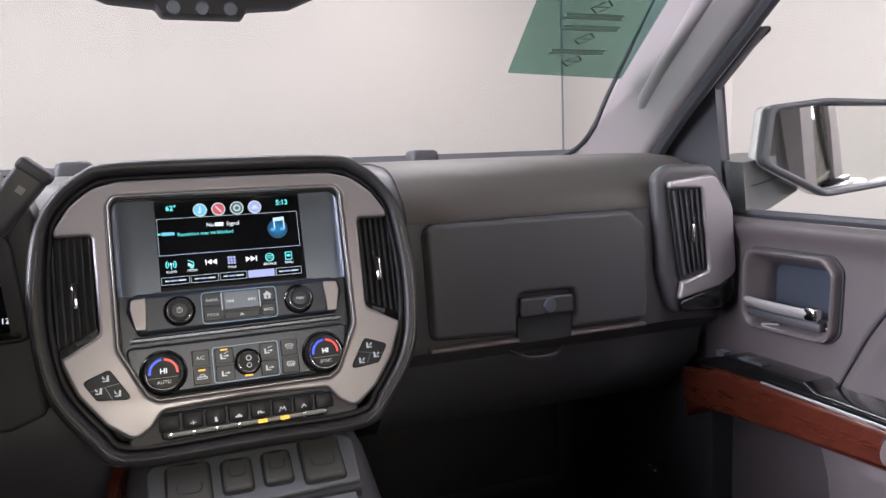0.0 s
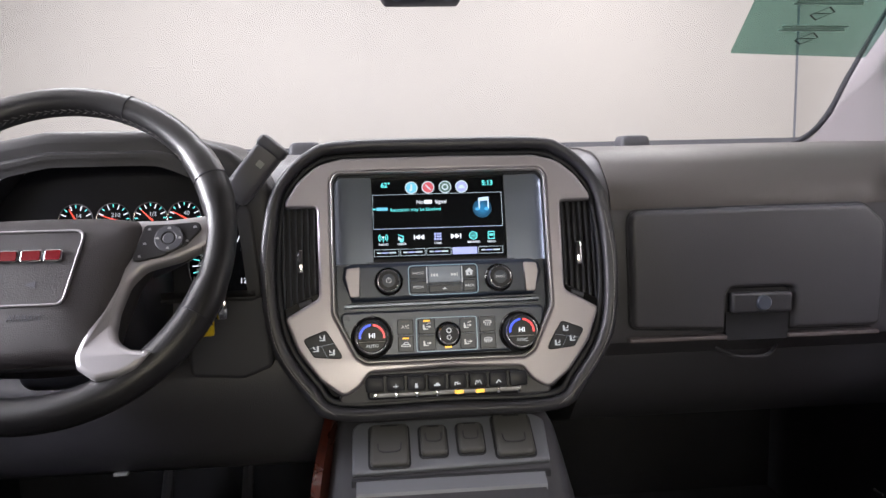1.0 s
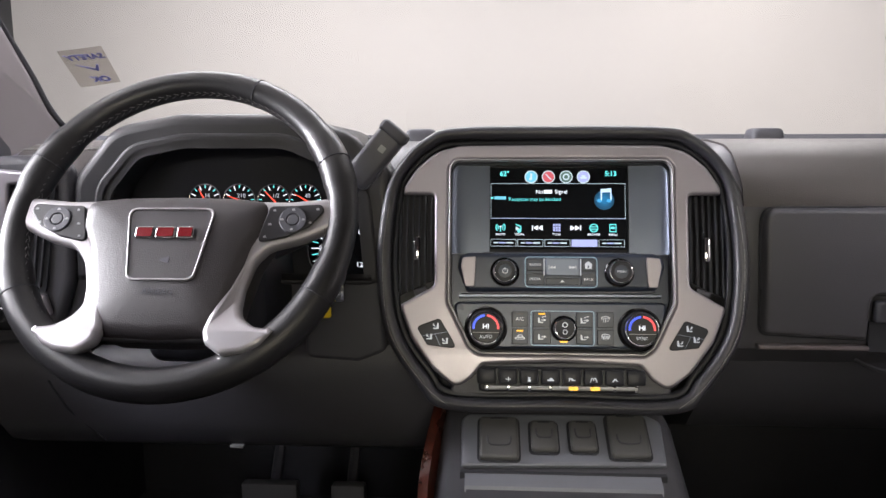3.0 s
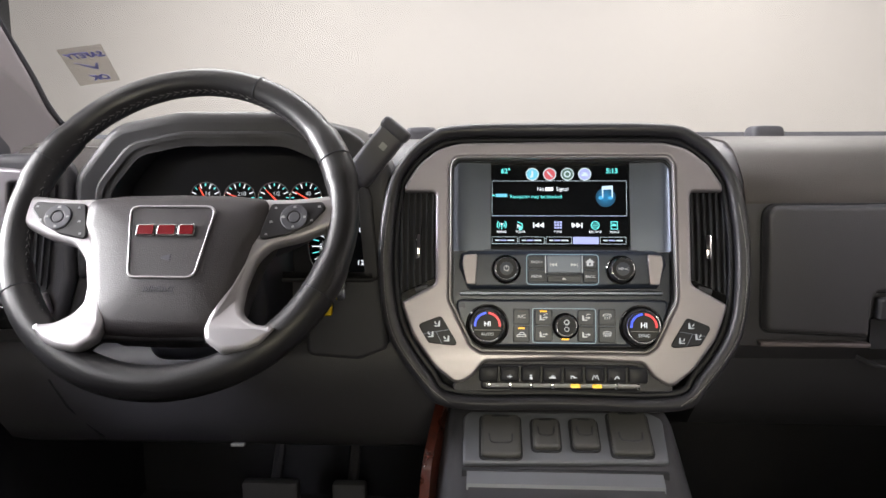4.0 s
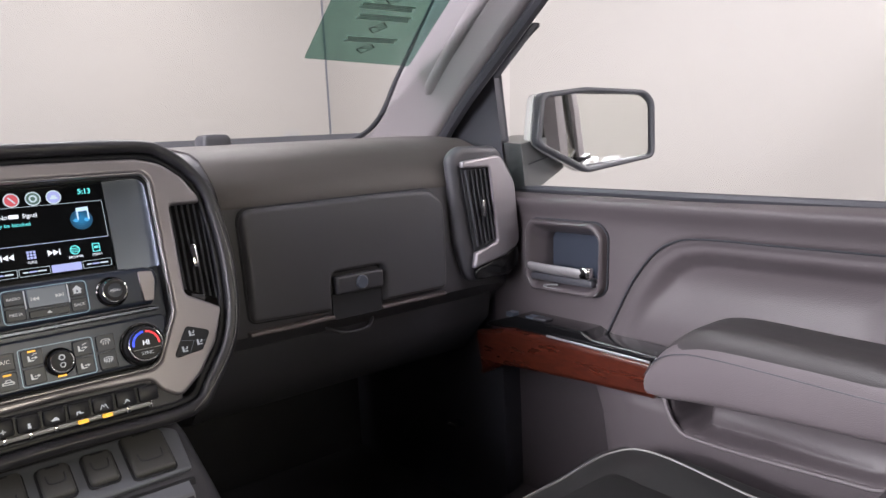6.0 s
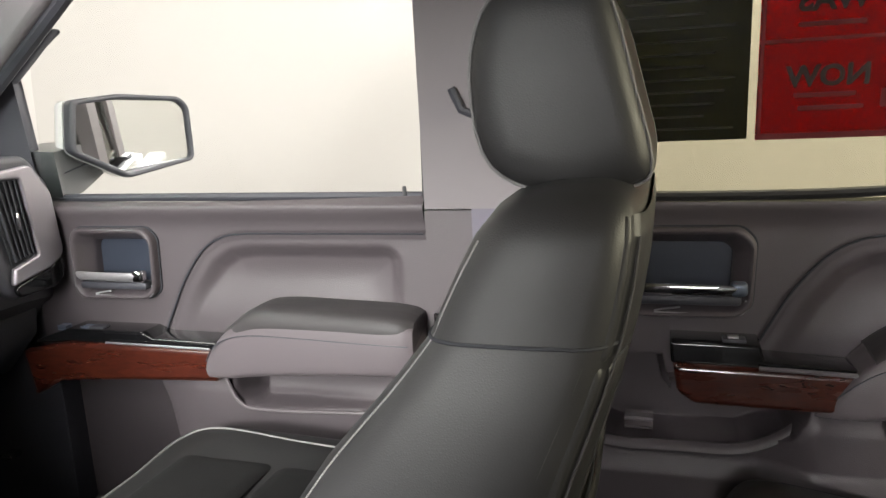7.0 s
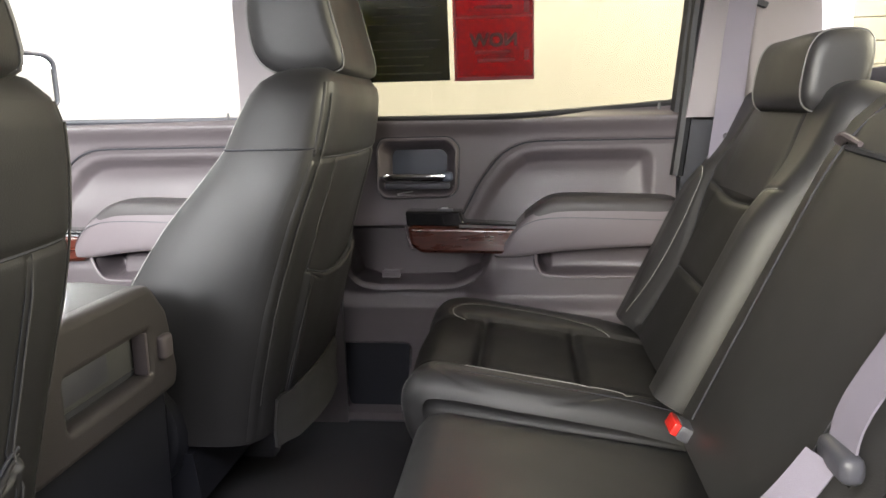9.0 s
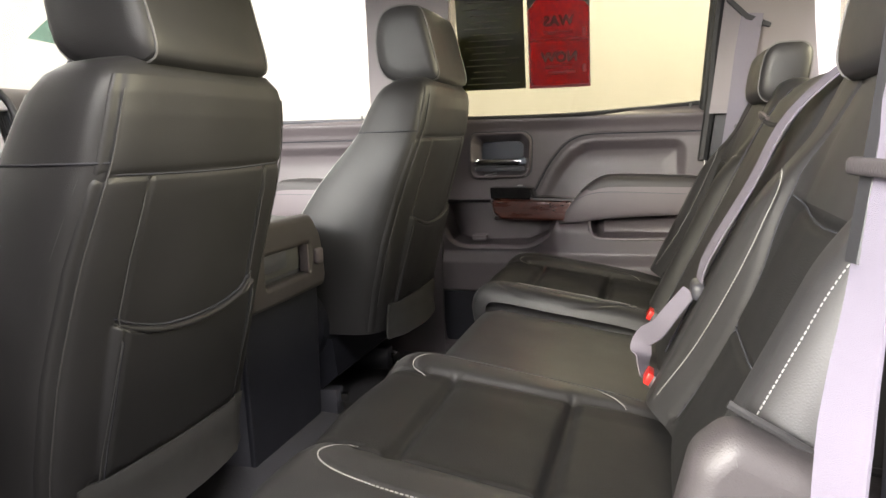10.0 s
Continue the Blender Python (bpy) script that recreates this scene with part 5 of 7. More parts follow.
def sstep(a, b, x):
    t = np.clip((x - a) / (b - a), 0, 1)
    return t * t * (3 - 2 * t)


def door_skin(d, y0, y1, rear):
    """The moulded inner panel as a relief; d shifts the features along the cab."""
    ny, nz = 300, 250
    ys, zs = np.linspace(y0, y1, ny), np.linspace(.015, 1, nz)
    Y, V = np.meshgrid(ys, zs)
    top = .680 - .004 * np.sin((Y - y0) / (y1 - y0) * 3.1)
    if rear:
        top = top - .008 + .028 * sstep(y1 + .32, y1, Y)
    Z = .015 + (V - .015) / (1 - .015) * (top - .015)
    X = np.full(Y.shape, .785)
    F = Y - d
    edge = y1 - d - .01
    line = [(-.208, .441), (-.258, .537), (-.300, .590), (-.335, .613), (-.380, .622), (edge, .6225)]
    ins = inside(F, Z, line + [(edge, .43)])
    dist = seg_dist(F, Z, line)
    X += np.where(ins, .005 * sstep(-.002, .010, dist), 0) + .0030 * np.exp(-(dist / .0035) ** 2)
    # soft rounded dish inside the seam line
    xr = y1 - d + .040
    bowl = [(-.232, .43), (-.238, .462), (-.278, .535), (-.316, .580), (-.350, .601), (-.390, .607)] + [(xr + .034 - .034 * math.sin(q), .573 + .034 * math.cos(q)) for q in (0, .4, .8, 1.2, 1.57)] + [(xr, .43)]
    deep = seg_dist(F, Z, bowl)
    X += np.where(inside(F, Z, bowl), (.017 * sstep(0, .030, deep) + .008 * sstep(0, .07, deep)) * (.35 + .65 * sstep(.470, .570, Z)), 0)
    # swell under the belt line and along the foot
    X -= .012 * np.exp(-((Z - .665) / .02) ** 2)
    X += np.where(Z > .665, .02 * sstep(.668, .682, Z), 0)
    # handle pocket
    hp = rpoly([(-.060, .619), (-.202, .619), (-.202, .522), (-.060, .522)], .02)
    X += np.where(inside(F, Z, hp), .035, 0)
    # lower map pocket: a wide scoop below the trim strip
    front = .0 if not rear else .03
    sc = [(.10, .36), (-.195, .376), (-.225, .33), (-.26, .20), (-.27, .06), (.10, .06)] if not rear else [(.05, .45), (-.10, .45), (-.11, .40), (-.29, .40), (-.265, .35), (-.205, .322), (-.04, .318), (.015, .335), (.035, .40)]
    ds = seg_dist(F, Z, sc + sc[:1])
    X += np.where(inside(F, Z, sc), .055 * sstep(0, .014, ds), 0)
    X -= np.where(~inside(F, Z, sc), .012 * np.exp(-(ds / .03) ** 2), 0) * (Z < .42)
    # body of the lower door swells inward under the armrest
    X -= .045 * sstep(.44, .36, Z) * sstep(-.17 if not rear else -.22, -.30, F)
    if rear:
        X -= .02 * sstep(.31, .27, Z)
    # elbow pocket under the armrest
    pk = rpoly([(-.345, .432), (-.655, .432), (-.668, .350), (-.42, .338), (-.368, .345)], [.01, .01, .028, .03, .03], 7) if not rear else rpoly([(-.375, .432), (-.68, .432), (-.68, .350), (-.40, .350), (-.370, .37)], .02, 6)
    dp = seg_dist(F, Z, pk + pk[:1])
    X += np.where(inside(F, Z, pk), .085 * sstep(0, .014, dp) * (1 - .60 * sstep(-.388, -.412, F) - .18 * sstep(-.45, -.64, F)), 0)
    # speaker and bin low down
    if rear:
        bn = rpoly([(.06, .195), (-.11, .195), (-.10, .03), (.05, .03)], .02)
        X += np.where(inside(F, Z, bn), .03 * sstep(0, .012, seg_dist(F, Z, bn + bn[:1])), 0)
    vs = np.stack([X, Y, Z], -1).reshape(-1, 3).tolist()
    fs = [(j * ny + i, j * ny + i + 1, (j + 1) * ny + i + 1, (j + 1) * ny + i) for j in range(nz - 1) for i in range(ny - 1)]
    me = mesh_of(vs, fs)
    return me


def door(d, y0, y1, rear, tint):
    ob = thing("rear_door" if rear else "front_door", (.82, (y0 + y1) / 2, 0),
               "closed rear door with dark moulded panel and wood strip" if rear else "closed front door with dark moulded panel and wood strip", "car door", "cab doors")
    f = lambda pts: [(y + d, z) for y, z in pts]
    part("inner_panel", door_skin(d, y0, y1, rear), DOORSKIN, ob, sharp=50)
    part("outer_skin", loft([[(.90, y0, -.25), (.875, y0, -.25), (.862, y0, .66), (.885, y0, .66)], [(.90, y1, -.25), (.875, y1, -.25), (.862, y1, .66), (.885, y1, .66)]]), BODYP, ob, "white painted outer skin")
    part("edge_front", block(.795, y0 - .006, .0, .872, y0 - .001, .665, .001), DARK, ob)
    part("edge_rear", block(.795, y1 + .001, .0, .872, y1 + .006, .665, .001), DARK, ob)
    part("core", block(.845, y1 + .008, .0, .868, y0 - .008, .655, 0), VOID, ob)
    groove = smooth_line([(.7850, d + a, b) for a, b in ((-.206, .438), (-.236, .495), (-.262, .542), (-.300, .590), (-.335, .613), (-.380, .622), (-.50, .6225), (y1 - d + .004, .6225))], 5)
    part("panel_groove", tube(groove, .0017, 6), VOID, ob)
    pk = [(-.350, .398), (-.372, .350), (-.42, .338), (-.60, .345), (-.655, .352), (-.668, .385)] if not rear else [(-.375, .400), (-.380, .368), (-.402, .350), (-.52, .348), (-.64, .350)]
    part("pocket_rim", tube(smooth_line([(.7395 if not rear else .738, d + a, b) for a, b in pk], 5), .0035, 6), ARMSKIN, ob)
    if rear:
        rg = smooth_line([(.766, d + a, b) for a, b in ((-.300, .392), (-.265, .352), (-.205, .322), (-.12, .319), (-.04, .318), (.008, .332), (.030, .372), (.036, .42))], 5)
        part("pocket_ridge", tube(rg, .0095, 10, flat=.7), DOORSKIN, ob)
    # belt seal and glass
    zt = [(y0, .684), ((y0 + y1) / 2, .681), (y1, .678)] if not rear else [(y0, .674), (y1 + .40, .673), (y1 + .2, .681), (y1, .694)]
    part("belt_seal", tube([(.806, p.x, p.y) for p in smooth_line([(a, b, 0) for a, b in zt], 6)], .007, 8), SEAL if rear else DARK, ob)
    gy0 = y0 if rear else .035
    glass = loft([[(.812, gy0, .66), (.816, gy0, .66), (.816, y1, .66), (.812, y1, .66)], [(.736, gy0 - (.0 if rear else .10), 1.10), (.740, gy0 - (.0 if rear else .10), 1.10), (.740, y1 - .03, 1.10), (.736, y1 - .03, 1.10)]])
    part("glass", glass, tint, ob, "tinted privacy glass" if rear else "clear side glass")
    ft = smooth_line([(.748, gy0 - (.0 if rear else .32), 1.09), (.748, y1 - .02, 1.09)], 3)
    part("upper_frame", tube(ft, .022, 8), DARK, ob)
    post = [(.800, y1 - .004, .66), (.770, y1 - .018, .86), (.735, y1 - .034, 1.10)]
    part("rear_frame", tube(post, .020 if rear else .012, 8), SEAL, ob)
    # handle bezel, lever
    bz = rpoly(f([(-.056, .634), (-.200, .634), (-.218, .615), (-.214, .525), (-.195, .510), (-.056, .508), (-.044, .525), (-.046, .615)]), .024, 6)
    gap = [(d - .131 + (y - d + .131) * 1.03, .570 + (z - .570) * 1.038) for y, z in bz]
    part("bezel_gap", plate(gap, [[(d - .131 + (y - d + .131) * .95, .570 + (z - .570) * .93) for y, z in bz]], .008), VOID, ob, m=at_x(.790))
    def cup(sy_, sz_, x):
        return [(x, d - .131 + (y - d + .131) * sy_, .570 + (z - .570) * sz_) for y, z in bz]
    dish = [cup(*q) for q in ((1, 1, .790), (1, 1, .772), (.985, .98, .768), (.955, .94, .7665), (.92, .89, .768), (.885, .84, .774), (.80, .73, .788), (.74, .665, .795), (.70, .62, .803), (.685, .60, .820))]
    part("handle_bezel", loft(dish, cap=False), DOORSKIN, ob, "dished handle surround", sharp=50)
    part("pocket_floor", block(.8135, d - .199, .522, .8165, d - .063, .618, 0), KEYCAP, ob)
    lev = smooth_line([(.772, d - .060, .548), (.757, d - .075, .553), (.753, d - .12, .553), (.752, d - .170, .553), (.754, d - .200, .552)], 4)
    lv = part("lever", tube(lev, .0100, 12, flat=.6), CHROME if rear else SPOKE, ob, "chrome pull lever")
    part("lever_end", block(.746, d - .206, .545, .764, d - .184, .565, .006, 3), PANEL if rear else CHROME, lv)
    part("lever_foot", block(.762, d - .20, .528, .780, d - .062, .542, .005), DARK, ob)
    part("chrome_line", tube([(.7695, d + p[0], p[1]) for p in rpoly([(-.050, .515), (-.200, .515), (-.209, .525), (-.209, .535)], .01)], .0015, 6), SPOKE if rear else LEGEND_DIM, ob)
    # wood strip and switch shelf
    if rear:
        wd = rpoly(f([(-.112, .456), (-.365, .450), (-.340, .396), (-.140, .400), (-.118, .415)]), [.01, .003, .003, .02, .02], 5)
        sh = rpoly(f([(-.108, .486), (-.222, .484), (-.228, .462), (-.345, .455), (-.345, .448), (-.11, .455)]), .004, 4)
        sx, sy = .735, -.17
    else:
        wd = rpoly(f([(.055, .420), (-.048, .440), (-.365, .438), (-.340, .384), (-.19, .378), (-.02, .366), (.04, .335)]), [.005, .03, .003, .003, .02, .03, .003], 5)
        sh = rpoly(f([(.055, .430), (-.045, .462), (-.200, .462), (-.222, .452), (-.345, .450), (-.345, .436), (-.05, .438)]), .006, 4)
        sx, sy = .735, -.08
    part("wood_strip", plate(wd, (), .05, .008, 3), WOOD, ob, "glossy reddish burl wood strip", m=at_x(.778))
    part("switch_shelf", plate(sh, (), .055, .004), PIANO, ob, m=at_x(.790))
    part("silver_line", tube([(.7285, d + sy - .05, .4555 if rear else .443), (.7285, d - .335, .452 if rear else .441)], .0034 if rear else .0022, 6), SILVER, ob)
    part("window_switch", block(.742, d + sy - .035, .480 if rear else .458, .762, d + sy - .005, .489 if rear else .4655, .002), DARK, ob)
    for k in range(0 if rear else 2):
        part("lock_switch", block(.742, d - .02 - k * .05, .458, .756, d - .035 - k * .05, .4645, .0015), PANEL, ob)
    # armrest
    ends = (-.303, -.690) if not rear else (-.290, -.66)
    secs = []
    for t, x_in, zt_, zb in ((0, .745, .392, .386), (.07, .727, .430, .390), (.16, .718, .470, .393), (.28, .714, .500, .400), (.40, .712, .508, .405), (.7, .712, .505, .412), (.93, .714, .502, .415), (1, .722, .494, .420)):
        y = d + ends[0] + (ends[1] - ends[0]) * t
        h = zt_ - zb
        secs.append([(.80, y, zb), (x_in + .016, y, zb), (x_in + .005, y, zb + h * .03), (x_in, y, zb + h * .12), (x_in - .002, y, zb + h * .45), (x_in - .001, y, zb + h * .74), (x_in + .002, y, zb + h * .90), (x_in + .008, y, zb + h * .97), (x_in + .024, y, zt_ - .001), (.765, y, zt_), (.80, y, zt_ - .004)])
    part("armrest", loft(dense(secs, 4, 3)), ARMSKIN, ob, "padded stitched armrest")
    tops = []
    for t, x_in, zt_ in ((.17, .722, .474), (.28, .718, .503), (.40, .716, .512), (.7, .716, .509), (.93, .718, .506), (1, .728, .497)):
        y = d + ends[0] + (ends[1] - ends[0]) * t
        tops.append([(.80, y, zt_ - .016), (x_in + .006, y, zt_ - .036), (x_in - .0035, y, zt_ - .030), (x_in - .0035, y, zt_ - .014), (x_in + .002, y, zt_ - .003), (x_in + .012, y, zt_ + .002), (x_in + .03, y, zt_ + .004), (.76, y, zt_ + .004), (.80, y, zt_ + .002)])
    part("armrest_top", loft(dense(tops, 4, 3)), ARMTOP, ob)
    seam = smooth_line([(.7425, d + ends[0] - .002, .392), (.7165, d + ends[0] - .045, .446), (.713, d + ends[0] - .085, .468), (.7105, d + ends[0] - .15, .474), (.7105, d + ends[1] + .08, .469), (.714, d + ends[1] + .006, .466)], 6)
    part("armrest_seam", tube(seam, .0010, 5), DARK, ob)
    if rear:
        part("cup_tab", block(.782, d - .05, .338, .808, d - .082, .348, .004), ARMSKIN, ob)
    if rear:
        part("speaker_panel", plate(rpoly(f([(.052, .187), (-.102, .187), (-.092, .038), (.042, .038)]), .018, 4), (), .005, .002), KEYM, ob, "black speaker panel low in the door", m=at_x(.797))
        part("panel_rim", tube([(.7915, p[0], p[1]) for p in rpoly(f([(.056, .191), (-.106, .191), (-.096, .034), (.046, .034)]), .018, 4)], .0055, 8, True), DOORSKIN, ob)
        part("switch_mark", block(.746, d + sy - .026, .4885, .756, d + sy - .012, .4915, .001), SPOKE, ob)
    # lock pin
    part("lock_pin", tube([(.800, y1 + .036, .675), (.800, y1 + .036, .694)], [.0036, .0030], 8), RUBBER, ob)
    return ob


fd = door(0.0, .055, -.700, False, GLASS)
# black sail panel in front of the side glass
def sail(side):
    ob = thing("mirror_sail_panel", (.8 * side, .05, .7), "black triangular corner trim ahead of the side glass", "trim panel", "mirror trims")
    me = plate(rpoly([(.215, .672), (.20, .772), (.0, .925), (-.075, .985), (.052, .905), (.034, .753), (.021, .672)], .006), (), .02, .005)
    part("panel", me, DARK, ob, m=Matrix.Translation((-.06 if side < 0 else 0, 0, 0)) @ Matrix.Diagonal((side, 1, 1, 1)) @ at_x(.812))
sail(1), sail(-1)
fd2 = copy_thing(fd, Matrix.Translation((-.06, 0, 0)) @ Matrix.Diagonal((-1, 1, 1, 1)) @ fd.matrix_basis)
for o in list(fd2.children):
    if o.name.startswith("wood_strip"):
        bpy.data.objects.remove(o)
rd = door(-.945, -.905, -1.605, True, TINT)
HINGE = Matrix.Translation((-.87, -.90, 0))
rd2 = copy_thing(rd, HINGE @ Matrix.Rotation(radians(-88), 4, "Z") @ HINGE.inverted() @ Matrix.Translation((-.02, 0, 0)) @ Matrix.Diagonal((-1, 1, 1, 1)) @ rd.matrix_basis)
tagged(rd2, "rear door swung wide open beside the cab")

# ---------- outside mirrors ----------
def side_mirror(side):
    ob = thing("door_mirror", (.95 * side, -.05, .68), "white-capped door mirror with a black housing", "wing mirror", "door mirrors")
    M = Matrix.Diagonal((side, 1, 1, 1))
    fr = rpoly([(-.136, .069), (-.038, .078), (.100, .070), (.120, .050), (.121, -.060), (-.037, -.081), (-.148, -.023)], [.014, .05, .035, .03, .02, .03, .02], 6)
    gl = rpoly([(-.124, .060), (-.034, .0690), (.094, .0615), (.111, .044), (.112, -.053), (-.035, -.071), (-.135, -.019)], [.010, .04, .03, .025, .014, .02, .016], 6)
    HM = M @ Matrix.Translation((.968, -.05, .785)) @ Matrix.Rotation(radians(-16), 4, "Z")
    part("housing", plate(fr, [gl], .024, .005, 3), DARK, ob, m=HM @ PLANE_Y)
    rings = []
    for k, y in ((.88, .050), (.93, .001), (1.0, .001), (1.0, .03), (.95, .07), (.80, .11), (.5, .135), (.2, .14)):
        rings.append([(x * k + max(0, y - .02) * .35, y, z * k) for x, z in fr])
    part("cap", loft(rings), BODYP, ob, "white painted cap", m=HM)
    part("mirror_glass", plate(gl, (), .003), MIRROR, ob, m=HM @ Matrix.Translation((0, .010, 0)) @ Matrix.Rotation(radians(-11), 4, "Z") @ PLANE_Y)
    part("arm", loft([[(.80, .07, .676), (.80, -.020, .676), (.80, -.012, .765), (.80, .07, .77)], [(.86, .07, .686), (.86, -.010, .688), (.86, -.004, .772), (.86, .07, .78)], [(.95, .08, .708), (.95, .02, .712), (.95, .02, .78), (.95, .08, .78)]]), ARMGREY, ob, "satin grey mirror arm", m=M)
    part("arm_seam", tube([(.81, -.022, .728), (.88, -.006, .738), (.95, .016, .752)], .0015, 5), VOID, ob, m=M)
side_mirror(1), side_mirror(-1)

# inside mirror
im = thing("inside_mirror", (-.03, -.13, .97), "black inside mirror with three round keys below", "rear-view mirror")
part("housing", loft([[(x * k - .025, y, .985 + z * k) for x, z in rpoly([(-.13, -.012), (-.09, -.030), (-.045, -.034), (-.040, -.043), (.040, -.043), (.045, -.034), (.09, -.030), (.13, -.012), (.13, .03), (-.13, .03)], .006, 3)] for k, y in ((.9, -.115), (1, -.125), (1, -.15), (.97, -.156))]), DARK, im)
part("mirror_glass", plate(rpoly([(-.145, .980), (-.10, .960), (.05, .960), (.095, .980), (.095, 1.010), (-.145, 1.010)], .008), (), .002), MIRROR, im, m=at_y(-.1565))
for x in (-.052, -.025, .002):
    part("button", plate(disc(x, .9485, .0070, 20), (), .003, .001), PANEL, im, m=at_y(-.155))
part("stem", tube([(-.025, -.115, 1.0), (-.025, -.06, 1.03), (-.025, -.03, 1.03)], .012, 10), DARK, im)

# notices hung in the rear side window
TILTM = Matrix.Translation((.8105, 0, .66)) @ Matrix.Rotation(-math.atan(.1727), 4, "Y") @ PLANE_X  # (y, up the glass)
sg = 1 / math.cos(math.atan(.1727))
def on_glass(y0, z0, y1, z1):
    return rrect(min(y0, y1), (z0 - .66) * sg, max(y0, y1), (z1 - .66) * sg, .002)
pr = thing("price_notice", (.79, -1.24, .75), "red paper price notice seen from behind on glass", "notice")
part("sheet", plate([(y, (z - .66) * sg) for y, z in ((-1.157, .748), (-1.157, .944), (-1.200, .990), (-1.200, 1.02), (-1.275, 1.02), (-1.275, .990), (-1.318, .944), (-1.318, .748))], (), .0008), REDPAPER, pr, m=TILTM @ Matrix.Translation((0, 0, .004)))
for a, b in ((-1.157, -1.200), (-1.318, -1.275)):
    part("corner", plate([(y, (z - .66) * sg) for y, z in ((a, .9445), (a, 1.02), (b, 1.02), (b, .9905))], (), .0008), INK, pr, "black cut corner", m=TILTM @ Matrix.Translation((0, 0, .004)))
for a, b in ((.748, .756), (.868, .872)):
    part("band", plate(on_glass(-1.157, a, -1.318, b), (), .0004), DARKRED, pr, m=TILTM @ Matrix.Translation((0, 0, .0052)))
for a in (-1.159, -1.314):
    part("edge_band", plate(on_glass(a, .748, a - .004, .944), (), .0004), DARKRED, pr, m=TILTM @ Matrix.Translation((0, 0, .0052)))
for z, txt in ((.915, "WAS"), (.825, "NOW")):
    part("lettering", text_mesh(txt, .036, bold=.0012), INK, pr, m=TILTM @ Matrix.Translation((-1.238, (z - .66) * sg, .0055)))
for z, a, b in ((.885, -1.20, -1.275), (.800, -1.20, -1.27), (.784, -1.205, -1.28)):
    part("print_line", plate(on_glass(a, z, b, z + .006), (), .0004), DARKRED, pr, m=TILTM @ Matrix.Translation((0, 0, .0054)))
for z in (.875, .785):
    part("print_mark", plate(on_glass(-1.298, z, -1.308, z + .022), (), .0004), DARKRED, pr, m=TILTM @ Matrix.Translation((0, 0, .0054)))
lw = thing("window_form", (.79, -1.06, .75), "dark olive printed form seen from behind on glass", "notice")
part("sheet", plate(on_glass(-.965, .750, -1.147, 1.03), (), .0008), OLIVE, lw, m=TILTM @ Matrix.Translation((0, 0, .004)))
for i in range(16):
    z = .765 + i * .016
    part("print_line", plate(on_glass(-.985 - .01 * (i % 3), z, -1.13 + .012 * ((i * 7) % 4), z + .0022), (), .0004), INK, lw, m=TILTM @ Matrix.Translation((0, 0, .0052)))

# ---------- front seats ----------
def ring_xy(cx, cy, hw, front, back, z, bolster=0.0, tilt=0.0, k=40):
    """A seat back's cross-section at a height: soft corners, raised side bolsters in front."""
    out = []
    for i in range(k):
        a = 2 * math.pi * i / k
        c, s = math.cos(a), math.sin(a)
        x = hw * math.copysign(abs(c) ** .36, c)
        y = math.copysign(abs(s) ** .42, s)
        y = y * front if s > 0 else y * back
        if s > 0:
            y -= bolster * (1 - min(1, (abs(x) / hw) ** 3)) * s
        out.append((cx + x, cy + y, z + tilt * y))
    return out


def head_profile(d, s=1.0):
    pts = [(-.935, .906), (-.985, .907), (-1.006, .890), (-1.024, .825), (-1.037, .770), (-1.027, .752), (-.980, .746), (-.930, .754), (-.902, .780), (-.894, .838), (-.906, .886)]
    P = smooth_line([(a, b, 0) for a, b in pts], 3, True)
    my, mz = -.966, .826
    return [(my + (p.x - my) * s + d, mz - .002 + (p.y - mz) * s * 1.04) for p in P]


SEAT_BACK = [(.20, -.785, .215, .125), (.30, -.805, .225, .125), (.40, -.835, .228, .118), (.452, -.86, .226, .106), (.53, -.895, .222, .094), (.60, -.932, .212, .080), (.640, -.951, .203, .072), (.66, -.957, .200, .070), (.69, -.966, .195, .066), (.715, -.974, .190, .060), (.735, -.980, .180, .052)]
PANEL_EDGE = [(.60 + .045 * (i / 12) ** 2, .624 - .032 * i) for i in range(13)]
PKW = .66
def pocket_top(r):
    return .428 + .030 * (abs(r) / PKW) ** 2.5
def rear_height(R, Z):
    """How far the rear cover stands out; R: across, as a share of the half width."""
    A = np.abs(R)
    o = .0032 + .004 * (1 - sstep(.0, .60, A)) * sstep(.64, .60, Z)
    edge = np.interp(Z, [q[1] for q in reversed(PANEL_EDGE)], [q[0] for q in reversed(PANEL_EDGE)])
    under = sstep(.628, .622, Z)
    o -= .0030 * np.exp(-((A - edge) / .018) ** 2) * under
    o -= .0035 * np.exp(-((Z - .626) / .0045) ** 2)
    o -= .0030 * np.exp(-((A - .90) / .022) ** 2)
    top = .428 + .030 * (np.clip(A / PKW, 0, 1)) ** 2.5
    o += .010 * sstep(0, -.004, Z - top) * sstep(PKW + .015, PKW - .03, A) * (.7 + .5 * sstep(.24, .42, Z))
    o -= .004 * np.exp(-((Z - .262) / .006) ** 2) * sstep(.75, .70, A)
    sink = sstep(.925, .972, A)
    return o * (1 - sink) - .003 * sink
def rear_surface(cx, d, R, Z):
    rows_z = [q[0] for q in SEAT_BACK]
    yc, hw, bk = (np.interp(Z, rows_z, [q[k] for q in SEAT_BACK]) for k in (1, 2, 3))
    c = np.abs(R) ** (1 / .36)
    return cx + R * hw, yc + d - bk * np.sqrt(np.clip(1 - c * c, 0, 1)) ** .42
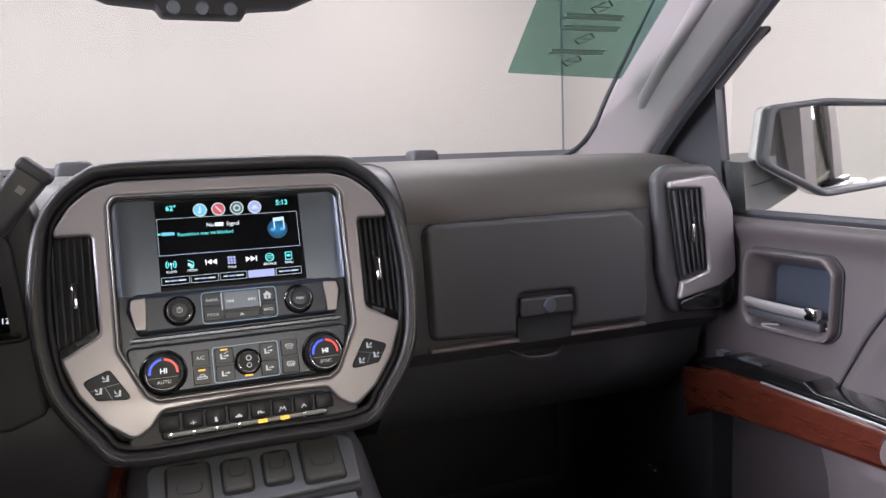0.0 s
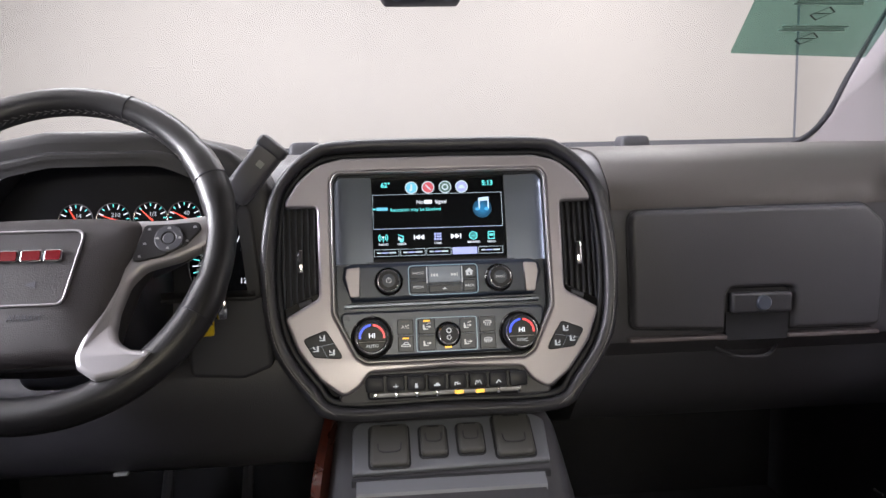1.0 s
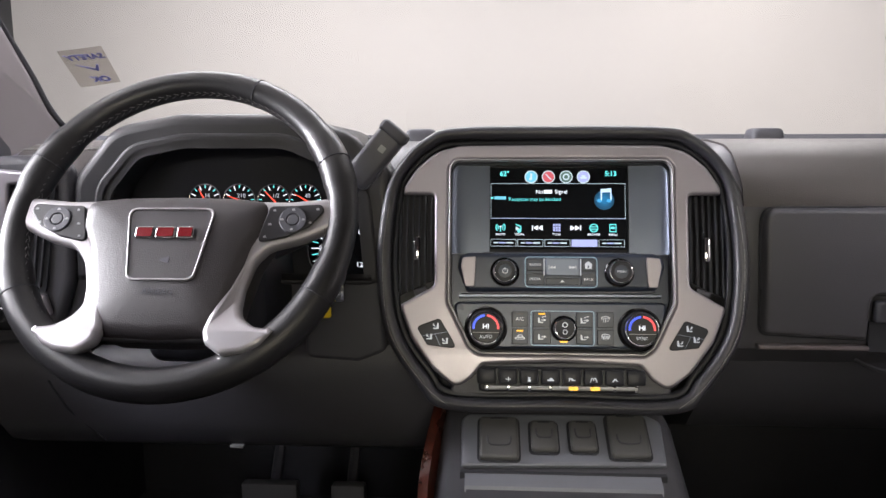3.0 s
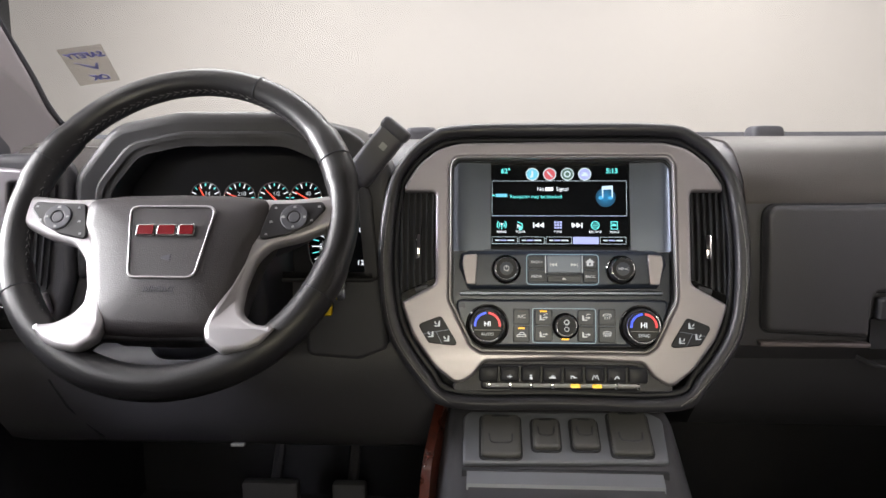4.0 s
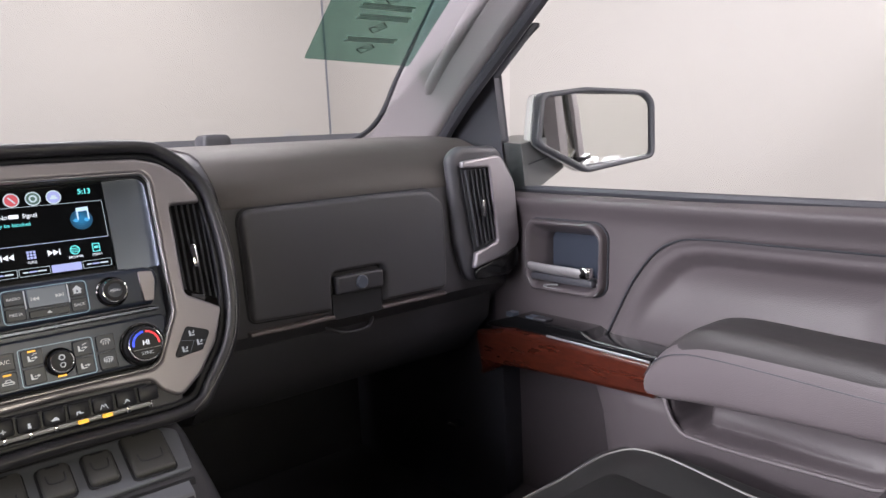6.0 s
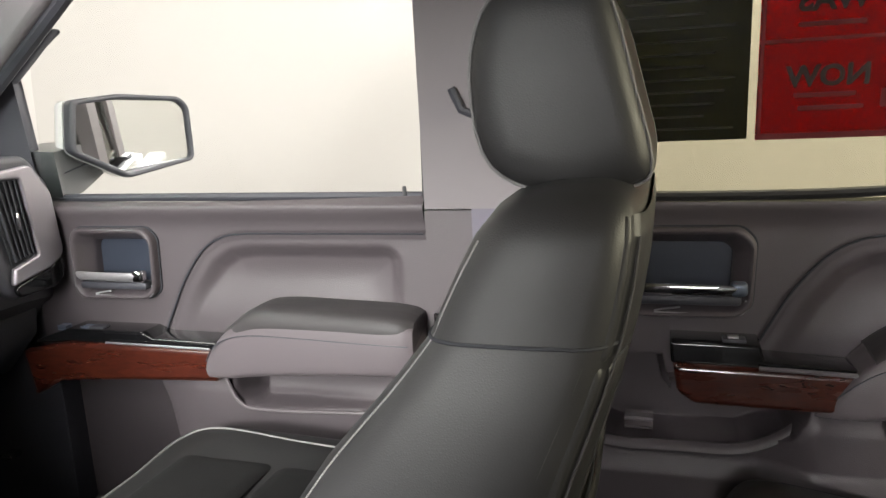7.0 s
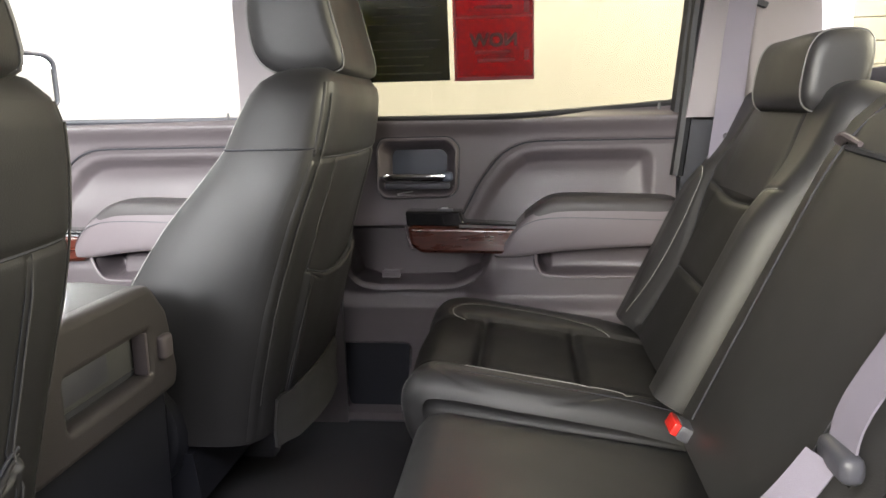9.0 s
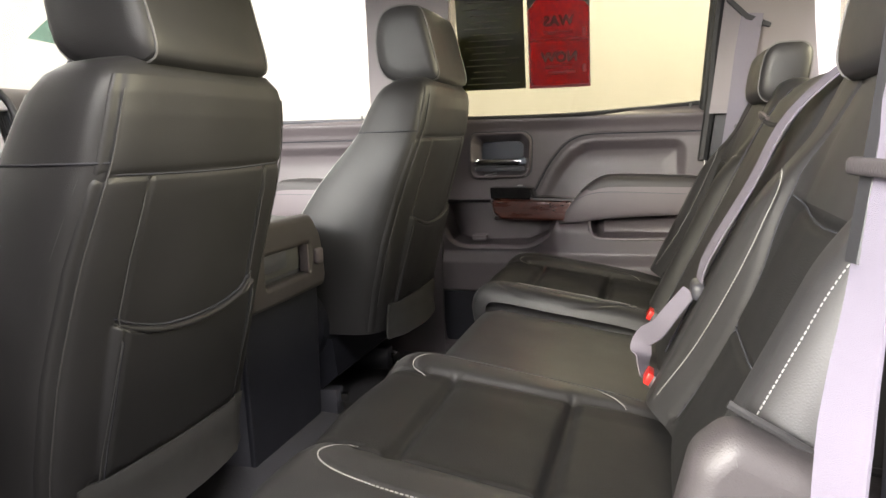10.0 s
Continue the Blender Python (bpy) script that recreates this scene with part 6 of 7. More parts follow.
def rear_cover(cx, d):
    nr, nz = 150, 190
    R, Z = np.meshgrid(np.linspace(-.975, .975, nr), np.linspace(.205, .732, nz))
    X, Y = rear_surface(cx, d, R, Z)
    O = rear_height(R, Z)
    side = sstep(.80, .97, np.abs(R))
    vs = np.stack([X + O * side * np.sign(R), Y - O * (1 - .6 * side), Z], -1).reshape(-1, 3).tolist()
    return mesh_of(vs, [(j * nr + i, j * nr + i + 1, (j + 1) * nr + i + 1, (j + 1) * nr + i) for j in range(nz - 1) for i in range(nr - 1)])
def rear_point(cx, d, r, z, extra):
    R, Z = np.array([float(r)]), np.array([float(z)])
    X, Y = rear_surface(cx, d, R, Z)
    o = float(rear_height(R, Z)[0]) + extra
    side = float(sstep(.80, .97, np.abs(R))[0])
    return Vector((float(X[0]) + o * side * (1 if r > 0 else -1), float(Y[0]) - o * (1 - .6 * side), z))


def front_seat(cx, d, group):
    ob = thing("front_seat", (cx, -.6 + d, 0), "black leather front seat with pale stitching and tall headrest", "car seat", group)
    # headrest
    hr = part("headrest", loft([[(cx + x, y, z) for y, z in head_profile(d, s)] for x, s in ((-.133, .60), (-.131, .82), (-.124, .95), (-.112, 1.0), (-.05, 1.012), (0, 1.015), (.05, 1.012), (.112, 1.0), (.124, .95), (.131, .82), (.133, .60))]), LEATHER, ob)
    for sx in (-1, 1):
        part("piping", tube([(cx + sx * .1195, y, z) for y, z in head_profile(d, .985)], .0015, 6, True), PIPE, hr)
        part("post", tube([(cx + sx * .055, -.972 + d, .66), (cx + sx * .055, -.968 + d, .76)], .006, 10), CHROME, hr)
        part("post_guide", block(cx + sx * .055 - .016, -.988 + d, .742, cx + sx * .055 + .016, -.952 + d, .752, .003), DARK, hr)
    # backrest, lower part: height, middle depth, half width, front, back
    L = [(.20, -.785, .215, .15, .125, .02), (.30, -.805, .225, .165, .125, .035), (.40, -.835, .228, .172, .118, .038), (.452, -.86, .226, .170, .106, .038), (.53, -.895, .222, .146, .094, .034), (.60, -.932, .212, .116, .080, .028), (.640, -.951, .203, .100, .072, .024)]
    part("backrest", loft([ring_xy(cx, y + d, hw, fr, bk, z, bo) for z, y, hw, fr, bk, bo in L]), LEATHER, ob)
    U = [(.641, -.951, .203, .100, .072, .024), (.66, -.957, .200, .096, .070, .020), (.69, -.966, .195, .088, .066, .014), (.715, -.974, .190, .080, .060, .008), (.735, -.980, .180, .066, .052, .002), (.748, -.984, .162, .048, .040, 0), (.755, -.986, .13, .028, .028, 0), (.757, -.986, .05, .010, .018, 0)]
    part("shoulder_panel", loft([ring_xy(cx, y + d, hw, fr, bk, z, bo) for z, y, hw, fr, bk, bo in U]), LEATHER, ob)
    part("cross_seam", tube(ring_xy(cx, -.951 + d, .2036, .1005, .0725, .6405, .024), .0016, 6, True), VOID, ob)
    # pale stitched edges down the sides, front and rear
    for sx in (-1, 1):
        fr_, bk_ = [], []
        for z, y, hw, fr, bk, bo in L[2:] + U[1:4]:
            qx, qy, qz = ring_xy(cx, y + d, hw, fr, bk, z, bo)[4 if sx > 0 else 16]
            fr_.append((qx + sx * .0006, qy - .0003, qz))
            bk_.append((cx + sx * hw * .975, y + d - bk * .60, z))
        fine = smooth_line(fr_, 26)
        part("stitching", joined(*[tube([fine[i], fine[i] * .3 + fine[i + 1] * .7], .0011, 4) for i in range(len(fine) - 1)]), THREAD, ob)
        part("side_seam", tube(smooth_line(bk_, 5), .0014, 5), SEAMT, ob)
    # rear cover: sewn panel with a map pocket
    part("rear_cover", rear_cover(cx, d), LEATHER, ob, sharp=80)
    for sx in (-1, 1):
        part("corner_piping", tube([rear_point(cx, d, sx * r, z, .0026) for r, z in [(.900 - .02 * i / 13, .262 + .035 * i) for i in range(14)]], .0011, 6), SEAMT, ob)
        part("panel_seam", tube([rear_point(cx, d, sx * u, z, .0006) for u, z in PANEL_EDGE], .0011, 5), VOID, ob)
        part("panel_stitch", tube([rear_point(cx, d, sx * (u + .022), z, .0012) for u, z in PANEL_EDGE], .0009, 5), SEAMT, ob)
    skirt = []
    for k in range(9):
        z = .262 - .010 * k
        q = [rear_point(cx, d, -.80 + .10 * i, max(z, .21), .006 + .0022 * k * (1 - ((i - 8) / 9) ** 2)) for i in range(17)]
        skirt.append([(p.x, p.y, z) for p in q] + [(p.x, p.y + .004, z) for p in reversed(q)])
    part("lower_skirt", loft(skirt), SKIRT, ob, "grey cloth skirt under the seat back")
    part("panel_top_seam", tube([rear_point(cx, d, -.9 + .09 * i, .628 - .004 * math.cos((i - 10) / 10 * 1.57), .0008) for i in range(21)], .0013, 5), VOID, ob)
    part("pocket_lip", tube([rear_point(cx, d, -PKW + PKW * i / 10, pocket_top(-PKW + PKW * i / 10), .0015 + .0095 * min(1, i / 3, (20 - i) / 3)) for i in range(21)], [.0012 + .0033 * min(1, i / 3, (20 - i) / 3) for i in range(21)], 10), LEATHER, ob)
    part("pocket_edge", tube([rear_point(cx, d, -PKW + PKW * i / 10, pocket_top(-PKW + PKW * i / 10) + .006, .0005 + .006 * min(1, i / 3, (20 - i) / 3)) for i in range(21)], .0015, 5), VOID, ob)
    # cushion
    y0, y1 = -.30 + d, -.74 + d
    secs = []
    for t, hw, zt, zb in ((0, .19, .300, .22), (.03, .212, .322, .19), (.10, .226, .340, .17), (.3, .235, .347, .16), (.7, .238, .338, .16), (1, .232, .330, .16)):
        y = y0 + (y1 - y0) * t
        r = []
        for i in range(28):
            a = 2 * math.pi * i / 28
            c, s = math.cos(a), math.sin(a)
            x = hw * math.copysign(abs(c) ** .4, c)
            zz = (zt + zb) / 2 + (zt - zb) / 2 * math.copysign(abs(s) ** .4, s)
            if s > 0:
                zz += .018 * (abs(x) / hw) ** 4 - .012 * (1 - (abs(x) / hw) ** 2)
            r.append((cx + x, y, zz))
        secs.append(r)
    part("cushion", loft(secs), LEATHER, ob)
    for sx in (-1, 1):
        part("cushion_insert", pad((cx - .13 if sx < 0 else cx - .13, y0 - .08 if sx > 0 else y0 - .235, .331 if sx > 0 else .327), (cx + .13, y0 - .08 if sx > 0 else y0 - .235, .331 if sx > 0 else .327),
                                   (cx + .13, y0 - .23 if sx > 0 else y0 - .40, .328 if sx > 0 else .322), (cx - .13, y0 - .23 if sx > 0 else y0 - .40, .328 if sx > 0 else .322), -.012, -.004, 12, 6), LEATHER_PERF, ob)
        ln = smooth_line([(cx + sx * .06, y0 - .055, .341), (cx + sx * .15, y0 - .06, .348), (cx + sx * .178, y0 - .11, .356), (cx + sx * .17, y0 - .25, .350), (cx + sx * .165, y0 - .40, .343)], 8)
        part("cushion_stitching", tube(ln, .0014, 5), THREAD, ob)
    part("cushion_stitching", tube([(cx - .06, y0 - .055, .3405), (cx + .06, y0 - .055, .3405)], .0014, 5), THREAD, ob)
    # base, side cover and rails
    part("base", loft([[(cx - .20, y, z0), (cx + .20, y, z0), (cx + .22, y, .19), (cx - .22, y, .19)] for y, z0 in ((y0 - .05, .06), (y1 + .0, .05), (y1 - .06, .10))]), KEYM, ob)
    for sx in (-1, 1):
        rec = loft([[(cx + sx * xx, y1 + .03 + r * math.cos(2 * math.pi * i / 24), .225 + r * 1.15 * math.sin(2 * math.pi * i / 24)) for i in range(24)] for xx, r in ((.215, .085), (.238, .080), (.243, .070))])
        part("hinge_cover", rec, KEYM, ob)
        part("rail", block(cx + sx * .17 - .02, y1 - .05, .0, cx + sx * .17 + .02, y0 - .02, .06, .004), DARK, ob)
        part("rail_tip", block(cx + sx * .17 - .008, y1 - .07, .03, cx + sx * .17 + .008, y1 - .048, .05, .003), CHROME, ob)
    return ob


SEAT_R = front_seat(.45, 0.0, "front seats")
SEAT_L = copy_thing(SEAT_R, Matrix.Translation((-.395, -.6 + .075, -.03)))
tagged(SEAT_L, "black leather driver's seat set slightly further forward")

# ---------- centre console ----------
con = thing("centre_console", (0, -.45, 0), "black centre console with covered sockets and padded armrest", "centre console")
def con_ring(y, hw, zt, bot=.03):
    return [(-hw - .012, y, bot), (hw + .012, y, bot), (hw + .012, y, zt * .6), (hw + .006, y, zt - .045), (hw, y, zt - .026), (hw - .007, y, zt - .012), (hw - .018, y, zt - .003), (hw - .032, y, zt), (-hw + .032, y, zt), (-hw + .018, y, zt - .003), (-hw + .007, y, zt - .012), (-hw, y, zt - .026), (-hw - .006, y, zt - .045), (-hw - .012, y, zt * .6)]
part("body", loft([con_ring(y, hw, z) for y, hw, z in ((.10, .146, .44), (-.02, .146, .440), (-.04, .147, .428), (-.10, .149, .394), (-.14, .150, .366), (-.20, .150, .352), (-.48, .155, .345))]), DARK, con)
slope = math.atan(.55)
CM = Matrix.Translation((0, -.095, .400)) @ Matrix.Rotation(slope, 4, "X")
k_ = 1 / math.cos(slope)
def con_pt(x, y):
    return (x, (y + .095) * k_)
panel_pts = rpoly([con_pt(-.121, -.103), con_pt(.124, -.098), con_pt(.128, -.040), con_pt(.112, -.031), con_pt(-.114, -.033), con_pt(-.122, -.042)], [.004, .004, .012, .012, .012, .012], 4)
part("socket_panel", plate(panel_pts, (), .008, .003), CONSOLE, con, "satin grey socket panel", m=CM @ Matrix.Translation((0, 0, -.004)))
def cover(x0, y0, x1, y1):
    a, b = con_pt(x0, y0), con_pt(x1, y1)
    c = part("socket_cover", plate(rrect(a[0], a[1], b[0], b[1], .006, 4), (), .010, .004, 3), RUBBER, con, "black flip cover", m=CM @ Matrix.Translation((0, 0, .002)))
    w = (b[0] - a[0]) / 2
    mx = (a[0] + b[0]) / 2
    part("cover_groove", plate(rrect(a[0] - .0028, a[1] - .0030, b[0] + .0022, b[1] + .0022, .008, 4), (), .001), VOID, c, m=CM @ Matrix.Translation((0, 0, .0042)))
    part("finger_ridge", tube(smooth_line([(mx - w * .6, a[1] + .030, .0125), (mx - w * .5, a[1] + .019, .0125), (mx, a[1] + .017, .0125), (mx + w * .5, a[1] + .019, .0125), (mx + w * .6, a[1] + .030, .0125)], 4), .0012, 6), DARK, c, m=CM)
    part("hinge_slot", plate(rrect(mx - w * .45, b[1] - .0055, mx + w * .45, b[1] - .0035, 0), (), .0006), VOID, c, m=CM @ Matrix.Translation((0, 0, .0122)))
cover(-.099, -.097, -.051, -.042)
cover(-.036, -.086, -.003, -.046)
cover(.012, -.085, .044, -.045)
cover(.059, -.092, .107, -.036)
part("gap", block(-.122, -.112, .372, .122, -.104, .393, .001), VOID, con)
part("bin_lip", loft([[(x, -.111, .386), (x, -.112, .392), (x, -.128, .384), (x, -.130, .377)] for x in (-.116, .114)]), CONSOLE, con, "satin grey bin lip")
part("bin_lid", loft([[(x, -.129, .380), (x, -.150, .371), (x, -.30, .358), (x, -.45, .354), (x, -.45, .34), (x, -.13, .35)] for x in (-.114, .112)]), DARK, con)
for i in range(7):
    y = -.150 - i * .03
    part("lid_rib", block(-.11, y - .003, .358 - .0008 * i + .004, .108, y + .003, .3725 - .0016 * i, .0012), DARK, con)
edge = smooth_line([(-.150, .01, .418), (-.154, -.03, .402), (-.160, -.08, .372), (-.1625, -.125, .338), (-.1635, -.19, .315), (-.165, -.30, .306), (-.170, -.48, .302)], 6)
part("wood_edge", ribbon(edge, (-.10, .30, 1), .040, .012), WOOD, con, "reddish wood edge")
part("armrest", loft([[(x, y, z) for x, z in rpoly([(-hw, zb), (hw, zb), (hw, zt), (-hw, zt)], .022, 5)] for y, hw, zb, zt in ((-.47, .13, .38, .43), (-.48, .148, .37, .455), (-.55, .152, .36, .475), (-.72, .152, .36, .478), (-.795, .150, .365, .472), (-.808, .138, .38, .455))]), RUBBER, con, "padded grey vinyl armrest lid")
part("armrest_seam", tube([(.1525, -.48, .375), (.1545, -.60, .37), (.1535, -.80, .37)], .002, 5), VOID, con)
part("bin_box", loft([[(x, y, z) for x, z in rpoly([(-hw, .03), (hw, .03), (hw + .01, .372), (-hw - .01, .372)], .015, 4)] for y, hw in ((-.47, .14), (-.78, .14), (-.805, .135))]), DARK, con)
rf = rpoly([(-.148, .332), (.148, .332), (.157, .356), (.140, .440), (.102, .484), (-.102, .484), (-.140, .440), (-.157, .356)], [.02, .02, .02, .03, .03, .03, .03, .02], 5)
part("rear_face", plate(rf, [rrect(-.085, .371, .086, .426, .005)], .030, .010, 4), ARMTOP, con, "grey-black rounded rear shell", m=at_y(-.800))
part("recess_back", block(-.092, -.806, .366, .092, -.802, .43, 0), VOID, con)
part("recess_ledge", block(-.086, -.822, .392, .006, -.808, .427, .003), DARK, con)
part("recess_divider", block(.078, -.829, .371, .084, -.81, .426, .002), DOORSKIN, con)
part("rear_socket", block(.103, -.840, .382, .130, -.826, .414, .006, 3), DOORSKIN, con, "round-edged grey socket cap")
part("lower_face", plate(rpoly([(-.135, .02), (.135, .02), (.146, .332), (-.146, .332)], .012, 4), (), .012, .004), KEYM, con, m=at_y(-.800))

# ---------- rear bench ----------
bench = thing("rear_bench", (0, -1.5, 0), "black leather rear bench with pale stitching and bolsters", "bench seat")
def zc(y):
    return .318 - (-1.13 - y) * .17
def cushion_seg(x0, x1, yf, crown, rise):
    rings = []
    for t, dz, zb in ((0, -.055, .24), (.015, -.026, .20), (.05, -.008, .17), (.12, .0, .16), (.5, .0, .16), (1, .0, .16)):
        y = yf + (-1.53 - yf) * t
        r = []
        for i in range(36):
            a = 2 * math.pi * i / 36
            c, s = math.cos(a), math.sin(a)
            u = math.copysign(abs(c) ** .35, c)
            x = (x0 + x1) / 2 + (x1 - x0) / 2 * u * min(1, .86 + .5 * t ** .5)
            zt = zc(y) + dz + rise
            zz = (zt + zb) / 2 + (zt - zb) / 2 * math.copysign(abs(s) ** .35, s)
            if s > 0:
                zz -= crown * (1 - min(1, (abs(u) / .8) ** 4)) * min(1, t / .12)
            r.append((x, y, zz))
        rings.append(r)
    return loft(rings)
part("cushion_right", cushion_seg(.232, .728, -1.130, .016, -.020), LEATHER, bench, sharp=60)
part("cushion_left", cushion_seg(-.728, -.232, -1.130, .016, -.020), LEATHER, bench, sharp=60)
part("cushion_middle", cushion_seg(-.222, .222, -1.145, -.004, -.022), LEATHER, bench, sharp=60)
def insert_faces(me, mask):
    """Faces inside the mask take the second, perforated leather."""
    me.polygons.foreach_set("material_index", mask[:-1, :-1].astype(int).ravel().tolist())
    return me
# sewn covers of the outer cushions: down the front edge, over it and back to the backrest
SEAT_RUN = smooth_line([(-1.166, .165, 0), (-1.144, .205, 0), (-1.130, .245, 0), (-1.128, .276, 0), (-1.139, .298, 0), (-1.162, .3070, 0), (-1.21, .3005, 0), (-1.30, .2855, 0), (-1.42, .265, 0), (-1.545, .244, 0)], 14)
RUN_S = [0.0]
for p_, q_ in zip(SEAT_RUN, SEAT_RUN[1:]):
    RUN_S.append(RUN_S[-1] + (q_ - p_).length)
CW = .252
SEAT_ARC = [(p.x, p.y) for p in smooth_line([(.118, .196, 0), (.132, .176, 0), (.160, .172, 0), (.186, .190, 0), (.200, .235, 0), (.203, .31, 0), (.194, .38, 0), (.170, .435, 0), (.146, .462, 0)], 8)]
SEAT_LIP = [(p.x, p.y) for p in smooth_line([(.118, .196, 0), (.124, .155, 0), (.126, .10, 0), (.124, .03, 0)], 6)]
SEAT_SIDE = [(.128, .20), (.132, .30), (.136, .40), (.144, .462), (.146, .56)]
OFF = .045
def seat_height(U, S):
    """How far the cushion cover stands out, across (outwards positive) and along its run."""
    V = U + OFF
    A = np.abs(V)
    top = sstep(.10, .22, S)
    o = .006 + .013 * sstep(.100, .165, A) * (.35 + .65 * top) * (1 - .6 * sstep(.42, .56, S)) - .012 * sstep(.215, .29, A)
    o += .006 * np.cos(np.clip(V / .125, -1, 1) * 1.57) * np.abs(np.sin((S - .235) / .160 * 3.14159)) * (S > .0)
    groove = np.zeros_like(A)
    for line, deep, wide in ((SEAT_ARC, .0030, .0035), (SEAT_LIP, .0040, .0045), (SEAT_SIDE, .0060, .0060), ([(.0, .235), (.128, .235)], .0105, .0095), ([(.0, .395), (.136, .395)], .0105, .0095)):
        groove = np.maximum(groove, deep * np.exp(-(seg_dist(A, S, line) / wide) ** 2))
    o = o - groove
    rim = np.clip((np.abs(U) - (CW - .035)) / .035, 0, 1)
    return o - .035 * (1 - np.sqrt(1 - rim ** 2.2))
def run_point(S):
    y = np.interp(S, RUN_S, [p.x for p in SEAT_RUN])
    z = np.interp(S, RUN_S, [p.y for p in SEAT_RUN])
    e = .004
    dy = np.interp(S + e, RUN_S, [p.x for p in SEAT_RUN]) - np.interp(S - e, RUN_S, [p.x for p in SEAT_RUN])
    dz = np.interp(S + e, RUN_S, [p.y for p in SEAT_RUN]) - np.interp(S - e, RUN_S, [p.y for p in SEAT_RUN])
    n = np.hypot(dy, dz) + 1e-9
    return y, z, dz / n, -dy / n
def seat_cover(sx):
    nu, ns = 180, 200
    U, S = np.meshgrid(np.linspace(-CW, CW, nu), np.linspace(.004, RUN_S[-1] - .004, ns))
    O = seat_height(U, S)
    y, z, ny_, nz_ = run_point(S)
    vs = np.stack([sx * (.475 + U * (1 - .05 * np.clip(1 - S / .16, 0, 1) ** 2)), y + ny_ * O, z + nz_ * O], -1).reshape(-1, 3).tolist()
    me = mesh_of(vs, [(j * nu + i, j * nu + i + 1, (j + 1) * nu + i + 1, (j + 1) * nu + i) for j in range(ns - 1) for i in range(nu - 1)])
    if sx < 0:
        me.flip_normals()
    return insert_faces(me, np.abs(U + OFF) < np.interp(S, [.03, .20, .40, .56], [.124, .128, .136, .146]))
def on_seat(sx, u, sv, extra):
    o = float(seat_height(np.array([u]), np.array([sv]))[0]) + extra
    y, z, ny_, nz_ = (float(v[0]) for v in run_point(np.array([sv])))
    return Vector((sx * (.475 + u), y + ny_ * o, z + nz_ * o))
for sx in (-1, 1):
    part("cushion_cover", seat_cover(sx), LEATHER, bench, sharp=80).data.materials.append(LEATHER_PERF)
    inner = SEAT_ARC if sx < 0 else [(p.x, p.y) for p in smooth_line([(.150, .215, 0), (.152, .30, 0), (.150, .40, 0), (.158, .46, 0)], 16)]
    for k, line in ((1, SEAT_ARC), (-1, inner)):
        fine = smooth_line([on_seat(sx, k * u - OFF, v, .0010) for u, v in line], 2)
        part("cushion_stitching", joined(*[tube([fine[i], fine[i] * .35 + fine[i + 1] * .65], .0009, 4) for i in range(len(fine) - 1)]), THREAD, bench, "pale stitching round the bolster")
        part("edge_seam", tube([on_seat(sx, k * (CW - .030), .05 + .05 * i, .0002) for i in range(11)], .0010, 5), VOID, bench)
        fine = smooth_line([on_seat(sx, k * (CW - .036), .02 + .016 * i, .0008) for i in range(9)], 4)
        part("edge_stitching", joined(*[tube([fine[i], fine[i] * .35 + fine[i + 1] * .65], .0008, 4) for i in range(len(fine) - 1)]), THREAD, bench)
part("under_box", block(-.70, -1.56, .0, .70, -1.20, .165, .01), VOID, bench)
# backrest: base line at the cushion, leaning back
def bp(x, h, o=0.0):
    """A point on the backrest: across, up the slope, out from it."""
    sl = .47
    n = math.hypot(1, sl)
    return Vector((x, -1.54 - sl * h / n + o / n, .255 + h / n + o * sl / n))
def back_seg(x0, x1, top, thick, dish, wl, wr):
    rings = []
    for h in (.0, .10, .20, .30, .38, .44, .475, .492, .50):
        hh = top * h / .5
        e = max(0, (h - .38) / .12)
        th = thick * (1 - .75 * e ** 3)
        r = []
        for i in range(40):
            a = 2 * math.pi * i / 40
            c, s = math.cos(a), math.sin(a)
            u = math.copysign(abs(c) ** .35, c)
            wx = (x1 - x0) / 2 * (1 - .10 * e ** 2)
            x = (x0 + x1) / 2 + wx * u
            o = (th * abs(s) ** .45 if s > 0 else -.09 * abs(s) ** .35 * (1 - .8 * e ** 3))
            if s > 0:
                o -= dish * (1 - min(1, (abs(u) / .82) ** 4)) * (1 - e)
            r.append(bp(x, hh, o))
        rings.append(r)
    return loft(rings)
part("backrest_right", back_seg(.230, .712, .495, .020, .0, 0, 0), LEATHER, bench, sharp=60)
part("backrest_left", back_seg(-.712, -.230, .495, .020, .0, 0, 0), LEATHER, bench, sharp=60)
part("backrest_middle", back_seg(-.222, .222, .495, .052, -.004, 0, 0), LEATHER, bench, sharp=60)
BU, BH = .2475, .505
LINE_A = [(p.x, p.y) for p in smooth_line([(.222, .330, 0), (.175, .320, 0), (.155, .285, 0), (.148, .20, 0), (.152, .10, 0), (.168, .02, 0)], 8)]
LINE_B = [(p.x, p.y) for p in smooth_line([(.118, .475, 0), (.130, .42, 0), (.152, .355, 0), (.150, .322, 0)], 6)]
LINE_C = [(p.x, p.y) for p in smooth_line([(.150, .322, 0), (.136, .26, 0), (.120, .19, 0), (.117, .12, 0), (.130, .02, 0)], 6)]
LINE_D = [(p.x, p.y) for p in smooth_line([(.0, .292, 0), (.07, .296, 0), (.143, .308, 0)], 5)]
LINE_E = [(.0, .150), (.118, .150)]
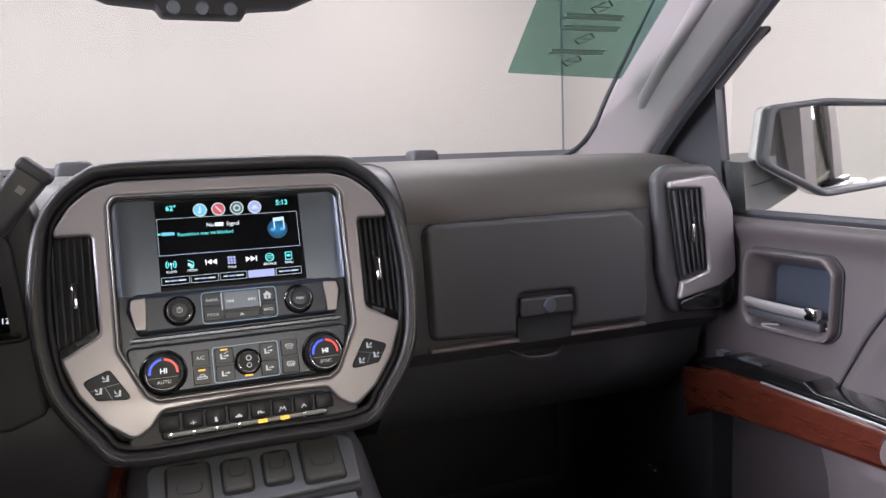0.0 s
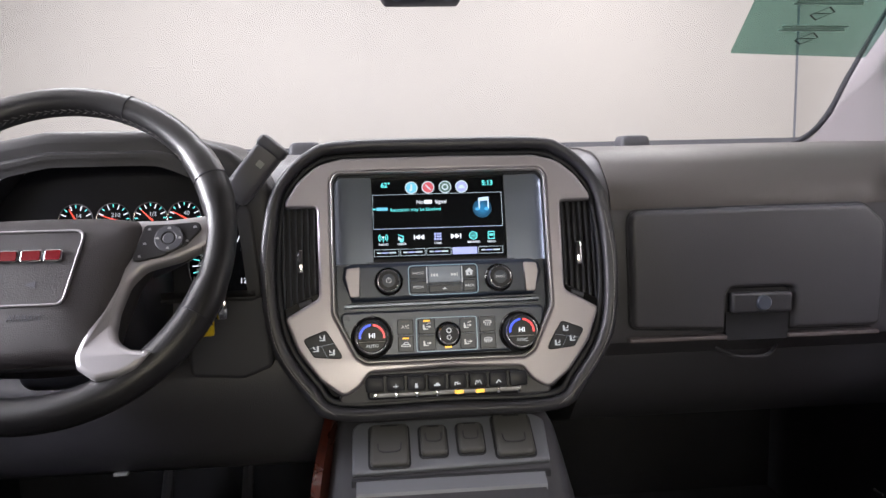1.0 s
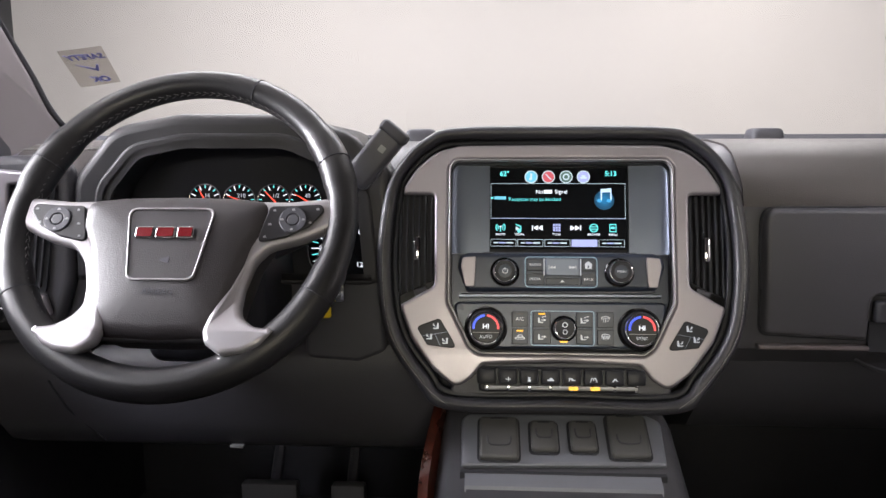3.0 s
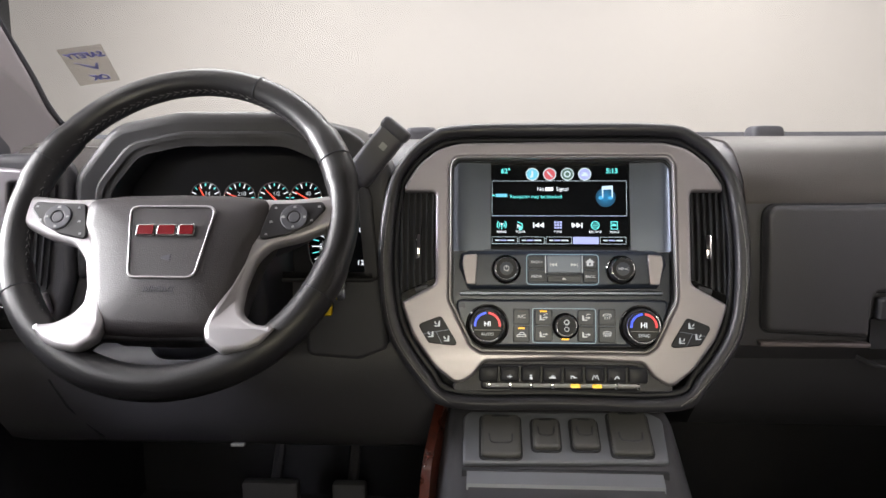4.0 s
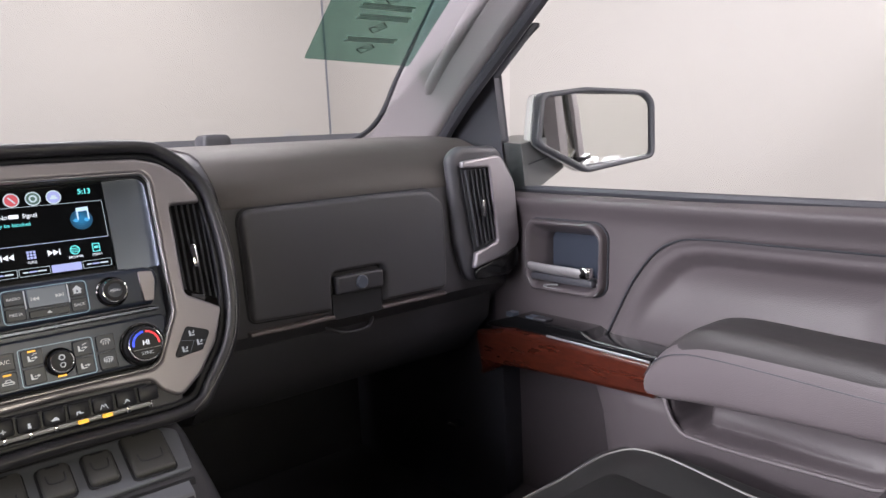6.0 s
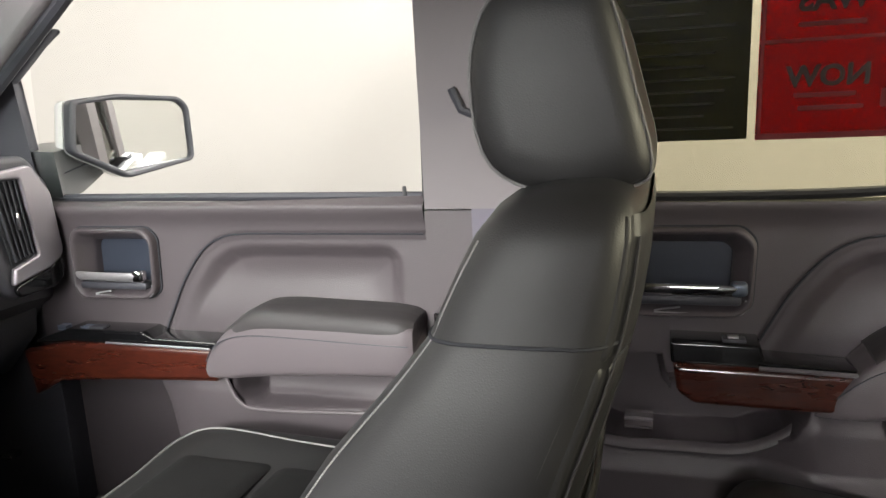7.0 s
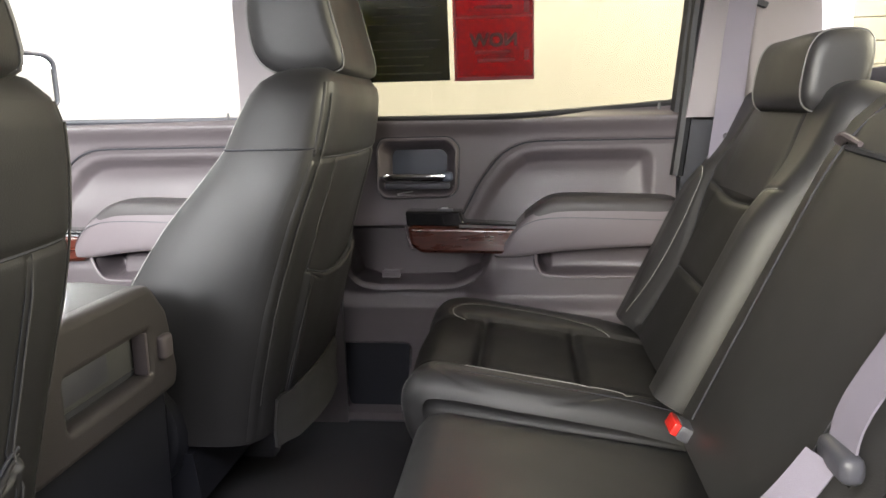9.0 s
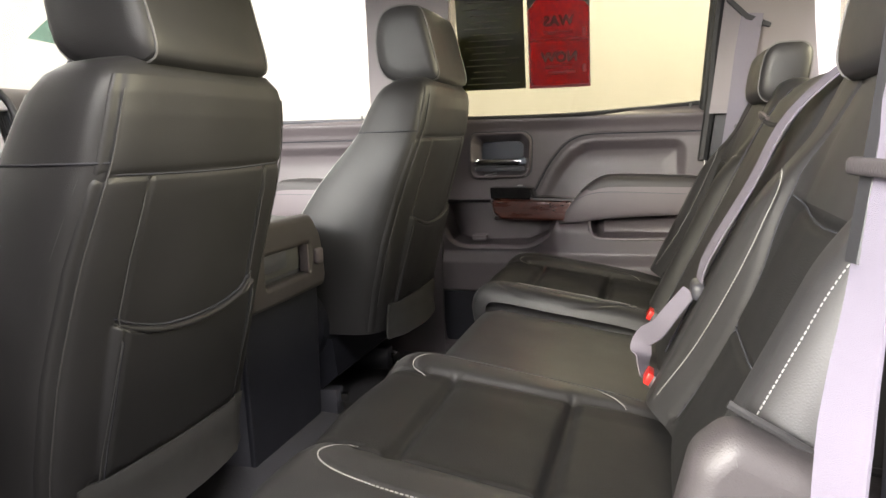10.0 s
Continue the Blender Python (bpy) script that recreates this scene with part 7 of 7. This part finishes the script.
def cover_height(U, H):
    """How far the padded cover stands out, across and up one outer backrest."""
    A = np.abs(U)
    low = 1 - sstep(.26, .40, H)
    o = .036 + .034 * sstep(.105, .185, A) * (.25 + .75 * low) + .010 * sstep(.28, .42, H) * (1 - sstep(.05, .20, A))
    o += .004 * np.cos(np.clip(U / .12, -1, 1) * 1.57) * (1 - sstep(.27, .31, H))
    groove = np.zeros_like(A)
    for line, deep, wide in ((LINE_A, .0022, .0032), (LINE_B, .0040, .0050), (LINE_C, .0060, .0060), (LINE_D, .0055, .0055), (LINE_E, .0050, .0060)):
        groove = np.maximum(groove, deep * np.exp(-(seg_dist(A, H, line) / wide) ** 2))
    o -= groove
    # rounded rim
    r = .055
    qx, qh = np.maximum(A - (BU - r), 0), np.maximum(H - (BH - r), 0)
    rim = np.clip(1 - (r - np.hypot(qx, qh)) / .040, 0, 1)
    return np.where(np.hypot(qx, qh) >= r, -.012, (o + .012) * np.sqrt(1 - rim ** 2.2) - .012)
def back_cover(cx):
    nu, nh = 220, 220
    U, H = np.meshgrid(np.linspace(-BU, BU, nu), np.linspace(0, BH, nh))
    O = cover_height(U, H)
    n = math.hypot(1, .47)
    X, Y, Z = cx + U, -1.54 - .47 * H / n + O / n, .255 + H / n + O * .47 / n
    vs = np.stack([X, Y, Z], -1).reshape(-1, 3).tolist()
    me = mesh_of(vs, [(j * nu + i, j * nu + i + 1, (j + 1) * nu + i + 1, (j + 1) * nu + i) for j in range(nh - 1) for i in range(nu - 1)])
    return insert_faces(me, (np.abs(U) < np.interp(H, [.02, .12, .19, .26, .322], [.130, .117, .120, .136, .150])) & (H < .305))
def on_cover(cx, u, h, extra):
    return bp(cx + u, h, float(cover_height(np.array([u]), np.array([h]))[0]) + extra)
for sx in (-1, 1):
    part("cover_" + ("right" if sx > 0 else "left"), back_cover(sx * .4725), LEATHER, bench, sharp=80).data.materials.append(LEATHER_PERF)
    for k in (-1, 1):
        fine = smooth_line([on_cover(sx * .4725, k * u, h, .0012) for u, h in LINE_A[2:]], 3)
        part("back_stitching", joined(*[tube([fine[i], fine[i] * .35 + fine[i + 1] * .65], .0008, 4) for i in range(len(fine) - 1)]), THREAD, bench, "pale stitching along the bolster")
        for line in (LINE_B, LINE_C):
            part("seam_line", tube([on_cover(sx * .4725, k * u, h, .0002) for u, h in line], .0012, 5), VOID, bench)
    fine = smooth_line([on_cover(sx * .4725, sx * (.226 - .03 * max(0, (h - .36) / .1)), h, .0012) for h in [.02 + .03 * i for i in range(15)]], 7)
    part("edge_stitching", joined(*[tube([fine[i], fine[i] * .35 + fine[i + 1] * .65], .0006, 4) for i in range(len(fine) - 1)]), THREAD, bench)
    for line in (LINE_D, LINE_E):
        part("seam_line", tube([on_cover(sx * .4725, u, h, .0002) for u, h in [(-a, b) for a, b in reversed(line)] + list(line)[1:]], .0012, 5), VOID, bench)
    if sx > 0:
        continue
    cover_pts = [(-1.50, .14), (-1.495, .36), (-1.508, .418), (-1.532, .440), (-1.565, .425), (-1.62, .405), (-1.68, .40), (-1.68, .14)]
    part("side_cover", plate(rpoly(cover_pts, [.02, .03, .03, .02, .02, .02, .01, .01], 5), (), .055, .018, 4), ARMTOP, bench, "grey moulded seat side cover", m=Matrix.Diagonal((sx, 1, 1, 1)) @ at_x(.757))
    fold = smooth_line([(sx * .722, -1.532, .447), (sx * .724, -1.56, .432), (sx * .724, -1.60, .412), (sx * .722, -1.66, .405)], 6)
    part("side_piping", tube(fold, .003, 6), LEATHER, bench)
for x in (-.13, .13):
    part("middle_seam", tube(smooth_line([bp(x, .03, .0565), bp(x * 1.05, .2, .0575), bp(x * 1.1, .38, .0555), bp(x * .95, .46, .04)], 6), .0016, 5), VOID, bench)
part("strap_loop", tube(smooth_line([bp(.10, .40, .054), bp(.125, .405, .064), bp(.15, .40, .058)], 4), .007, 8, flat=.5), ARMSKIN, bench)
part("loop_slot", tube(smooth_line([bp(-.13, .392, .053), bp(.0, .388, .055), bp(.13, .396, .054)], 5), .004, 6), VOID, bench)

def rear_headrest(x, z, wide, group="rear headrests"):
    ob = thing("rear_headrest", (x, -1.74, z - .06), "squat black leather headrest on the rear bench", "headrest", group)
    rings = []
    for u, s in ((-1, .55), (-.985, .80), (-.93, .95), (-.84, 1), (0, 1.02), (.84, 1), (.93, .95), (.985, .80), (1, .55)):
        r = []
        for i in range(28):
            a = 2 * math.pi * i / 28
            c, sn = math.cos(a), math.sin(a)
            yy = .044 * math.copysign(abs(c) ** .6, c) * s
            zz = .056 * math.copysign(abs(sn) ** .6, sn) * s
            r.append((x + wide * u, -1.717 + yy - zz * .15, z + zz))
        rings.append(r)
    part("pad", loft(rings), LEATHER, ob)
    for sx in (-1, 1):
        loop = []
        for i in range(28):
            a = 2 * math.pi * i / 28
            c, sn = math.cos(a), math.sin(a)
            yy, zz = .0445 * math.copysign(abs(c) ** .6, c) * .985, .0565 * math.copysign(abs(sn) ** .6, sn) * .985
            loop.append((x + sx * wide * .89, -1.717 + yy - zz * .15, z + zz))
        part("piping", tube(loop, .0013, 5, True), PIPE, ob)
        part("post", tube([(x + sx * wide * .45, -1.735, z - .11), (x + sx * wide * .45, -1.72, z - .03)], .005, 8), CHROME, ob)
rear_headrest(.425, .729, .118)
rear_headrest(-.425, .729, .118)

# rear belts and buckles
cb = thing("middle_seat_belt", (-.1, -1.6, .4), "pale lilac lap belt strap lying across the bench", "seat belt", "seat belts")
part("webbing", ribbon(smooth_line([(-.205, -1.775, .722), (-.200, -1.735, .722), bp(-.195, .40, .068), bp(-.19, .30, .070), bp(-.184, .19, .075), (-.184, -1.543, .418)], 4), (1, .1, .1), .038, .002), BELT, cb)
part("tongue", block(-.212, -1.552, .400, -.158, -1.532, .424, .008, 3), DARK, cb, "black plastic belt tongue")
part("latch_plate", block(-.195, -1.548, .392, -.172, -1.545, .415, .001), CHROME, cb)
part("lap_webbing", ribbon(smooth_line([(-0.176, -1.532, 0.408), (-0.182, -1.508, 0.378), (-0.175, -1.49, 0.351), (-0.156, -1.470, 0.332), (-0.166, -1.468, 0.314), (-0.185, -1.472, 0.300), (-0.203, -1.476, 0.285)], 5), [(.75 - .012 * i, .45, .2 + .025 * i) for i in range(31)], .030, .002), BELT, cb, "folded lilac lap strap")
def buckle(x, y, z):
    ob = thing("belt_buckle", (x, y, z), "black belt buckle with a bright red button", "belt buckle", "belt buckles")
    BM = Matrix.Translation((x, y, z)) @ Matrix.Rotation(radians(28), 4, "X")
    part("body", block(-.020, -.065, -.010, .020, .012, .010, .004), DARK, ob, m=BM)
    part("button", block(-.0180, .010, -.0080, .0180, .0195, .0085, .002), REDPL, ob, "bright red release button", m=BM)
buckle(.13, -1.492, .292)
buckle(-.225, -1.492, .292)
lb = thing("rear_left_belt", (-.72, -1.62, .4), "pale lilac safety belt hanging beside the bench", "seat belt", "seat belts")
part("webbing", ribbon(smooth_line([(-.740, -1.672, .95), (-.778, -1.612, .70), (-.786, -1.6000, .604), (-.786, -1.5935, .526), (-.786, -1.5890, .481), (-.786, -1.5855, .42), (-.784, -1.585, .28)], 4), [(1 - .1 * u, .12 + .32 * u, 0) for u in [max(0, min(1, (i - 8) / 10)) for i in range(25)]], .042, .002), BELT, lb)
part("belt_guide", plate(rrect(-.031, -.010, .031, .010, .008, 4), [rrect(-.025, -.004, .025, .004, .003, 3)], .010, .003, 3), ARMTOP, lb, "grey plastic belt guide loop", m=Matrix.Translation((-.786, -1.6005, .600)) @ Matrix.Rotation(radians(12), 4, "Z"))

# ---------- outer truck body ----------
truck = thing("pickup_body", (0, -.6, -.62), "white pickup truck body with hood, bed and four wheels", "pickup truck", kind="structure")
def hood_ring(y, hw, z):
    xs = [-1 + 2 * i / 12 for i in range(13)]
    top = [(hw * u, y, z - .05 * abs(u) ** 3) for u in xs]
    return top + [(hw * u, y, z - .09) for u in reversed(xs)]
part("hood", loft([hood_ring(y, hw, z) for y, hw, z in ((.70, .80, .695), (1.1, .79, .66), (1.6, .76, .60), (1.85, .73, .53))]), BODYP, truck, "white painted hood")
for sx in (-1, 1):
    arch = [(.68, -.30), (.68, .55), (1.2, .56), (1.75, .47), (1.90, .36), (1.92, -.28), (1.52, -.28), (1.47, -.02), (1.30, .18), (1.05, .25), (.80, .18), (.70, -.05)]
    part("front_wing", plate(rpoly(arch, .04, 4), (), .10, .03, 3), BODYP, truck, m=Matrix.Diagonal((sx, 1, 1, 1)) @ at_x(.93))
    bed = [(-2.02, -.25), (-2.02, .58), (-3.80, .58), (-3.80, -.20), (-2.93, -.20), (-2.88, .0), (-2.70, .19), (-2.45, .25), (-2.20, .19), (-2.05, .0)]
    part("bed_side", plate(rpoly(bed, .03, 4), (), .12, .03, 3), BODYP, truck, m=Matrix.Diagonal((sx, 1, 1, 1)) @ at_x(.95))
    part("rocker", block(min(sx * .80, sx * .90), -1.66, -.34, max(sx * .80, sx * .90), .66, -.055, .03, 3), BODYP, truck)
    for y in (1.08, -2.46):
        W = Matrix.Translation((sx * .80, y, -.225)) @ Matrix.Rotation(radians(90), 4, "Y")
        tyre = part("wheel", lathe([(.26, -.11), (.36, -.125), (.392, -.09), (.395, 0), (.392, .09), (.36, .125), (.26, .11)], 48), RUBBER, truck, "black rubber tyre", m=W)
        part("rim", lathe([(.262, -.10), (.25, -.03), (.10, -.02), (.05, .03), (.10, .05), (.25, .06), (.262, .10)], 40), SPOKE, tyre, "silver wheel rim", m=W)
part("grille", block(-.62, 1.80, -.02, .62, 1.90, .46, .02), DARK, truck)
part("front_bumper", block(-.90, 1.84, -.34, .90, 2.02, -.03, .05, 3), CHROME, truck, "chrome bumper")
part("rear_bumper", block(-.88, -3.98, -.28, .88, -3.82, -.08, .04, 3), CHROME, truck)
part("tailgate", block(-.80, -3.80, -.10, .80, -3.75, .575, .015), BODYP, truck)
part("bed_floor", block(-.82, -3.76, -.06, .82, -2.04, -.01, .005), DARK, truck)
part("bed_front", block(-.82, -2.06, -.06, .82, -2.02, .56, .01), BODYP, truck)
part("chassis", block(-.45, -3.80, -.30, .45, 1.80, -.07, .03), DARK, truck)
for y in (1.08, -2.46):
    part("axle", tube([(-.78, y, -.225), (.78, y, -.225)], .05, 12), DARK, truck)
